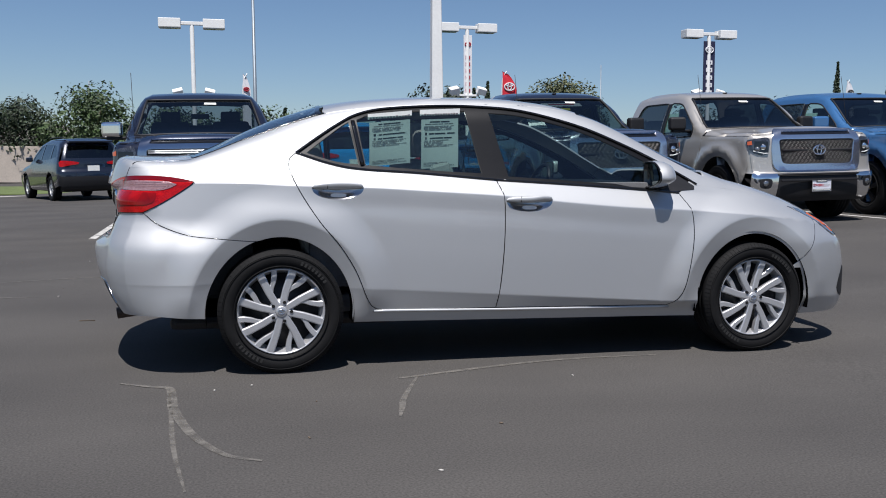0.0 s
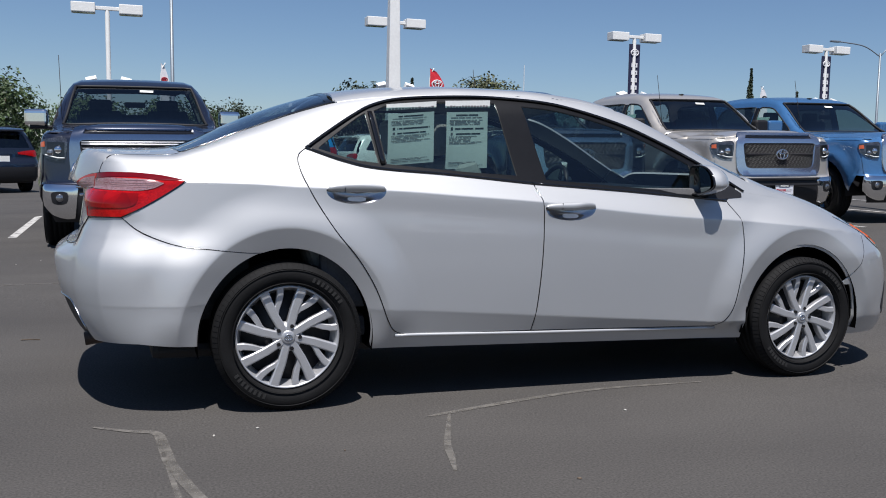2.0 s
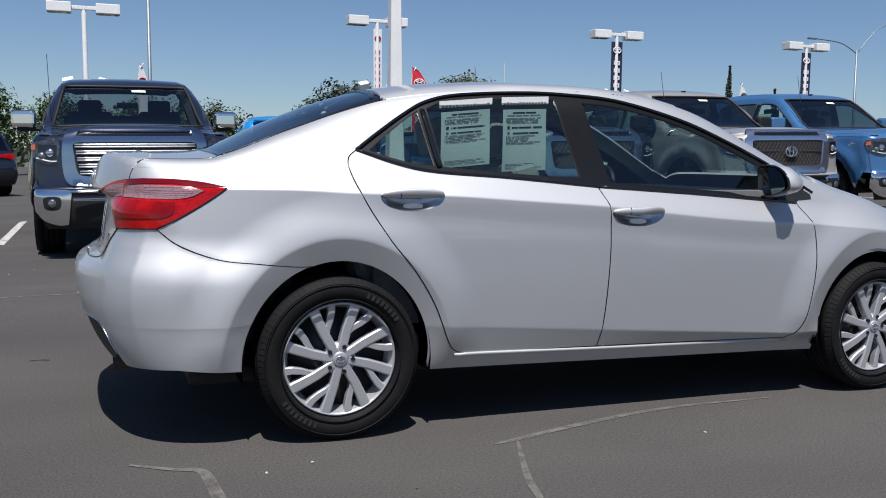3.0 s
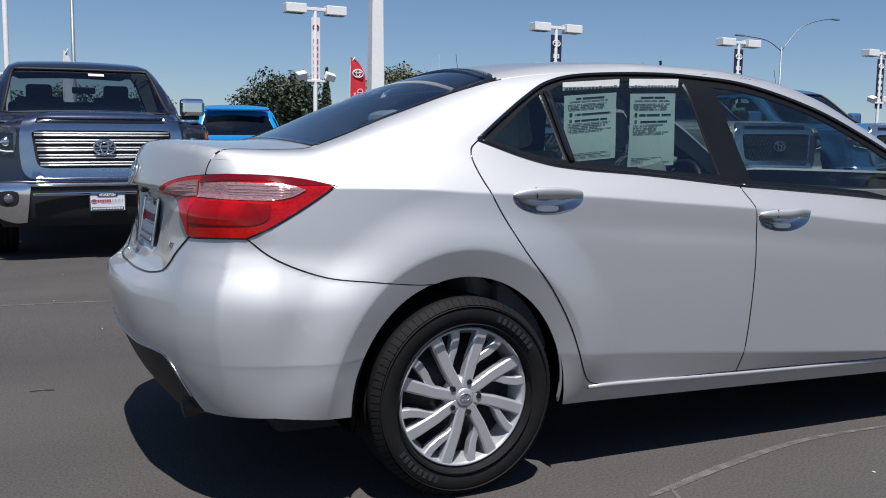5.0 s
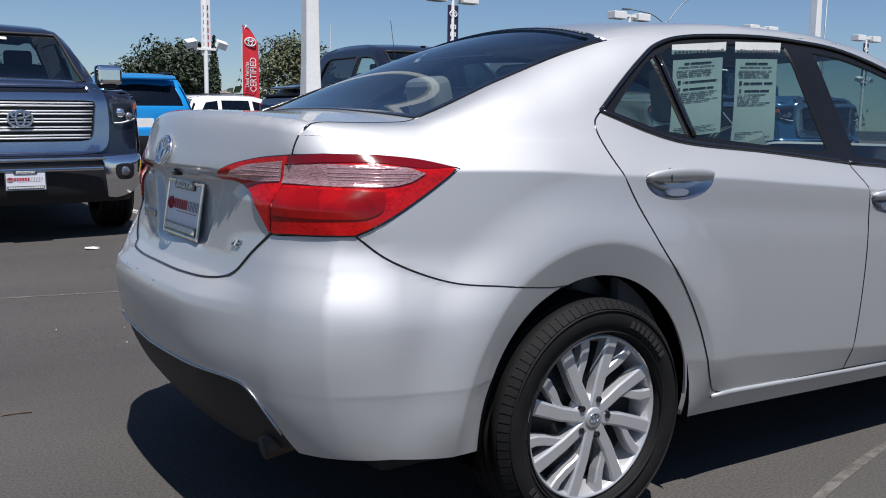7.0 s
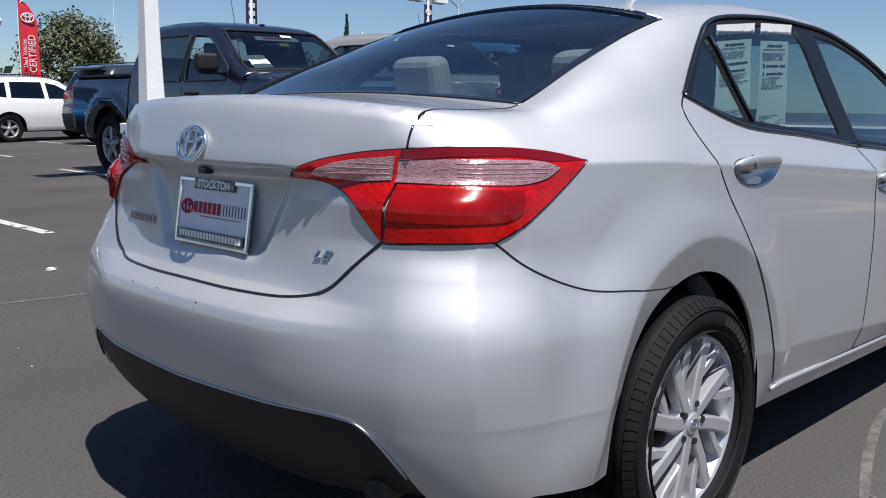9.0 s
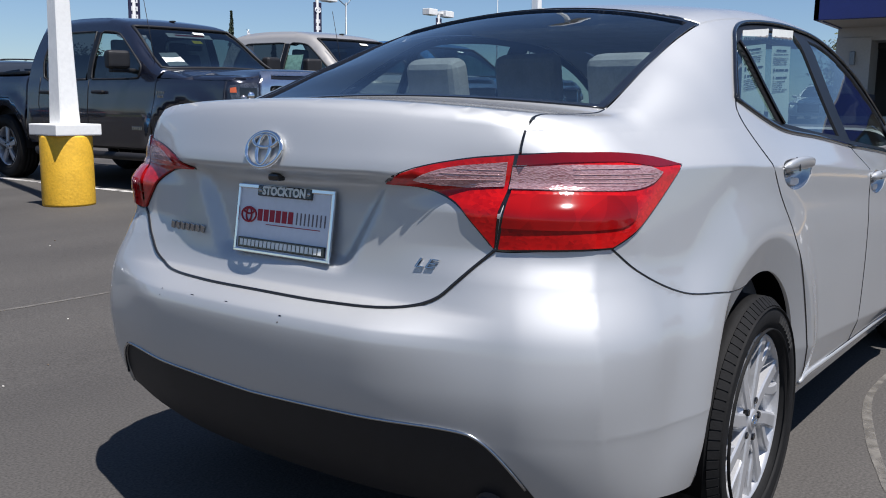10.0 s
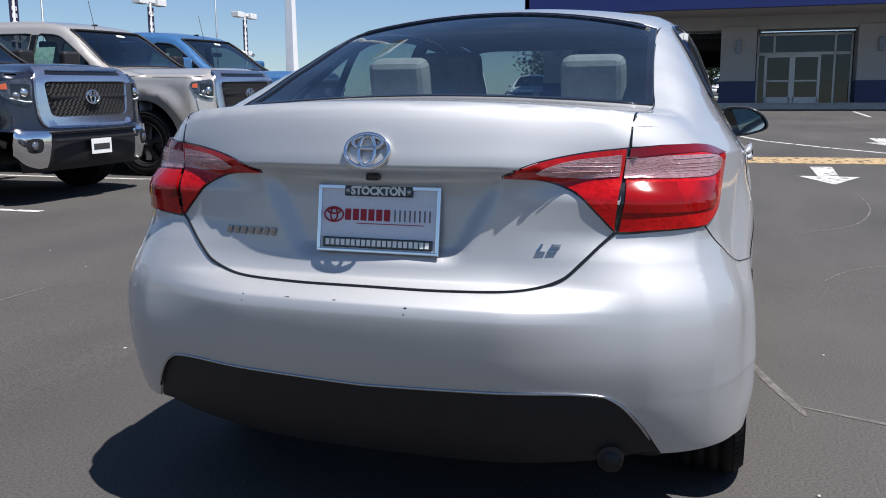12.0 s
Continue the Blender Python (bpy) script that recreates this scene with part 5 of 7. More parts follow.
def asphalt():
    m = mat("asphalt", (0.060, 0.056, 0.053), 0.88, spec=0.3)
    nt = m.node_tree
    p = nt.nodes["Principled BSDF"]
    tc = nt.nodes.new("ShaderNodeTexCoord")
    def noise_node(scale, detail, stretch=None):
        n = nt.nodes.new("ShaderNodeTexNoise")
        n.inputs["Scale"].default_value, n.inputs["Detail"].default_value = scale, detail
        src = tc.outputs["Object"]
        if stretch:
            mp = nt.nodes.new("ShaderNodeMapping")
            mp.inputs["Scale"].default_value = stretch
            mp.inputs["Rotation"].default_value = (0, 0, 0.3)
            nt.links.new(src, mp.inputs[0])
            src = mp.outputs[0]
        nt.links.new(src, n.inputs["Vector"])
        return n
    big, mid, grain, streak = noise_node(0.35, 5), noise_node(3.0, 6), noise_node(110, 3), noise_node(0.9, 6, (0.5, 1.2, 1))
    def blend(a, b, fac, t0, t1):
        mr = nt.nodes.new("ShaderNodeMapRange")
        mr.inputs[1].default_value, mr.inputs[2].default_value = t0, t1
        nt.links.new(fac, mr.inputs[0])
        mx = nt.nodes.new("ShaderNodeMix")
        mx.data_type = "RGBA"
        for sock, v in ((mx.inputs[6], a), (mx.inputs[7], b)):
            if isinstance(v, tuple):
                sock.default_value = (*v, 1)
            else:
                nt.links.new(v, sock)
        nt.links.new(mr.outputs[0], mx.inputs[0])
        return mx.outputs[2]
    c = blend((0.052, 0.049, 0.047), (0.075, 0.070, 0.065), big.outputs[0], 0.35, 0.65)
    c2 = blend((0.048, 0.045, 0.043), (0.082, 0.077, 0.072), streak.outputs[0], 0.35, 0.7)
    mx = nt.nodes.new("ShaderNodeMix")
    mx.data_type = "RGBA"
    mx.inputs[0].default_value = 0.5
    nt.links.new(c, mx.inputs[6])
    nt.links.new(c2, mx.inputs[7])
    mg = nt.nodes.new("ShaderNodeMix")
    mg.data_type, mg.blend_type = "RGBA", "OVERLAY"
    mg.inputs[0].default_value = 0.8
    nt.links.new(mx.outputs[2], mg.inputs[6])
    nt.links.new(grain.outputs[0], mg.inputs[7])
    nt.links.new(mg.outputs[2], p.inputs["Base Color"])
    b = nt.nodes.new("ShaderNodeBump")
    b.inputs["Strength"].default_value, b.inputs["Distance"].default_value = 0.35, 0.006
    nt.links.new(grain.outputs[0], b.inputs["Height"])
    nt.links.new(b.outputs[0], p.inputs["Normal"])
    return m


M_ASPHALT = asphalt()
ground = build_ground()
build_sedan()


# ---------------------------------------------------------------- pick-up trucks (front bumper at x = 0, nose towards +x)
TRK_TOP = Spline((-6.2, 1.36), (-5.7, 1.37), (-4.10, 1.37), (-4.02, 1.78), (-3.93, 1.945), (-3.75, 1.98), (-3.3, 2.0), (-2.8, 1.99), (-2.35, 1.93), (-2.15, 1.83), (-1.50, 1.385), (-1.38, 1.36), (-1.0, 1.348), (-0.4, 1.345), (-0.16, 1.325), (0.0, 1.25), (0.3, 0.98))
TRK_W = Spline((0.3, 0.90), (0.45, 0.955), (0.62, 0.985), (0.85, 1.0), (1.05, 0.985), (1.15, 0.975), (1.25, 0.955), (1.40, 0.93), (1.80, 0.79), (2.02, 0.70))
TRK_FRONT = Spline((0.25, -0.10), (0.42, -0.02), (0.56, 0.0), (0.68, -0.005), (0.73, -0.05), (1.0, -0.070), (1.15, -0.080), (1.25, -0.10), (1.32, -0.16), (1.42, -0.8), (2.0, -2.0))


def truck_f(x, y, z):
    w = TRK_W(z) + 0 * x
    for cx in (-0.97, -4.67):
        r = np.hypot(x - cx, z - 0.45)
        w = w + 0.035 * np.where(r < 0.60, 1 - 0.8 * (0.60 - r) / 0.1, smooth(0.78, 0.60, r)) * smooth(0.35, 0.6, z) * smooth(1.2, 1.0, z)
    top = TRK_TOP(x) - 0.05 * y * y - 0.06 * smooth(0.35, 0.0, np.abs(y - 0.75)) * smooth(-1.4, -1.0, x)
    front = TRK_FRONT(z) - 0.07 * y * y - 0.35 * np.maximum(y - 0.55, 0) ** 2
    s = smin(w - y, front - x, 0.14)
    s = smin(s, x + 5.80, 0.08)
    return smin(s, top - z, 0.09)


truck_skin = Skin(truck_f, (-2.0, 0.9))


def build_truck(name, label, body_mat, m, grille="mesh", wheel_mat=None, plate="card", papers=True, mirror_mat=None, notices=False, wheel_style="five"):
    sk = truck_skin
    t = empty(name, label, "pickup truck", "pickup trucks in a row")
    wheel_mat = wheel_mat or M_RIM
    ar = lambda cx, a0, a1: [(cx + 0.50 * math.cos(radians(a)), 0.44 + 0.50 * math.sin(radians(a))) for a in np.linspace(a0, a1, 22)]
    CUT = line((-0.27, 1.205), (-1.40, 1.245), 14)
    for s in (-1, 1):
        wing = clean(CUT + line((-1.45, 1.245), (-1.52, 0.48), 10) + line((-1.50, 0.46), (-1.46, 0.44), 2) + ar(-0.97, 178, 2)[1:-1] + [(-0.42, 0.47), (-0.30, 0.62), (-0.23, 0.80), (-0.235, 1.0), (-0.25, 1.12)])
        sk.sheet("front_wing", "side", wing, body_mat, t, step=0.07, gap=0.003, side=s)
        PIL = catmull([(-1.47, 1.262), (-1.60, 1.385), (-1.9, 1.60), (-2.15, 1.755), (-2.35, 1.83), (-2.8, 1.87), (-3.4, 1.875), (-3.8, 1.85), (-3.93, 1.79)], 5)
        cab = clean(PIL + line((-3.96, 1.70), (-4.05, 1.25), 4) + line((-4.06, 1.2), (-4.06, 0.56), 8) + line((-4.05, 0.48), (-1.53, 0.48), 24) + line((-1.53, 0.5), (-1.47, 1.25), 8))
        gf = clean(line((-1.94, 1.245), (-2.67, 1.245), 6) + line((-2.69, 1.27), (-2.66, 1.775), 4) + catmull([(-2.60, 1.795), (-2.36, 1.772), (-2.2, 1.70), (-1.82, 1.44), (-1.755, 1.35), (-1.79, 1.25)], 4))
        gr = clean(line((-2.79, 1.245), (-3.62, 1.245), 6) + catmull([(-3.70, 1.28), (-3.74, 1.5), (-3.67, 1.73), (-3.55, 1.80)], 4) + line((-3.48, 1.805), (-2.77, 1.80), 6))
        body = sk.sheet("cab_side", "side", cab, body_mat, t, step=0.07, side=s, holes=[gf, gr])
        for g, nm in ((gf, "front_door_window"), (gr, "rear_door_window")):
            sk.sheet(nm, "side", g, M_GLASS if nm[0] == "f" else M_DARKGLASS, body, step=0.1, side=s, off=-0.012, depth=0)
            loop = [tuple(p) for p in sk.lift("side", g + g[:1], s)]
            v, f = tube(loop, 0.013, 5)
            raw("window_seal", v, f, M_BLACK, body)
        sk.sheet("door_pillar", "side", clean(line((-2.705, 1.25), (-2.675, 1.79), 6) + line((-2.755, 1.79), (-2.775, 1.25), 6)), M_PILLAR, body, step=0.1, side=s, off=0.004, depth=0.006)
        p = [tuple(q) for q in sk.lift("side", line((-2.735, 1.24), (-2.75, 0.52), 8), s)]
        v, f = tube(p, 0.006, 5)
        raw("door_gap", v, f, M_BLACK, body)
        p = [tuple(q) for q in sk.lift("side", line((-3.78, 1.28), (-3.80, 0.95), 4) + [(-3.70, 0.75), (-3.62, 0.52)], s)]
        v, f = tube(p, 0.006, 5)
        raw("door_gap", v, f, M_BLACK, body)
        for hx in (-2.50, -3.62):
            q = sk.lift("side", [(hx, 1.10)], s)[0]
            boxed("door_handle", (q[0], q[1] + s * 0.025, q[2]), (0.22, 0.05, 0.04), M_BLACK if mirror_mat is None else mirror_mat, body, 0.018)
        bed = clean(line((-4.10, 1.33), (-5.74, 1.33), 14) + line((-5.76, 1.25), (-5.75, 0.60), 6) + [(-5.6, 0.52), (-5.2, 0.47)] + ar(-4.67, 2, 178)[1:-1] + [(-4.12, 0.5)] + line((-4.10, 0.56), (-4.10, 1.3), 6))
        sk.sheet("bed_side", "side", bed, body_mat, t, step=0.07, side=s, gap=0.003)
        boxed("bed_rail", (-4.92, s * 0.87, 1.345), (1.62, 0.10, 0.04), M_BLACK, t, 0.015)
        q = sk.lift("back", [(s * 0.86, 1.08)])
        boxed("tail_lamp", (-5.74, s * 0.90, 1.06), (0.14, 0.13, 0.34), M_RED, t, 0.02)
        # step bar, mirror, lamps
        v, f = tube([(-1.62, s * 0.92, 0.40), (-1.7, s * 0.98, 0.38), (-3.9, s * 0.98, 0.38), (-4.0, s * 0.92, 0.40)], 0.045, 10)
        raw("step_bar", v, f, M_CHROME if mirror_mat is M_CHROME else M_BLACK, t)
        mm = mirror_mat or M_BLACK
        mr = boxed("door_mirror", (-1.90, s * 1.13, 1.45), (0.13, 0.26, 0.20), mm, t, 0.05, (0, 0, s * 8), seg=4)
        boxed("mirror_arm", (-1.92, s * 1.04, 1.335), (0.10, 0.34, 0.045), M_BLACK, mr, 0.02)
        bm = bmesh.new()
        box(bm, (-1.968, s * 1.13, 1.45), (0.006, 0.20, 0.15), 0.002)
        part("mirror_glass", bm, M_CHROME, mr, smooth=False)
        hl = clean([(s * y, z) for y, z in catmull([(0.735, 0.965), (0.715, 1.165), (0.82, 1.182), (0.955, 1.162)], 4) + line((0.968, 1.13), (0.96, 1.03), 3) + [(0.91, 0.975), (0.82, 0.945)]])
        lamp = sk.sheet("headlamp", "front", hl, M_TRUCKLAMP, t, step=0.05, off=0.012, depth=0.05, label="clear headlamp with dark inner reflectors")
        sk.sheet("lamp_inner", "front", [(s * y, z) for y, z in ((0.745, 0.995), (0.735, 1.135), (0.90, 1.14), (0.91, 1.02), (0.82, 0.975))], M_GLOSSBLACK, lamp, step=0.05, off=0.016, depth=0.004)
        bm = bmesh.new()
        bmesh.ops.create_uvsphere(bm, u_segments=16, v_segments=10, radius=0.045, matrix=Matrix.Translation(Vector(sk.lift("front", [(s * 0.80, 1.06)])[0])))
        part("projector", bm, M_CHROME, lamp)
        bm = bmesh.new()
        bmesh.ops.create_uvsphere(bm, u_segments=16, v_segments=10, radius=0.04, matrix=Matrix.Translation(Vector(sk.lift("front", [(s * 0.875, 1.03)])[0])))
        part("reflector", bm, M_LAMPGREY, lamp)
        p = [tuple(q + np.array([0.02, 0, 0])) for q in sk.lift("front", [(s * y, 0.975 + 0.4 * max(0, y - 0.80) ** 1.2) for y in np.linspace(0.745, 0.93, 8)])]
        v, f = tube(p, 0.007, 6)
        raw("light_strip", v, f, M_WHITE, lamp)
        sk.sheet("amber_marker", "front", [(s * 0.925, 1.09), (s * 0.925, 1.145), (s * 0.958, 1.135), (s * 0.962, 1.09)], M_ORANGE, lamp, step=0.04, off=0.016, depth=0.004)
        sk.sheet("corner_panel", "rear", [(s * a, z) for a, z in ((2.56, 0.71), (2.56, 1.0), (2.56, 1.225), (2.65, 1.228), (2.745, 1.222), (2.75, 1.0), (2.745, 0.71), (2.65, 0.705))], body_mat, t, step=0.05, off=-0.005)
        # chrome bumper corner with fog lamp
        bc = clean([(s * y, z) for y, z in catmull([(0.66, 0.36), (0.75, 0.355), (0.87, 0.40), (0.945, 0.49)], 4) + [(0.955, 0.58), (0.95, 0.68)] + line((0.94, 0.695), (0.62, 0.685), 6)])
        bcorner = sk.sheet("bumper_corner", "front", bc, M_CHROME if grille != "dark" else M_GLOSSBLACK, t, step=0.05, off=0.02, depth=0.06, label="chrome bumper corner with fog lamp")
        sk.sheet("fog_recess", "front", [(s * y, z) for y, z in catmull([(0.735, 0.51), (0.725, 0.62), (0.86, 0.625), (0.875, 0.57), (0.85, 0.505)], 3, True)], M_BLACK, bcorner, step=0.05, off=0.022, depth=0.004)
        v, f = lathe([(0.0001, 0), (0.036, 0.0), (0.042, 0.01), (0.042, 0.03)], 20)
        q = sk.lift("front", [(s * 0.80, 0.565)])[0]
        raw("fog_lamp", [(q[0] + 0.03 - b, q[1] + a, q[2] + c) for a, b, c in v], f, M_LAMPGREY, bcorner)
    # hood and its leading chrome, roof with windscreen hole
    h3 = sk.lift("side", CUT, -1)
    n = len(h3)
    hood = clean([(p[0], p[1]) for p in h3] + [(-1.42, y) for y in np.linspace(-0.80, 0.80, 9)] + [(p[0], -p[1]) for p in h3[::-1]] + [(-0.165 - 0.07 * (abs(y) / 0.80) ** 3, y) for y in np.linspace(0.80, -0.80, 13)])
    sk.sheet("bonnet", "top", hood, body_mat, t, step=0.09, gap=0.003)
    p3 = sk.lift("side", PIL, -1)
    base = [(-1.42, y) for y in np.linspace(-0.82, 0.82, 9)]
    rear = [(-3.98, y) for y in np.linspace(0.60, -0.60, 7)]
    cover = clean([(p[0], p[1]) for p in p3[::-1]] + base + [(p[0], -p[1]) for p in p3] + rear)
    ws = clean(line((-2.22, -0.69), (-1.54, -0.82), 6) + [(-1.50 + 0.04 * (1 - (y / 0.78) ** 2), y) for y in np.linspace(-0.74, 0.74, 11)] + line((-1.54, 0.82), (-2.22, 0.69), 6) + [(-2.22 + 0.03 * (1 - (y / 0.65) ** 2), y) for y in np.linspace(0.60, -0.60, 9)])
    roof = sk.sheet("roof", "top", cover, body_mat, t, step=0.09, holes=[ws])
    ob = sk.sheet("windscreen", "top", ws, M_TRUCKGLASS, t, step=0.12, off=-0.008, depth=0)
    v, f = tube([tuple(q) for q in sk.lift("top", ws + ws[:1])], 0.016, 5)
    raw("windscreen_seal", v, f, M_BLACK, t)
    q = sk.lift("top", [(-2.42, 0.0)])[0]
    for y in (-0.25, 0, 0.25):
        boxed("roof_marker", (-2.40, y, float(sk.lift("top", [(-2.40, y)])[0][2]) + 0.008), (0.07, 0.05, 0.02), M_BLACK, t, 0.008) if grille == "mesh" and y == 0 else None
    v, f = tube([(-1.62, -0.83, 1.30), (-1.70, -0.84, 1.75), (-1.78, -0.85, 2.18)], 0.004, 5)
    raw("aerial", v, f, M_BLACK, t)
    # face: body-coloured nose, grille shell, bars or mesh, black lower bumper
    nose = clean(line((-0.93, 0.70), (0.93, 0.70), 16) + [(0.95, 0.95), (0.92, 1.12)] + [(0.86, 1.20)] + line((0.72, 1.265), (-0.72, 1.265), 12) + [(-0.86, 1.20), (-0.92, 1.12), (-0.95, 0.95)])
    sk.sheet("nose_panel", "front", nose, body_mat, t, step=0.07)
    apron = clean(line((-0.86, 0.31), (0.86, 0.31), 14) + [(0.94, 0.5), (0.94, 0.69)] + line((0.9, 0.705), (-0.9, 0.705), 14) + [(-0.94, 0.69), (-0.94, 0.5)])
    sk.sheet("lower_bumper", "front", apron, M_BLACK, t, step=0.07, depth=0.05, label="matt black lower bumper")
    right = catmull([(0.50, 0.715), (0.61, 0.735), (0.67, 0.80), (0.69, 0.95), (0.685, 1.12), (0.665, 1.20), (0.63, 1.262)], 4)
    shell = clean(line((-0.45, 0.712), (0.45, 0.712), 8) + right + line((0.58, 1.285), (-0.58, 1.285), 10) + [(-y, z) for y, z in right[::-1]])
    right = catmull([(0.47, 0.825), (0.535, 0.84), (0.565, 0.90), (0.585, 1.06), (0.59, 1.13), (0.57, 1.155)], 4)
    hole = clean(line((-0.45, 0.822), (0.45, 0.822), 8) + right + line((0.52, 1.16), (-0.52, 1.16), 8) + [(-y, z) for y, z in right[::-1]])
    slot = clean(line((-0.56, 1.215), (0.56, 1.215), 10) + line((0.53, 1.262), (-0.53, 1.262), 10))
    gs = sk.sheet("grille_shell", "front", shell, M_GRILLEGREY if grille == "mesh" else M_GRILLECHROME, t, step=0.06, off=0.03, depth=0.05, holes=[hole, slot], label="bright grille surround")
    sk.sheet("hood_slot", "front", slot, M_GLOSSBLACK, gs, step=0.05, off=0.008, depth=0)
    sk.sheet("grille_back", "front", hole, M_BLACK, gs, step=0.04, off=0.007, depth=0)
    if grille == "bars":
        for k in range(5):
            z = 0.852 + 0.066 * k
            half = 0.535 + 0.010 * k
            for dz, rad in ((0.0, 0.0105), (0.024, 0.0085)):
                pts = [tuple(q + np.array([0.024, 0, 0])) for q in sk.lift("front", [(y, z + dz) for y in np.linspace(-half, half, 13)])]
                v, f = tube(pts, rad, 6, 0.8)
                raw("grille_bar", v, f, M_BRIGHTBAR, gs, "chrome grille bar")
    else:
        vs, fs = [], []
        rows, cols = 8, 21
        for i in range(rows):
            for j in range(cols):
                y = -0.62 + 1.24 * (j + 0.5 * (i % 2)) / (cols - 0.5)
                z = 0.845 + 0.295 * i / (rows - 1)
                if abs(y) > 0.52 + 0.05 * i / rows:
                    continue
                q = sk.lift("front", [(y, z)])[0] + np.array([0.016, 0, 0])
                for dy, dz in ((0.029, 0.021), (-0.029, 0.021)):
                    a, b = Vector(q) + Vector((0, -dy, -dz)), Vector(q) + Vector((0, dy, dz))
                    v, f = tube([a, b], 0.0050, 5)
                    fs += [tuple(k + len(vs) for k in g) for g in f]
                    vs += v
        raw("grille_mesh", vs, fs, M_MESH, gs, "honeycomb grille mesh", smooth=False)
        boxed("grille_bar", (float(sk.lift("front", [(0, 1.01)])[0][0]) + 0.008, 0, 1.01), (0.02, 1.10, 0.03), M_BLACK, gs, 0.008)
    q = sk.lift("front", [(0, 1.01)])[0]
    ring_mark(0.092, 0.010, (q[0] + 0.05, 0, 1.01), (90, 0, 90), M_CHROME if grille != "dark" else M_BLACK, gs, "badge", "chrome oval badge")
    boxed("bumper_trim", (0.022, 0, 0.60), (0.03, 1.22, 0.03), M_CHROME if grille == "bars" else M_BLACK, t, 0.010)
    p = [tuple(q + np.array([0.012, 0, 0])) for q in sk.lift("front", [(y, 0.682) for y in np.linspace(-0.64, 0.64, 17)])]
    v, f = tube(p, 0.014, 6)
    raw("bumper_edge", v, f, M_CHROME if grille == "bars" else M_BLACK, t)
    pl = new("licence_plate")
    pl.parent = t
    pl.matrix_local = Matrix.Translation((0.045, 0.0, 0.52)) @ Matrix(((0, 0, 1, 0), (1, 0, 0, 0), (0, 1, 0, 0), (0, 0, 0, 1)))
    if plate == "card":
        plate_card(pl, 0.306, 0.158)
    else:
        boxed("plate_card", (0, 0, 0), (0.30, 0.152, 0.004), M_PAPER, pl, 0.002)
        boxed("number_bar", (0, -0.005, 0.003), (0.24, 0.06, 0.002), M_INK, pl, 0.0)
    # cabin
    boxed("cabin_liner", (-2.9, 0, 0.85), (2.2, 1.8, 0.75), M_LINER, t, 0.05)
    boxed("dashboard", (-1.72, 0, 1.20), (0.5, 1.65, 0.22), M_BLACK, t, 0.08, seg=4)
    for y in (-0.42, 0.42):
        st = boxed("front_seat", (-2.75, y, 1.28), (0.16, 0.52, 0.60), M_LINER, t, 0.06, (0, -12, 0), seg=4)
        boxed("head_restraint", (-2.84, y, 1.64), (0.10, 0.28, 0.17), M_LINER, st, 0.045, seg=4)
    boxed("rear_seat", (-3.6, 0, 1.25), (0.18, 1.5, 0.62), M_LINER, t, 0.06, (0, -10, 0))
    boxed("cab_back", (-4.02, 0, 1.1), (0.04, 1.6, 0.55), M_BLACK, t, 0.01)
    boxed("inner_mirror", (-2.02, 0, 1.62), (0.03, 0.24, 0.07), M_BLACK, t, 0.015)
    boxed("bed_floor", (-4.95, 0, 0.85), (1.6, 1.7, 0.1), M_BLACK, t, 0.02)
    boxed("tailgate", (-5.76, 0, 1.05), (0.06, 1.6, 0.56), body_mat, t, 0.02)
    boxed("chassis", (-2.9, 0, 0.52), (5.0, 1.3, 0.2), M_BLACK, t, 0.04)
    boxed("engine_bay", (-0.95, 0, 0.85), (1.0, 1.1, 0.55), M_BLACK, t, 0.05)
    if papers:
        for s in (-1,):
            n2 = 4
            qd = [(-2.36 - 0.36 * i / n2, 1.335 + 0.30 * j / n2) for j in range(n2 + 1) for i in range(n2 + 1)]
            p = sk.lift("side", qd, s)
            p = p - sk.normal(p) * 0.022
            raw("window_sheet", p, [(j * 5 + i, j * 5 + i + 1, (j + 1) * 5 + i + 1, (j + 1) * 5 + i) for j in range(n2) for i in range(n2)], M_FORMGREEN, t, "printed price sheet inside the side glass")
    if notices:
        def card(nm, quad, material, lab, up=t):
            p = sk.lift("top", quad)
            return raw(nm, p - sk.normal(p) * 0.012, [(0, 1, 2, 3)], material, up, lab)
        ban = card("windscreen_banner", [(-2.10, -0.33), (-2.10, 0.30), (-2.03, 0.31), (-2.03, -0.34)], M_PAPER, "white banner with a red line inside the windscreen")
        card("banner_line", [(-2.075, -0.22), (-2.075, 0.20), (-2.055, 0.20), (-2.055, -0.22)], M_REDINK, "", ban).location = (0.0, 0, 0.002)
        card("yellow_tag", [(-1.985, -0.05), (-1.985, 0.09), (-1.94, 0.09), (-1.94, -0.05)], M_YELLOWTAG, "yellow sticker inside the windscreen")
        card("price_sheet", [(-1.80, -0.66), (-1.80, -0.42), (-1.58, -0.42), (-1.58, -0.69)], M_PAPER, "white price sheet on the windscreen")
        for bx, bz, n3, w3, h3 in ((-1.30, 1.09, 5, 0.020, 0.035), (-1.30, 1.05, 4, 0.022, 0.030), (-1.72, 0.70, 6, 0.026, 0.040)):
            for k in range(n3):
                q = sk.lift("side", [(bx - 0.032 * k, bz)], -1)[0]
                boxed("badge_bar", (q[0], q[1] - 0.003, q[2]), (w3, 0.008, h3), M_BADGE, t, 0.002)
    q = sk.lift("top", [(-2.08, 0.06), (-2.08, 0.22), (-2.12, 0.22), (-2.12, 0.06)])
    raw("windscreen_sticker", q + np.array([0, 0, -0.004]) + sk.normal(q) * 0.004, [(0, 1, 2, 3)], M_PAPER, t)
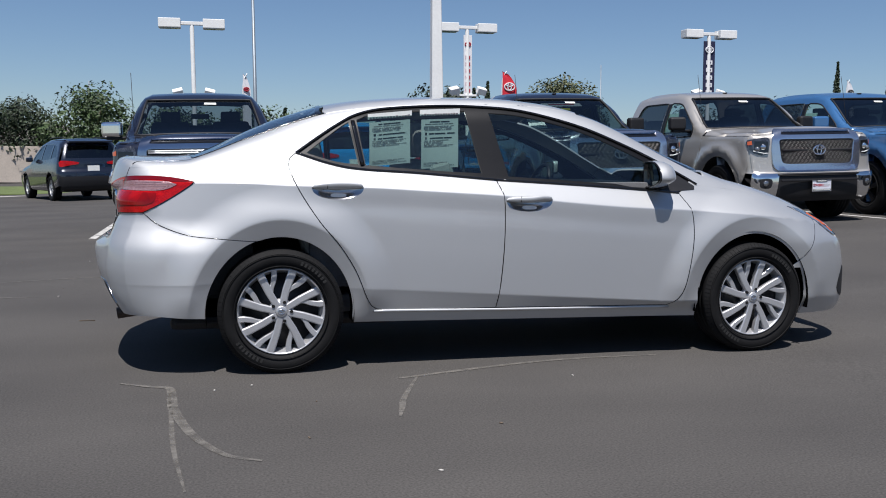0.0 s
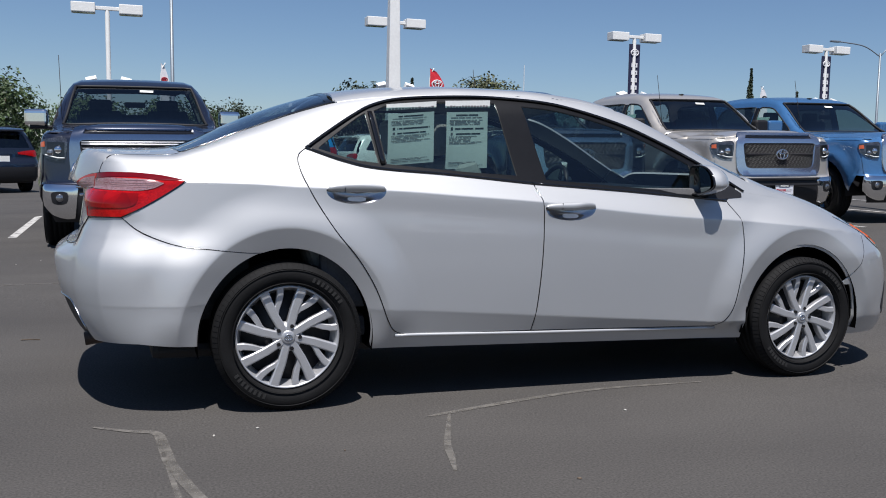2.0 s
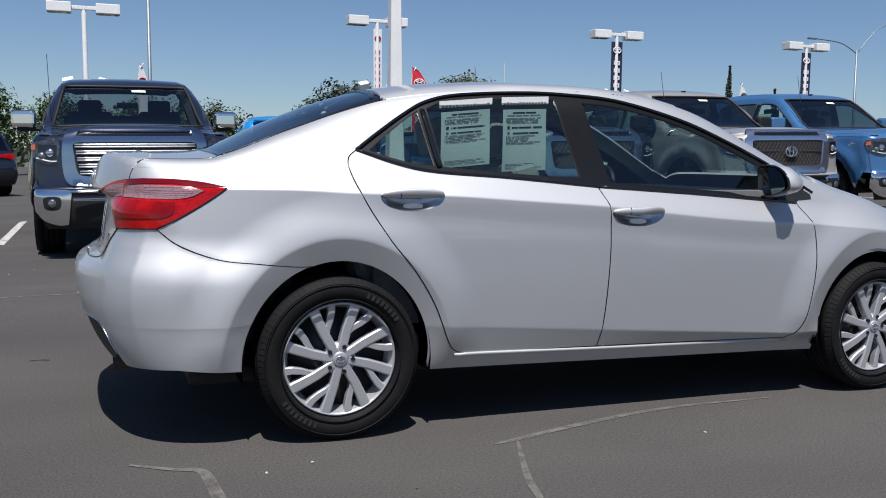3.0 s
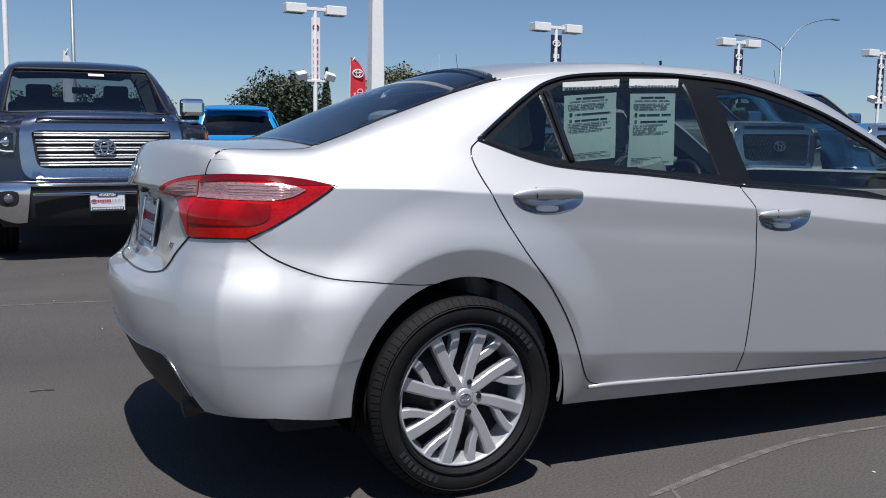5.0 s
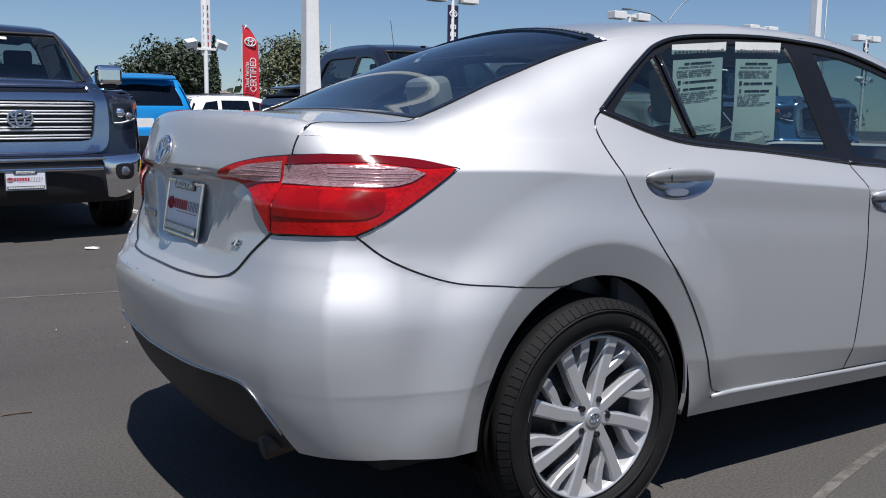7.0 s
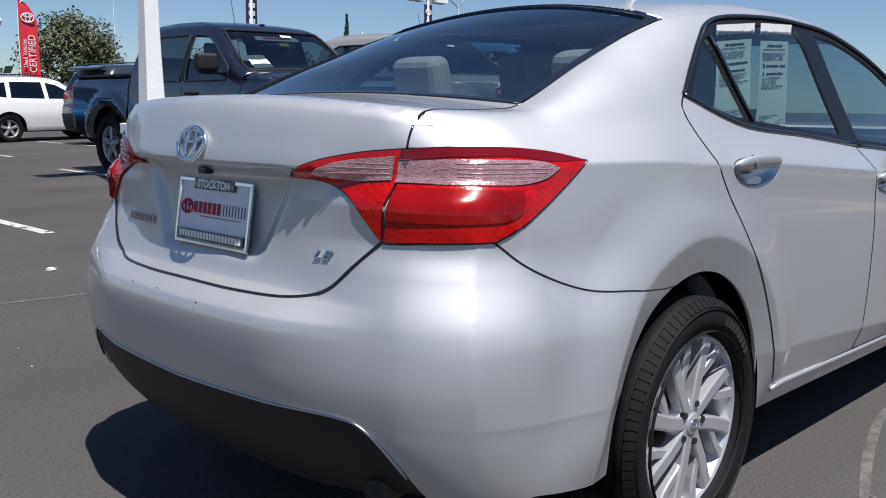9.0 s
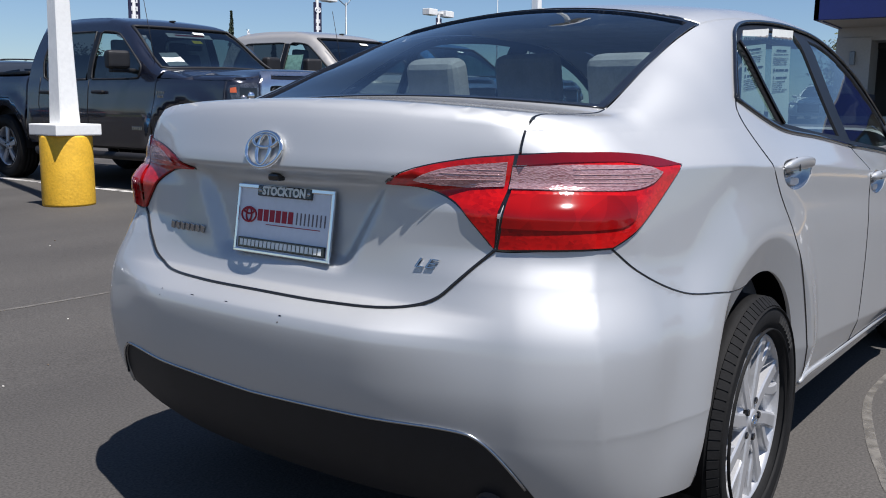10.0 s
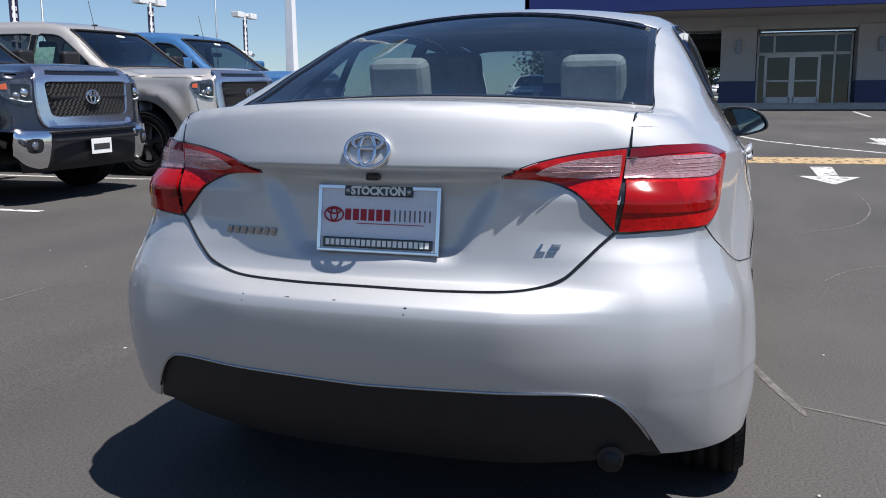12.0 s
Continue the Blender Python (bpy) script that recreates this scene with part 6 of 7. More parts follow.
    for cx in (-0.97, -4.67):
        for s in (-1, 1):
            build_wheel("wheel", None, wheel_mat, t, pose(cx, s * 0.865, 0.41, 0, 0, 0 if s < 0 else 180), r=0.41, width=0.275, style=wheel_style, rr=0.255)
            v = []
            for i in range(19):
                a = radians(-5 + 190 * i / 18)
                for y in (0.5, 0.985):
                    v.append((cx + 0.505 * math.cos(a), s * y, 0.44 + 0.505 * math.sin(a)))
            f = [(2 * i, 2 * i + 1, 2 * i + 3, 2 * i + 2) for i in range(18)] + [tuple(range(0, 38, 2))]
            raw("wheel_well", v, f, M_BLACK, t)
    t.matrix_world = m
    return t


M_TRUCKGLASS = glass("truck_glass", (0.24, 0.29, 0.31), 1.5)
M_GRILLEGREY = mat("satin_silver_grille", (0.62, 0.63, 0.68), 0.16, 0.95, vary=0.05, coat=0.3)
M_BRIGHTBAR = mat("bright_chrome_bar", (0.80, 0.81, 0.83), 0.28, 0.65)
M_MESH = mat("dark_chrome_mesh", (0.055, 0.054, 0.054), 0.42, 0.6)
M_YELLOWTAG = mat("yellow_sticker", (0.75, 0.62, 0.02), 0.6)
M_TRUCKLAMP = mat("smoked_headlamp", (0.07, 0.072, 0.08), 0.12, 0.6, vary=0.9, scale=14, coat=1.0)
M_FORMGREEN = mat("printed_sheet", (0.55, 0.68, 0.60), 0.6, vary=0.35, scale=26)
M_GRILLECHROME = mat("grille_surround_chrome", (0.40, 0.41, 0.46), 0.12, 1.0, vary=0.05, scale=4)
M_NAVY = paint("dark_blue_grey_paint", (0.013, 0.016, 0.032), 0.35, 0.22, 0.05)
M_CHARCOAL = paint("charcoal_metallic_paint", (0.013, 0.0155, 0.029), 0.4, 0.24, 0.05)
M_SAND = paint("pale_silver_paint", (0.47, 0.445, 0.41), 0.45, 0.32, 0.05)
M_BLUE = paint("sky_blue_paint", (0.045, 0.135, 0.30), 0.15, 0.25, 0.0)
M_BRIGHTBLUE = paint("bright_blue_paint", (0.01, 0.25, 0.62), 0.1, 0.25, 0.0)
M_SLATE = paint("dark_slate_paint", (0.035, 0.042, 0.055), 0.3, 0.3, 0.0)
M_WHITEPAINT = paint("white_car_paint", (0.75, 0.75, 0.74), 0.0, 0.25, 0.0)
M_DARKBLUE = paint("near_black_blue_paint", (0.012, 0.016, 0.03), 0.3, 0.25, 0.0)


def stand(x, y, yaw, tilt=True):
    """The pose of a thing on the lot at (x, y), its nose turned by yaw degrees from +x."""
    z = float(ground_z(min(x, 60), y))
    e = 0.2
    nx, ny = -(float(ground_z(min(x + e, 60), y)) - z) / e, -(float(ground_z(min(x, 60), y + e)) - z) / e
    up = Vector((nx, ny, 1)).normalized()
    rot = Vector((0, 0, 1)).rotation_difference(up).to_matrix().to_4x4() if tilt else Matrix()
    return Matrix.Translation((x, y, z)) @ rot @ pose(0, 0, 0, 0, 0, yaw)


navy_truck = build_truck("pickup_truck", "dark blue-grey crew-cab pickup truck with chrome bar grille", M_NAVY, stand(-0.43, 5.40, -90), "bars", plate="card", papers=False, mirror_mat=M_CHROME, wheel_style="six")
build_truck("pickup_truck", "charcoal crew-cab pickup truck with honeycomb grille and window price sheet", M_CHARCOAL, stand(4.88, 5.45, -90), "mesh", plate="bars", papers=False, notices=True)
build_truck("pickup_truck", "pale silver crew-cab pickup truck with honeycomb grille", M_SAND, stand(7.79, 5.35, -90), "mesh", plate="card", wheel_mat=M_STEEL)
sky_truck = build_truck("pickup_truck", "sky blue crew-cab pickup truck with black honeycomb grille", M_BLUE, stand(10.45, 5.5, -90), "mesh", plate="card", wheel_mat=M_STEEL, mirror_mat=M_BLUE)


# ---------------------------------------------------------------- sport-utility cars (rear axle at x = 0, nose towards +x)
SUV_TOP = Spline((-1.2, 1.2), (-0.86, 1.55), (-0.72, 1.63), (-0.3, 1.68), (0.4, 1.70), (1.0, 1.69), (1.4, 1.62), (1.75, 1.42), (2.25, 1.09), (2.6, 1.03), (3.2, 0.93), (3.45, 0.80), (3.7, 0.5))
SUV_W = Spline((0.2, 0.84), (0.4, 0.90), (0.7, 0.925), (0.95, 0.90), (1.05, 0.88), (1.5, 0.72), (1.7, 0.62))
SUV_BACK = Spline((0.2, -0.80), (0.4, -0.93), (0.6, -0.96), (0.78, -0.95), (0.84, -0.91), (1.05, -0.90), (1.15, -0.87), (1.55, -0.62), (1.7, -0.5))
SUV_FRONT = Spline((0.2, 3.5), (0.5, 3.62), (0.75, 3.58), (0.95, 3.42), (1.2, 2.6), (1.7, 1.5))


def suv_f(x, y, z):
    w = SUV_W(z) - 0.10 * np.maximum(np.abs(x - 1.3) - 1.6, 0) ** 2
    s = smin(w - y, x - SUV_BACK(z) - 0.12 * y * y, 0.16)
    s = smin(s, SUV_FRONT(z) - 0.2 * y * y - x, 0.16)
    return smin(s, SUV_TOP(x) - 0.08 * y * y - z, 0.12)


suv_skin = Skin(suv_f, (1.3, 0.9))


def build_suv(label, body_mat, m):
    sk = suv_skin
    t = empty("sport_utility_car", label, "car", "cars parked in the background")
    ar = lambda cx, a0, a1: [(cx + 0.42 * math.cos(radians(a)), 0.36 + 0.42 * math.sin(radians(a))) for a in np.linspace(a0, a1, 16)]
    for s in (-1, 1):
        low = clean([(-0.82, 0.42), (-0.86, 0.75), (-0.80, 1.02)] + line((-0.72, 1.10), (2.2, 1.02), 16) + catmull([(2.6, 0.96), (3.1, 0.88), (3.3, 0.78)], 3) + [(3.4, 0.55), (3.35, 0.35)] + [(3.1, 0.30)] + ar(2.69, 0, 180) + line((2.2, 0.28), (0.45, 0.28), 8) + ar(0, 0, 180))
        sk.sheet("body_side", "side", low, body_mat, t, step=0.08, side=s)
        up = clean(line((2.2, 1.02), (-0.72, 1.10), 16) + [(-0.68, 1.25)] + catmull([(-0.58, 1.42), (-0.40, 1.545), (0.3, 1.595), (1.0, 1.58), (1.35, 1.51), (1.8, 1.27)], 4))
        g1 = clean([(1.05, 1.10), (1.85, 1.08), (1.72, 1.22), (1.32, 1.46), (1.05, 1.52)])
        g2 = clean([(0.10, 1.12), (0.95, 1.10), (0.95, 1.53), (0.15, 1.53)])
        g3 = clean([(-0.50, 1.18), (0.0, 1.13), (0.04, 1.52), (-0.30, 1.47)])
        sk.sheet("upper_side", "side", up, body_mat, t, step=0.08, side=s, holes=[g1, g2, g3])
        for g in (g1, g2, g3):
            sk.sheet("side_window", "side", g, M_DARKGLASS, t, step=0.15, side=s, off=-0.008, depth=0)
        rl = [tuple(q + np.array([0, 0, 0.05])) for q in sk.lift("top", [(x, s * 0.56) for x in np.linspace(-0.45, 1.1, 7)])]
        v, f = tube(rl, 0.016, 6)
        raw("roof_rail", v, f, M_BLACK, t)
        boxed("door_mirror", (1.75, s * 1.0, 1.13), (0.12, 0.18, 0.13), body_mat, t, 0.04, seg=3)
        lamp = clean([(s * y, z) for y, z in catmull([(0.36, 1.03), (0.55, 1.065), (0.80, 1.08)], 3) + catmull([(0.84, 1.03), (0.84, 0.93)], 2) + catmull([(0.78, 0.915), (0.6, 0.955), (0.37, 0.985)], 3)])
        sk.sheet("tail_lamp", "back", lamp, M_RED, t, step=0.08, off=0.012, depth=0.03)
        hl = clean([(s * 0.50, 0.74), (s * 0.52, 0.84), (s * 0.80, 0.87), (s * 0.84, 0.80), (s * 0.7, 0.73)])
        sk.sheet("headlamp", "front", hl, M_LAMPGREY, t, step=0.08, off=0.01, depth=0.03)
    e3 = sk.lift("side", catmull([(-0.58, 1.42), (-0.40, 1.545), (0.3, 1.595), (1.0, 1.58), (1.35, 1.51), (1.8, 1.27), (2.2, 1.02), (2.6, 0.96), (3.1, 0.88), (3.3, 0.78)], 4), -1)
    cover = clean([(p[0], p[1]) for p in e3] + [(3.42, y) for y in (-0.4, 0, 0.4)] + [(p[0], -p[1]) for p in e3[::-1]] + [(-0.66, y) for y in (0.4, 0, -0.4)])
    ws = clean(line((1.38, -0.55), (2.18, -0.72), 6) + [(2.24, 0)] + line((2.18, 0.72), (1.38, 0.55), 6) + [(1.35, 0)])
    sk.sheet("roof_and_bonnet", "top", cover, body_mat, t, step=0.1, holes=[ws])
    sk.sheet("windscreen", "top", ws, M_TRUCKGLASS, t, step=0.15, off=-0.006, depth=0)
    gate = clean(line((-0.82, 0.62), (0.82, 0.62), 10) + [(0.86, 0.85), (0.80, 1.08), (0.72, 1.3), (0.64, 1.50)] + line((0.58, 1.56), (-0.58, 1.56), 8) + [(-0.64, 1.50), (-0.72, 1.3), (-0.80, 1.08), (-0.86, 0.85)])
    rg = clean(line((-0.68, 1.14), (0.68, 1.14), 8) + [(0.66, 1.25), (0.58, 1.45)] + line((0.54, 1.50), (-0.54, 1.50), 6) + [(-0.58, 1.45), (-0.66, 1.25)])
    g = sk.sheet("tailgate", "back", gate, body_mat, t, step=0.08, holes=[rg])
    sk.sheet("rear_window", "back", rg, M_DARKGLASS, g, step=0.15, off=-0.008, depth=0)
    boxed("roof_spoiler", (-0.70, 0, 1.60), (0.24, 1.15, 0.05), body_mat, t, 0.02, (0, -10, 0))
    sk.sheet("rear_bumper", "back", clean(line((-0.80, 0.30), (0.80, 0.30), 8) + [(0.88, 0.5), (0.86, 0.64)] + line((0.8, 0.66), (-0.8, 0.66), 8) + [(-0.86, 0.64), (-0.88, 0.5)]), M_BLACK, t, step=0.08, off=0.01, depth=0.03)
    sk.sheet("front_grille", "front", clean(line((-0.45, 0.40), (0.45, 0.40), 4) + line((0.42, 0.80), (-0.42, 0.80), 4)), M_GLOSSBLACK, t, step=0.1, off=0.008, depth=0.02)
    sk.sheet("front_bumper", "front", clean(line((-0.8, 0.22), (0.8, 0.22), 8) + [(0.8, 0.74)] + line((0.5, 0.74), (-0.5, 0.74), 6) + [(-0.8, 0.74)]), body_mat, t, step=0.1)
    q = sk.lift("back", [(0, 0.86)])[0]
    boxed("licence_plate", (q[0] - 0.015, 0, 0.86), (0.01, 0.31, 0.16), M_PAPER, t, 0.003)
    boxed("cabin", (0.9, 0, 0.80), (2.6, 1.5, 0.5), M_LINER, t, 0.05)
    boxed("underbody", (1.3, 0, 0.32), (4.0, 1.5, 0.15), M_BLACK, t, 0.03)
    for y in (-0.38, 0.38):
        boxed("front_seat", (1.0, y, 1.05), (0.14, 0.45, 0.55), M_LINER, t, 0.05, (0, -12, 0))
    for cx in (0.0, 2.69):
        for s in (-1, 1):
            build_wheel("wheel", None, M_RIM, t, pose(cx, s * 0.79, 0.345, 0, 0, 0 if s < 0 else 180), r=0.345, width=0.22, style="five", rr=0.225)
            v = [(cx + 0.42 * math.cos(a), s * y, 0.36 + 0.42 * math.sin(a)) for a in np.linspace(0, math.pi, 13) for y in (0.5, 0.86)]
            raw("wheel_well", v, [(2 * i, 2 * i + 1, 2 * i + 3, 2 * i + 2) for i in range(12)] + [tuple(range(0, 26, 2))], M_BLACK, t)
    t.matrix_world = m
    return t


build_suv("bright blue sport-utility car seen from behind, black bumper", M_BRIGHTBLUE, stand(2.68, 14.03, 85) @ Matrix.Diagonal((1, 1, 1.05, 1)))
build_suv("dark blue sport-utility car parked beside a grass strip", M_DARKBLUE, stand(-3.75, 21.3, 113))
white = build_suv("white sport-utility car parked in the lot", M_WHITEPAINT, stand(6.35, 21.3, 8) @ Matrix.Diagonal((1, 1, 0.93, 1)))
build_suv("dark slate grey sport-utility car parked beside the trucks", M_SLATE, stand(7.95, 18.0, 8) @ Matrix.Diagonal((1, 1, 1.06, 1)))
copy_thing(white, stand(42.0, 9.2, 182))
copy_thing(white, stand(70.0, 1.2, 185))
copy_thing(white, stand(17.0, 30.0, 200))


# ---------------------------------------------------------------- lot furniture
LEAN = Matrix.Rotation(radians(-0.9), 4, "Y")


def post_pose(x, y):
    return Matrix.Translation((x, y, float(ground_z(min(x, 60), min(y, 70))))) @ LEAN


def lathe_z(prof, seg=24):
    return lathe(prof, seg, "z")


def build_lot_pole(x, y):
    t = empty("light_pole", "square white light pole on a round yellow concrete base", "light pole", "white light poles")
    v, f = lathe_z([(0.0001, 0), (0.245, 0), (0.247, 0.02), (0.243, 0.66), (0.238, 0.68), (0.0001, 0.68)], 40)
    raw("base", v, f, M_YELLOW, t, "yellow painted concrete footing")
    boxed("flange", (0, 0, 0.735), (0.48, 0.48, 0.11), M_WHITE, t, 0.012)
    prof, sv = ((0.79, 0.105), (1.6, 0.082), (3.0, 0.064), (9.3, 0.055)), []
    for z, r in prof:
        c = r * 0.12
        sv += [(a, b, z) for a, b in ((r, -r + c), (r, r - c), (r - c, r), (-r + c, r), (-r, r - c), (-r, -r + c), (-r + c, -r), (r - c, -r))]
    raw("shaft", sv, [(8 * i + k, 8 * i + (k + 1) % 8, 8 * i + 8 + (k + 1) % 8, 8 * i + 8 + k) for i in range(3) for k in range(8)], M_WHITE, t, smooth=False)
    boxed("lamp_head", (0, 0, 9.35), (1.6, 0.45, 0.25), M_WHITE, t, 0.03)
    t.matrix_world = post_pose(x, y)
    return t


build_lot_pole(2.69, 6.71)
build_lot_pole(12.08, 7.02)


def build_lamp_post(x, y, h, banner=None, spots=None, yaw=0, slim=0.85):
    t = empty("lamp_post", "white lot lamp post with twin box lamp heads" + (" and hanging banner" if banner else ""), "lamp post", "lot lamp posts")
    v, f = lathe_z([(0.10, 0), (0.10, h - 0.2), (0.07, h)], 12)
    raw("shaft", v, f, M_WHITE, t)
    for s in (-1, 1):
        boxed("lamp_head", (s * 0.98, 0, h), (0.98, 0.62, 0.42), M_WHITE, t, 0.03)
        boxed("lens", (s * 0.98, 0, h - 0.215), (0.85, 0.5, 0.02), M_LAMPGREY, t, 0.0)
    boxed("cross_arm", (0, 0, h + 0.02), (1.1, 0.16, 0.16), M_WHITE, t, 0.02)
    if banner:
        bmat, ink, letters = banner
        b = boxed("banner", (0.02, -0.02, h - 1.95), (0.78 * slim, 0.03, 3.2), bmat, t, 0.004, label="vertical dealer banner")
        ring_mark(0.26 * slim, 0.04 * slim, (0.02, -0.06, h - 0.80), (90, 0, 0), ink, b, "emblem_shape")
        for k in range(letters):
            z = h - 1.45 - k * 1.95 / letters
            boxed("letter_bar", (0.02, -0.05, z), (0.42 * slim, 0.02, 1.1 / letters), ink, b, 0.0)
            boxed("letter_gap", (0.02, -0.065, z), (0.20 * slim, 0.012, 0.45 / letters), bmat, b, 0.0)
    if spots:
        boxed("spot_arm", (0, -0.05, spots), (1.1, 0.10, 0.10), M_WHITE, t, 0.01)
        for s in (-1, 1):
            boxed("flood_lamp", (s * 0.70, -0.1, spots + 0.22), (0.46, 0.42, 0.32), M_WHITE, t, 0.03, (22, s * 14, 0))
    t.matrix_world = post_pose(x, y) @ pose(0, 0, 0, 0, 0, yaw)
    return t


M_BANNERNAVY = mat("navy_banner_cloth", (0.012, 0.014, 0.05), 0.8, vary=0.2, scale=3)
M_BANNERWHITE = mat("white_banner_cloth", (0.70, 0.70, 0.72), 0.8, vary=0.08, scale=3)
M_FLAGRED = mat("red_flag_cloth", (0.60, 0.02, 0.035), 0.75, vary=0.15, scale=3)
M_GALV = mat("grey_galvanised_steel", (0.22, 0.25, 0.28), 0.5, 0.5, vary=0.15, scale=4)
navy = (M_BANNERNAVY, M_BANNERWHITE, 5)
for px, py, top, banner, spot, thin in (
        (-1.03, 38.2, 7.29, None, 3.9, 0.85), (12.14, 38.3, 7.73, (M_BANNERWHITE, M_REDINK, 6), 4.0, 0.55), (25.12, 37.6, 7.90, navy, 3.8, 0.85),
        (37.75, 37.5, 8.10, navy, 3.7, 0.85), (50.55, 38.0, 8.45, navy, 3.7, 0.85), (63.5, 38.4, 8.83, navy, 3.7, 0.85)):
    build_lamp_post(px, py, top - float(ground_z(min(px, 60), py)), banner, spot, slim=thin)


def build_street_lamp(x, y, h, arms):
    t = empty("street_lamp", "tall grey steel street lamp pole", "street lamp")
    v, f = lathe_z([(0.13, 0), (0.08, h), (0.0001, h)], 12)
    raw("pole", v, f, M_GALV, t)
    for s, l, r in arms:
        pts = catmull([(0, 0, h - 0.3), (s * l * 0.35, 0, h + r * 0.65), (s * l * 0.75, 0, h + r * 0.95), (s * l, 0, h + r)], 5)
        v, f = tube(pts, 0.05, 6, up=(0, 1, 0))
        raw("arm", v, f, M_GALV, t)
        boxed("lamp_head", (s * l, 0, h + r), (0.9, 0.3, 0.14), M_GALV, t, 0.04)
    t.matrix_world = post_pose(x, y)


build_street_lamp(59.4, 55.0, 9.3, ((-1, 4.8, 0.7), (1, 6.3, 2.8)))
build_street_lamp(2.3, 50.0, 11.3, ((-1, 0.9, 0.2),))
for px, py, ph in ((-8.2, 60.0, 6.5), (30.0, 62.0, 8.0), (46.0, 30.0, 9.0)):
    t = empty("mast", "slim grey aerial mast", "mast")
    v, f = lathe_z([(0.06, 0), (0.035, ph), (0.0001, ph)], 8)
    raw("pole", v, f, M_GALV, t)
    t.matrix_world = post_pose(px, py)


def build_flag(x, y, h, cloth, ink, w=0.95, label="", yaw=0):
    """A feather flag: a bent pole and a curved strip of cloth with plain marks."""
    t = empty("feather_flag", label, "flag", "feather flags")
    v, f = tube(catmull([(0, 0, 0), (0, 0, h * 0.6), (0.03, 0, h * 0.9), (0.25, 0, h)], 5), 0.025, 6, up=(0, 1, 0))
    raw("pole", v, f, M_WHITE, t)
    n, vs, fs = 24, [], []
    for i in range(n + 1):
        u = i / n
        z = h * (0.28 + 0.72 * u)
        wd = w * min(1.0, math.sqrt(max(0.0, (1 - u) / 0.22))) if u > 0.78 else w
        for k in range(5):
            xx = 0.03 + wd * k / 4 * (1 if u < 0.97 else 0.6)
            for yy in (0.006, -0.006):
                vs.append((xx, yy + 0.05 * math.sin(u * 5 + k), z))
    for i in range(n):
        for k in range(4):
            for d in (0, 1):
                a, b = (i * 5 + k) * 2 + d, (i * 5 + k + 1) * 2 + d
                fs.append((a, b, b + 10, a + 10))
    c = raw("cloth", vs, fs, cloth, t)
    ring_mark(w * 0.34, 0.03, (w * 0.5, -0.07, h * 0.85), (90, 0, 0), ink, c, "emblem_shape")
    if label.startswith("red"):
        words("flag_words", "CERTIFIED", 0.46, Matrix.Translation((w * 0.66, -0.09, h * 0.56)) @ pose(0, 0, 0, 90, 0, 0) @ pose(0, 0, 0, 0, 0, 90), ink, c, squeeze=0.78, depth=0.004)
        words("flag_words", "Used Vehicles", 0.27, Matrix.Translation((w * 0.26, -0.09, h * 0.56)) @ pose(0, 0, 0, 90, 0, 0) @ pose(0, 0, 0, 0, 0, 90), ink, c, squeeze=0.8, depth=0.004)
    t.matrix_world = post_pose(x, y) @ pose(0, 0, 0, 0, 0, yaw)


build_flag(14.5, 40.0, 5.36, M_FLAGRED, M_BANNERWHITE, 0.82, "red feather flag with white lettering")
build_flag(1.3, 42.0, 5.38, M_BANNERWHITE, M_REDINK, 0.38, "white feather flag with red mark")
build_flag(45.0, 52.0, 6.01, M_BANNERWHITE, M_INK, 0.7, "plain white feather flag")


# ---------------------------------------------------------------- trees
def leaf_mat(name, a, b):
    m = mat(name, a, 0.6, vary=0.5, scale=0.6, second=b)
    nt = m.node_tree
    g, hs = nt.nodes.new("ShaderNodeNewGeometry"), nt.nodes.new("ShaderNodeHueSaturation")
    mr = nt.nodes.new("ShaderNodeMapRange")
    mr.inputs[3].default_value, mr.inputs[4].default_value = 0.55, 1.45
    p = nt.nodes["Principled BSDF"]
    src = p.inputs["Base Color"].links[0].from_socket
    nt.links.new(g.outputs["Random Per Island"], mr.inputs[0])
    nt.links.new(mr.outputs[0], hs.inputs["Value"])
    nt.links.new(src, hs.inputs["Color"])
    nt.links.new(hs.outputs[0], p.inputs["Base Color"])
    return m


M_LEAF = leaf_mat("green_leaves", (0.065, 0.105, 0.03), (0.022, 0.042, 0.012))
M_LEAFDARK = leaf_mat("dark_green_leaves", (0.035, 0.055, 0.022), (0.012, 0.022, 0.009))
M_LEAFOLIVE = leaf_mat("olive_leaves", (0.10, 0.11, 0.045), (0.05, 0.06, 0.025))
M_BARK = mat("bark", (0.12, 0.09, 0.065), 0.9, vary=0.4, scale=6, bump=0.5, bscale=30)


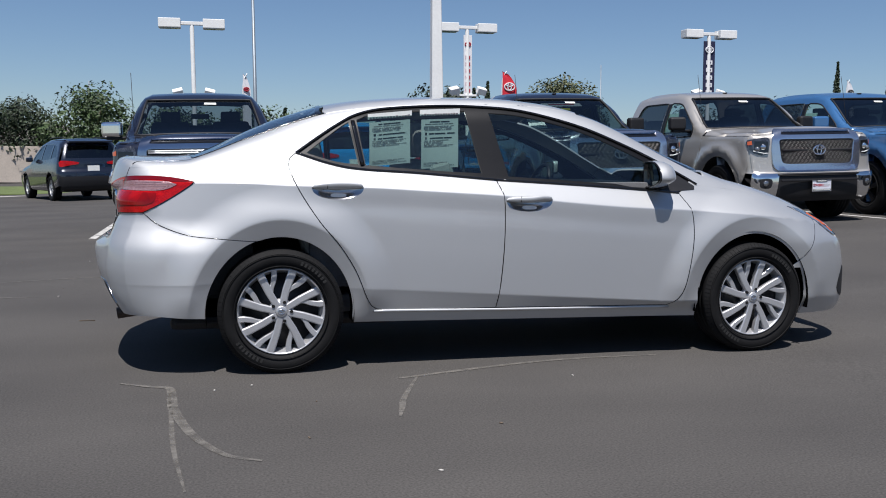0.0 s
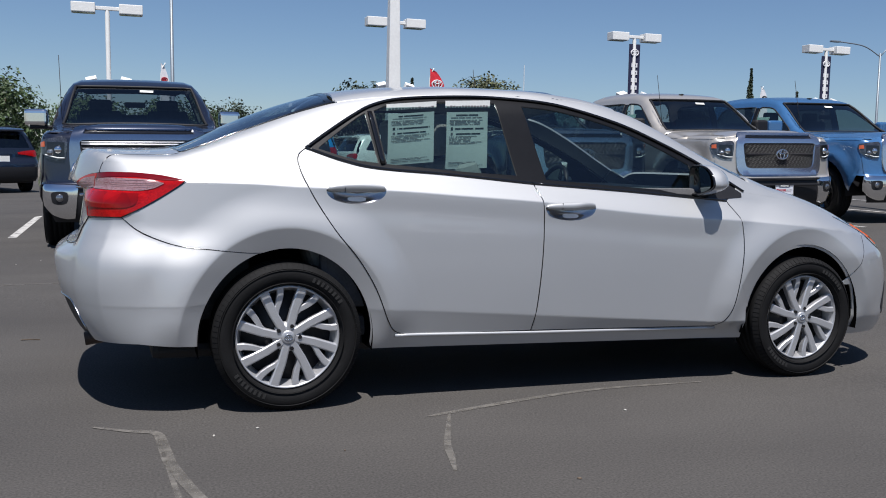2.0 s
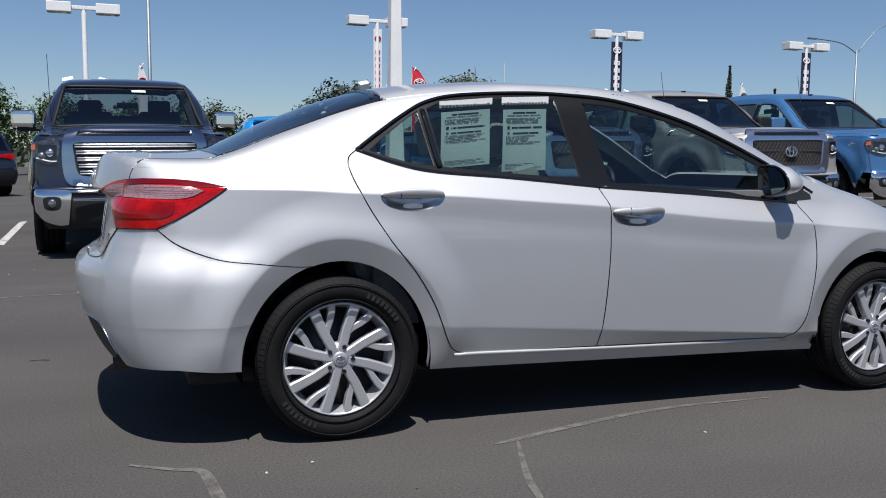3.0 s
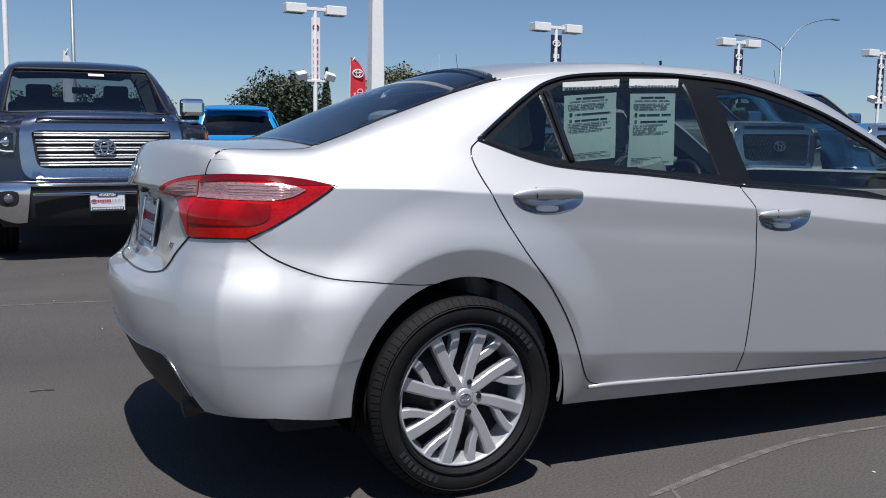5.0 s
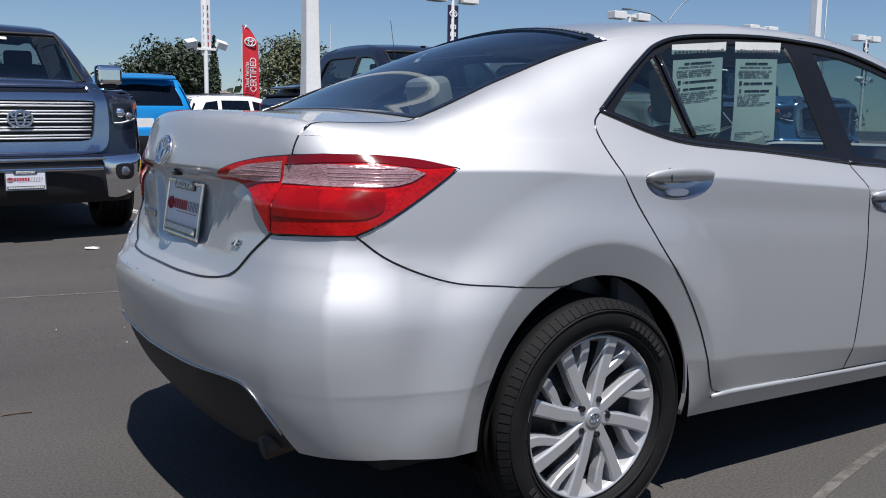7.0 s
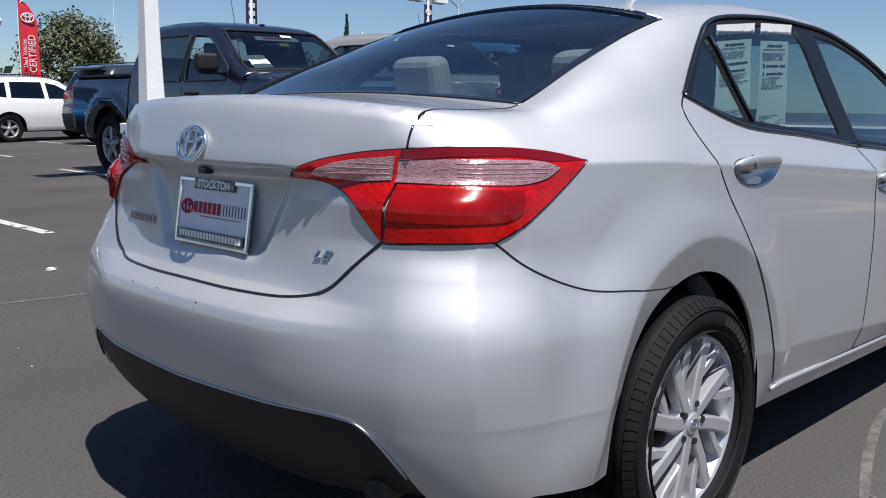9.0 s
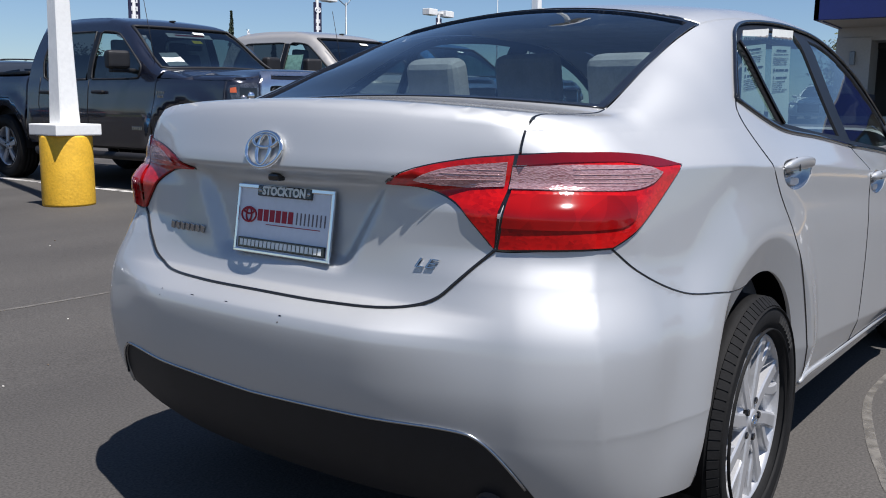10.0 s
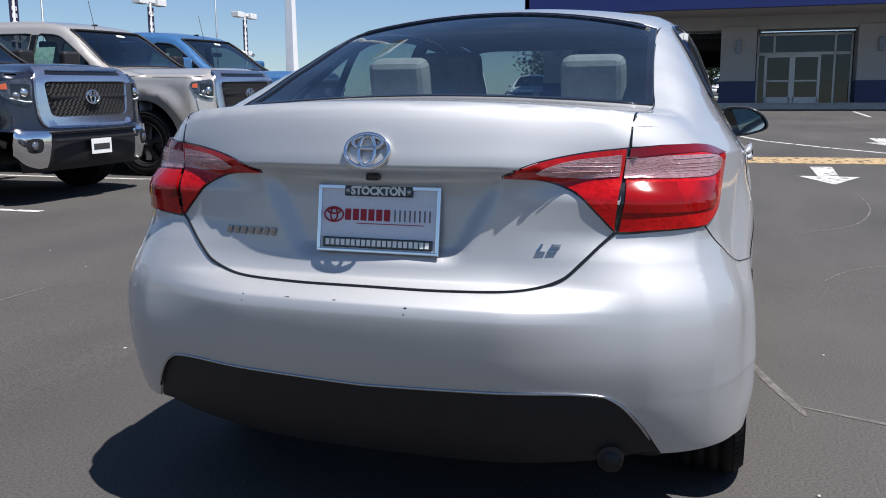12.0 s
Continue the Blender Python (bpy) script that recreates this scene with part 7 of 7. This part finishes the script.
def build_tree(x, y, h, w, leaves, seed, label, name="tree", shape="round", count=2200, trunk=0.22):
    rnd = random.Random(seed)
    t = empty(name, label, "tree" if name != "bush" else "bush", "background trees")
    vs, fs = [], []

    def limb(pts, taper):
        v, f = tube(pts, 0.1, 7, taper=taper)
        fs.extend(tuple(i + len(vs) for i in q) for q in f)
        vs.extend(v)
    th = h * (0.42 if shape == "round" else 0.9)
    limb([(0, 0, -0.1), (0.05, 0.03, th * 0.5), (0, 0, th)], [trunk, trunk * 0.75, trunk * 0.4])
    clumps = []
    if shape == "round":
        for k in range(34):
            a, u = rnd.uniform(0, 2 * math.pi), rnd.uniform(-0.7, 1.0)
            rr = math.sqrt(1 - min(0.99, u * u)) * rnd.uniform(0.45, 1.0)
            c = Vector((w * 0.5 * rr * math.cos(a), w * 0.5 * rr * math.sin(a), h * 0.60 + u * h * 0.33))
            clumps.append((c, rnd.uniform(0.16, 0.30) * w))
            if k < 8:
                limb([(0, 0, th * 0.75), tuple(c * 0.5 + Vector((0, 0, th * 0.45))), tuple(c)], [trunk * 0.45, trunk * 0.25, trunk * 0.08])
    else:
        for k in range(44):
            u = k / 43
            rr = 0.5 * w * min(1, (0.25 + u) / 0.45) * (1 - u) ** 0.75
            clumps.append((Vector((rnd.uniform(-0.2, 0.2) * rr, rnd.uniform(-0.2, 0.2) * rr, h * (0.08 + 0.90 * u))), max(rr, 0.07)))
    raw("trunk", vs, fs, M_BARK, t)
    lv, lf = [], []
    size = max(0.10, w * 0.026)
    count = int(count * 2.2)
    for _ in range(count):
        c, r = rnd.choice(clumps)
        d = Vector((rnd.gauss(0, 1), rnd.gauss(0, 1), rnd.gauss(0, 1))).normalized()
        p = c + d * r * rnd.uniform(0.55, 1.08)
        n = (d + Vector((rnd.uniform(-1, 1), rnd.uniform(-1, 1), rnd.uniform(-0.3, 1)))).normalized()
        u = n.orthogonal().normalized()
        u.rotate(Matrix.Rotation(rnd.uniform(0, 6.28), 3, n))
        v = n.cross(u)
        s = size * rnd.uniform(0.6, 1.4)
        b = len(lv)
        lv += [p - u * s, p - v * s * 0.5 + n * s * 0.15, p + u * s, p + v * s * 0.5 + n * s * 0.15]
        lf.append((b, b + 1, b + 2, b + 3))
    raw("crown", lv, lf, leaves, t, smooth=False)
    t.matrix_world = Matrix.Translation((x, y, float(ground_z(min(x, 60), min(y, 70))) - 0.05))
    return t


build_tree(12.2, 45.0, 4.59, 4.5, M_LEAFDARK, 1, "round dark green broadleaf tree", count=4200)
build_tree(25.6, 60.0, 6.44, 5.2, M_LEAFOLIVE, 2, "olive green spreading tree", count=3600)
build_tree(29.8, 64.0, 5.49, 3.0, M_LEAFDARK, 3, "small dark tree behind the lot", count=1500)
build_tree(-6.6, 46.0, 4.59, 4.4, M_LEAF, 4, "bright green leafy tree by a wall", count=3400)
build_tree(-10.5, 48.0, 4.09, 4.2, M_LEAFDARK, 5, "dark ragged tree by a wall", count=2400)
build_tree(-2.2, 52.0, 4.02, 4.5, M_LEAF, 6, "green leafy tree at the lot's edge", count=2600)
build_tree(2.5, 54.0, 4.06, 4.8, M_LEAF, 7, "green leafy tree at the lot's edge", count=2600)
build_tree(6.5, 56.0, 4.18, 3.4, M_LEAFDARK, 8, "dark green tree at the lot's edge", count=1800)
build_tree(16.5, 58.0, 5.19, 4.0, M_LEAF, 9, "green leafy tree at the lot's edge", count=2200)
for k, (x, y, h) in enumerate(((17.6, 56.0, 5.79), (18.9, 57.0, 6.38), (16.4, 55.0, 5.21), (50.3, 60.0, 8.33), (57.0, 62.0, 6.60), (4.6, 58.0, 4.58))):
    build_tree(x, y, h, 1.3, M_LEAFDARK, 20 + k, "narrow dark cypress tree", shape="spire", count=1500, trunk=0.1)
build_tree(52.0, 70.0, 4.97, 6.0, M_LEAFOLIVE, 31, "far olive tree beyond the lot", count=1200)
build_tree(44.0, 72.0, 4.57, 6.0, M_LEAFDARK, 32, "far dark tree beyond the lot", count=1200)
build_tree(60.0, 1.5, 5.20, 4.4, M_LEAF, 33, "sunlit green tree behind the showroom passage", count=2600)
build_tree(63.0, 12.0, 5.21, 5.0, M_LEAFOLIVE, 34, "olive tree beyond the showroom", count=1500)
rnd = random.Random(77)
vs, fs = [], []
for _ in range(9000):
    a = rnd.uniform(0, 1)
    x, y = -60 + 190 * a, 78 + 10 * rnd.random()
    z = float(ground_z(60 if x > 60 else x, 70)) + rnd.random() ** 1.3 * (2.4 + 1.2 * math.sin(x * 0.31) + 0.8 * math.sin(x * 0.83 + 2))
    n = Vector((rnd.uniform(-1, 1), -1, rnd.uniform(-0.3, 1))).normalized()
    u = n.orthogonal().normalized()
    v, p, s = n.cross(u), Vector((x, y, z)), rnd.uniform(0.25, 0.6)
    b = len(vs)
    vs += [p - u * s, p - v * s * 0.6, p + u * s, p + v * s * 0.6]
    fs.append((b, b + 1, b + 2, b + 3))
tagged(raw("far_treeline", vs, fs, M_LEAFDARK, smooth=False), "distant line of dark green trees", "trees", kind="stuff")


# ---------------------------------------------------------------- wall, house, grass strip
M_STUCCO = mat("beige_stucco", (0.46, 0.40, 0.34), 0.85, vary=0.12, scale=2, bump=0.3, bscale=60)
M_ROOFTILE = mat("grey_brown_roof", (0.17, 0.155, 0.145), 0.85, vary=0.3, scale=3, bump=0.3, bscale=20)
M_GRASS = mat("dry_grass", (0.10, 0.13, 0.04), 0.9, vary=0.4, scale=4, bump=0.6, bscale=60)
M_KERB = mat("concrete", (0.42, 0.40, 0.37), 0.85, vary=0.15, scale=3, bump=0.3, bscale=50)
zw = float(ground_z(-9, 45))
tagged(boxed("boundary_wall", (-14.0, 46.0, zw + 0.95), (16.0, 0.25, 1.9), M_STUCCO, None, 0.02), "low beige stucco wall along the street", "wall", kind="structure")
house = empty("house", "low beige house with a grey-brown roof behind the wall", "house")
boxed("wall", (0, 0, 1.3), (12, 7, 2.6), M_STUCCO, house, 0.03)
raw("roof", [(-6.5, -4, 2.5), (6.5, -4, 2.5), (6.5, 4, 2.5), (-6.5, 4, 2.5), (-4.5, 0, 3.5), (4.5, 0, 3.5), (-6.5, -4, 2.35), (6.5, -4, 2.35), (6.5, 4, 2.35), (-6.5, 4, 2.35)], [(0, 1, 5, 4), (1, 2, 5), (2, 3, 4, 5), (3, 0, 4), (6, 7, 1, 0), (7, 8, 2, 1), (8, 9, 3, 2), (9, 6, 0, 3), (9, 8, 7, 6)], M_ROOFTILE, house, smooth=False)
house.matrix_world = Matrix.Translation((-13.5, 54.0, zw - 0.2))
house2 = copy_thing(house, Matrix.Translation((17.0, 62.0, zw + 0.2)))
house2["label"] = "low beige house with a grey-brown roof behind trees"
zg = float(ground_z(-8, 28))
tagged(boxed("grass_strip", (-11.0, 29.0, zg + 0.02), (11.0, 7.0, 0.16), M_GRASS, None, 0.03, (0.3, 0, 22)), "green grass strip beside the lot", "grass", kind="structure")
tagged(boxed("kerb", (-8.0, 24.1, zg - 0.06), (8.5, 0.18, 0.24), M_KERB, None, 0.03, (0, 0, 40)), "grey concrete kerb of the grass strip", "kerb", kind="structure")


# ---------------------------------------------------------------- markings
def ribbon(pts, w, up=0.004):
    """A thin painted strip on the lot along pts; w: one width, or one for each point."""
    vs, fs = [], []
    for i, p in enumerate(pts):
        a, b = Vector(pts[max(i - 1, 0)]), Vector(pts[min(i + 1, len(pts) - 1)])
        d = (b - a).normalized()
        s = Vector((-d.y, d.x))
        ww = (w[i] if isinstance(w, (list, tuple)) else w) / 2
        for q in (Vector(p) + s * ww, Vector(p) - s * ww):
            vs.append((q.x, q.y, float(ground_z(q.x, q.y)) + up))
    fs = [(2 * i, 2 * i + 1, 2 * i + 3, 2 * i + 2) for i in range(len(pts) - 1)]
    return vs, fs


def worn(name, color, wear=0.45, scale=9.0, soft=0.07):
    """Paint on asphalt that lets the asphalt through where it has worn."""
    m = mat(name, color, 0.75, vary=0.15, scale=6)
    nt = m.node_tree
    tc, ns, mr, tr, mx = (nt.nodes.new(k) for k in ("ShaderNodeTexCoord", "ShaderNodeTexNoise", "ShaderNodeMapRange", "ShaderNodeBsdfTransparent", "ShaderNodeMixShader"))
    ns.inputs["Scale"].default_value, ns.inputs["Detail"].default_value = scale, 7
    mr.inputs[1].default_value, mr.inputs[2].default_value = wear - soft, wear + soft
    out, p = nt.nodes["Material Output"], nt.nodes["Principled BSDF"]
    nt.links.new(tc.outputs["Object"], ns.inputs["Vector"])
    nt.links.new(ns.outputs[0], mr.inputs[0])
    nt.links.new(mr.outputs[0], mx.inputs[0])
    nt.links.new(tr.outputs[0], mx.inputs[1])
    nt.links.new(p.outputs[0], mx.inputs[2])
    nt.links.new(mx.outputs[0], out.inputs[0])
    return m


M_LINEWHITE = worn("worn_white_line_paint", (0.45, 0.44, 0.42), 0.40)
M_LINEYELLOW = worn("worn_yellow_line_paint", (0.38, 0.27, 0.14), 0.42)
M_SCUFF = worn("pale_scuff", (0.15, 0.14, 0.125), 0.44, 14, 0.25)
for k, x in enumerate((-1.9, 0.95, 3.75, 6.45, 9.1, 11.9, 14.6)):
    v, f = ribbon([(x, (5.2 if k else 7.4) + 0.3 * i) for i in range(22 if k else 14)], 0.10)
    tagged(raw("stall_line", v, f, M_LINEWHITE), "worn white parking stall line", "line", "stall lines", "structure")
for k, x in enumerate((-1.0, 1.7, 4.4, 7.1, 9.8)):
    v, f = ribbon([(x, 15.0 + 0.5 * i) for i in range(12)], 0.10)
    tagged(raw("stall_line", v, f, M_LINEWHITE), "worn white parking stall line", "line", "stall lines", "structure")
v, f = ribbon([(12.25 + 0.035 * i, -0.5 - 0.5 * i) for i in range(40)], 1.1)
tagged(raw("yellow_band", v, f, M_LINEYELLOW), "faded yellow band painted across the lane", "line", kind="structure")
v, f = ribbon([(18.6, -0.6), (16.8, -1.15), (15.3, -2.1), (14.0, -3.06), (12.4, -5.0)], 0.12)
tagged(raw("lane_line", v, f, M_LINEWHITE), "thin white curved lane line", "line", kind="structure")
for ax, ay in ((9.95, -1.86), (16.6, -3.4)):
    zA = float(ground_z(ax, ay))
    v = [(ax + a, ay + b, float(ground_z(ax + a, ay + b)) + 0.004) for a, b in ((-0.95, 0), (0.0, -0.38), (0.0, -0.13), (1.35, -0.15), (1.35, 0.15), (0.0, 0.13), (0.0, 0.38))]
    tagged(raw("lane_arrow", v, [(0, 1, 2, 5, 6), (2, 3, 4, 5)], M_LINEWHITE), "white painted lane arrow", "arrow", "lane arrows", "structure")
for k, y in enumerate((-4.5, -7.3, -10.1, -12.9)):
    v, f = ribbon([(28.5 + 0.8 * i, y) for i in range(7)], 0.12)
    tagged(raw("stall_line", v, f, M_LINEWHITE), "worn white parking stall line", "line", "stall lines", "structure")
# pale scrape marks left by tyres and jacks
for pts, w in (
        ([(-0.77, -0.89), (-0.63, -0.98), (-0.54, -1.03), (-0.52, -1.23), (-0.50, -1.44), (-0.42, -1.80), (-0.30, -2.07), (-0.17, -2.17)], 0.045),
        ([(0.43, -1.72), (0.47, -1.57), (0.51, -1.42), (0.66, -1.03)], 0.03),
        ([(0.55, -1.06), (0.66, -1.03), (1.03, -0.92), (1.51, -0.82), (2.1, -0.81)], 0.035),
        ([(-0.54, -1.03), (-0.51, -1.55), (-0.48, -2.01), (-0.43, -2.43)], 0.02),
        ([(-2.3, 3.0), (-1.2, 3.2), (0.2, 3.03), (1.5, 3.05)], 0.03),
        ([(-3.4, 1.95), (-2.4, 2.1), (-1.6, 2.08)], 0.025),
        ([(5.05, -1.04), (5.7, -1.7), (6.85, -2.0), (8.2, -2.02)], 0.018),
        ([(3.2, -1.28), (3.8, -1.58), (4.3, -2.3)], 0.015)):
    c = catmull(pts, 6)
    v, f = ribbon(c, [w * (0.3 + 0.7 * math.sin(math.pi * (i + 0.5) / len(c))) for i in range(len(c))], 0.003)
    tagged(raw("scrape_mark", v, f, M_SCUFF), "pale curved scrape mark on the asphalt", "mark", "scrape marks", "structure")
rnd = random.Random(3)
for _ in range(46):
    x, y = rnd.uniform(-3.2, 3.8), rnd.choice((rnd.uniform(-3.0, -0.95), rnd.uniform(1.2, 4.8)))
    bm = bmesh.new()
    bmesh.ops.create_icosphere(bm, subdivisions=1, radius=1, matrix=Matrix.LocRotScale((x, y, float(ground_z(x, y)) + 0.003), Euler((0, 0, rnd.uniform(0, 3))), (rnd.uniform(0.004, 0.013), rnd.uniform(0.003, 0.007), 0.004)))
    tagged(part("debris", bm, rnd.choice((M_KERB, M_BARK, M_KERB))), "small pale chip lying on the asphalt", "debris", "scattered debris")


# ---------------------------------------------------------------- showroom
M_WALLGREY = mat("grey_painted_wall", (0.40, 0.39, 0.375), 0.8, vary=0.06, scale=1.5, bump=0.15, bscale=40)
M_BLUEBAND = mat("blue_painted_band", (0.035, 0.05, 0.12), 0.6, vary=0.15, scale=2)
M_FASCIA = mat("royal_blue_fascia", (0.010, 0.018, 0.14), 0.35, vary=0.1, scale=1, coat=0.3)
M_SOFFIT = mat("beige_soffit", (0.50, 0.47, 0.42), 0.8, vary=0.06, scale=1)
M_FRAMEWHITE = mat("white_aluminium_frame", (0.62, 0.62, 0.62), 0.4, 0.2, vary=0.05)
M_SHOPGLASS = glass("showroom_glass", (0.10, 0.115, 0.12), 1.1)
# near-black colour carries the shade of the showroom inside and the passage
M_UNLIT = mat("unlit_showroom_inside", (0.016, 0.016, 0.018), 0.7, vary=0.3, scale=1)


def build_showroom():
    z0 = float(ground_z(38, 0)) + 0.02
    b = empty("showroom", "grey car showroom with royal blue fascia and glass doors", "building")
    dy = 0.88
    def wall(name, x0, x1, y0, y1, za, zb, mt, bev=0.01, parent=b, label=""):
        return boxed(name, ((x0 + x1) / 2, (y0 + y1) / 2 + dy, (za + zb) / 2), (x1 - x0, abs(y1 - y0), zb - za), mt, parent, bev, label=label)
    top = 4.53
    wall("plinth", 36.2, 50.0, -26, 7.0, z0 - 1.2, z0 + 0.16, M_KERB)
    for y0, y1 in ((-1.95, -0.55), (-7.4, -5.75), (-13.0, -11.4), (5.6, 6.9), (-19.0, -17.4)):
        c = wall("column", 36.9, 38.3, y0, y1, z0 + 1.05, top, M_WALLGREY, label="grey rendered column with blue foot")
        wall("column_foot", 36.88, 38.32, y0 - 0.02, y1 + 0.02, z0 + 0.16, z0 + 1.05, M_BLUEBAND, parent=c)
        wl = wall("wall_lamp", 36.78, 36.9, (y0 + y1) / 2 - 0.10, (y0 + y1) / 2 + 0.10, 3.45, 4.0, M_GALV, 0.04, c, "cylindrical wall lamp")
    wall("lintel", 37.0, 38.2, -26, 6.9, top - 0.12, 5.2, M_WALLGREY)
    wall("soffit", 33.6, 38.2, -26, 6.8, 4.94, 5.04, M_SOFFIT)
    wall("fascia", 33.4, 33.65, -26, 6.95, 4.90, 6.5, M_FASCIA, 0.02, label="royal blue fascia")
    wall("fascia_side", 33.4, 46.0, 6.75, 6.95, 4.90, 6.5, M_FASCIA, 0.02)
    wall("roof", 33.5, 50.0, -26, 6.9, 6.4, 6.6, M_SOFFIT)
    for y0, y1 in ((-5.7, -2.0), (-11.3, -7.5), (-17.3, -13.1), (-26.0, -19.1)):
        g = wall("shop_window", 38.30, 38.33, y0, y1, z0 + 0.16, top - 0.15, M_SHOPGLASS, 0.0, label="dark glass shopfront")
        for y in (y0 + 0.03, y1 - 0.03, y0 + (y1 - y0) * 0.18, y0 + (y1 - y0) * 0.82):
            wall("mullion", 38.24, 38.38, y - 0.04, y + 0.04, z0 + 0.16, top - 0.15, M_FRAMEWHITE, parent=g)
        wall("transom", 38.24, 38.38, y0, y1, z0 + 2.15, z0 + 2.27, M_FRAMEWHITE, parent=g)
        wall("head_rail", 38.24, 38.38, y0, y1, z0 + 2.95, z0 + 3.05, M_FRAMEWHITE, parent=g)
    for y in (-2.85, -3.95):
        d = wall("glass_door", 38.16, 38.19, y - 0.50, y + 0.50, z0 + 0.18, z0 + 2.15, M_SHOPGLASS, 0.0, label="white-framed glass door")
        for a, c, e, f in ((y - 0.55, y - 0.44, z0 + 0.17, z0 + 2.17), (y + 0.44, y + 0.55, z0 + 0.17, z0 + 2.17), (y - 0.5, y + 0.5, z0 + 0.17, z0 + 0.42), (y - 0.5, y + 0.5, z0 + 2.05, z0 + 2.17), (y - 0.5, y + 0.5, z0 + 1.05, z0 + 1.12)):
            wall("door_rail", 38.10, 38.24, a, c, e, f, M_FRAMEWHITE, parent=d)
    # inner and passage surfaces, their shade painted in as near-black
    wall("back_wall", 46.0, 46.2, -26, -2.0, z0, 5.0, M_UNLIT)
    wall("floor_inside", 38.4, 46.0, -26, -2.0, z0 + 0.10, z0 + 0.18, M_UNLIT)
    wall("passage_wall", 38.3, 48.0, -2.1, -1.95, z0, 5.0, M_UNLIT)
    wall("passage_wall", 38.3, 48.0, 5.6, 5.8, z0, 5.0, M_UNLIT)
    wall("passage_ceiling", 38.2, 48.0, -2.0, 5.7, 4.15, 4.4, M_UNLIT)
    wall("passage_beam", 47.6, 48.0, -2.0, 5.7, 3.4, 4.2, M_UNLIT)
    wall("passage_screen", 47.6, 47.8, 3.1, 5.7, z0, 4.0, M_UNLIT)
    wall("passage_screen", 47.6, 47.8, -2.0, -0.4, z0, 4.0, M_UNLIT)
    return b


build_showroom()
zk = float(ground_z(36, 0))
tagged(boxed("showroom_kerb", (35.9, -9.0, zk + 0.02), (0.35, 34.0, 0.32), M_KERB, None, 0.03), "pale concrete kerb along the showroom", "kerb", kind="structure")

# a row across the aisle, mirrored in the sedan's glass
copy_thing(white, stand(-1.2, -13.5, 90))
copy_thing(white, stand(4.6, -13.2, 90))
copy_thing(navy_truck, stand(1.6, -10.6, 90))
copy_thing(sky_truck, stand(7.4, -10.6, 90))

# a crumpled white scrap and a dry twig on the asphalt
for sx, sy, sr in ((-0.06, 4.84, 0.055), (0.36, 3.77, 0.035)):
    bm = bmesh.new()
    bmesh.ops.create_icosphere(bm, subdivisions=2, radius=1)
    rnd = random.Random(int(sr * 1000))
    for v in bm.verts:
        v.co = Vector((v.co.x * sr, v.co.y * sr * 0.6, (v.co.z + 1) * 0.010)) * rnd.uniform(0.75, 1.2)
    scrap = part("paper_scrap", bm, M_PAPER, None, smooth=False)
    scrap.location = (sx, sy, float(ground_z(sx, sy)))
    tagged(scrap, "small crumpled white paper scrap on the asphalt", "litter", "scattered litter")
v, f = tube([(-1.20, 0.935, 0.004), (-1.15, 0.936, 0.006), (-1.10, 0.929, 0.004)], 0.003, 6)
tagged(raw("twig", v, f, M_BARK), "thin dry brown twig lying on the asphalt", "twig")
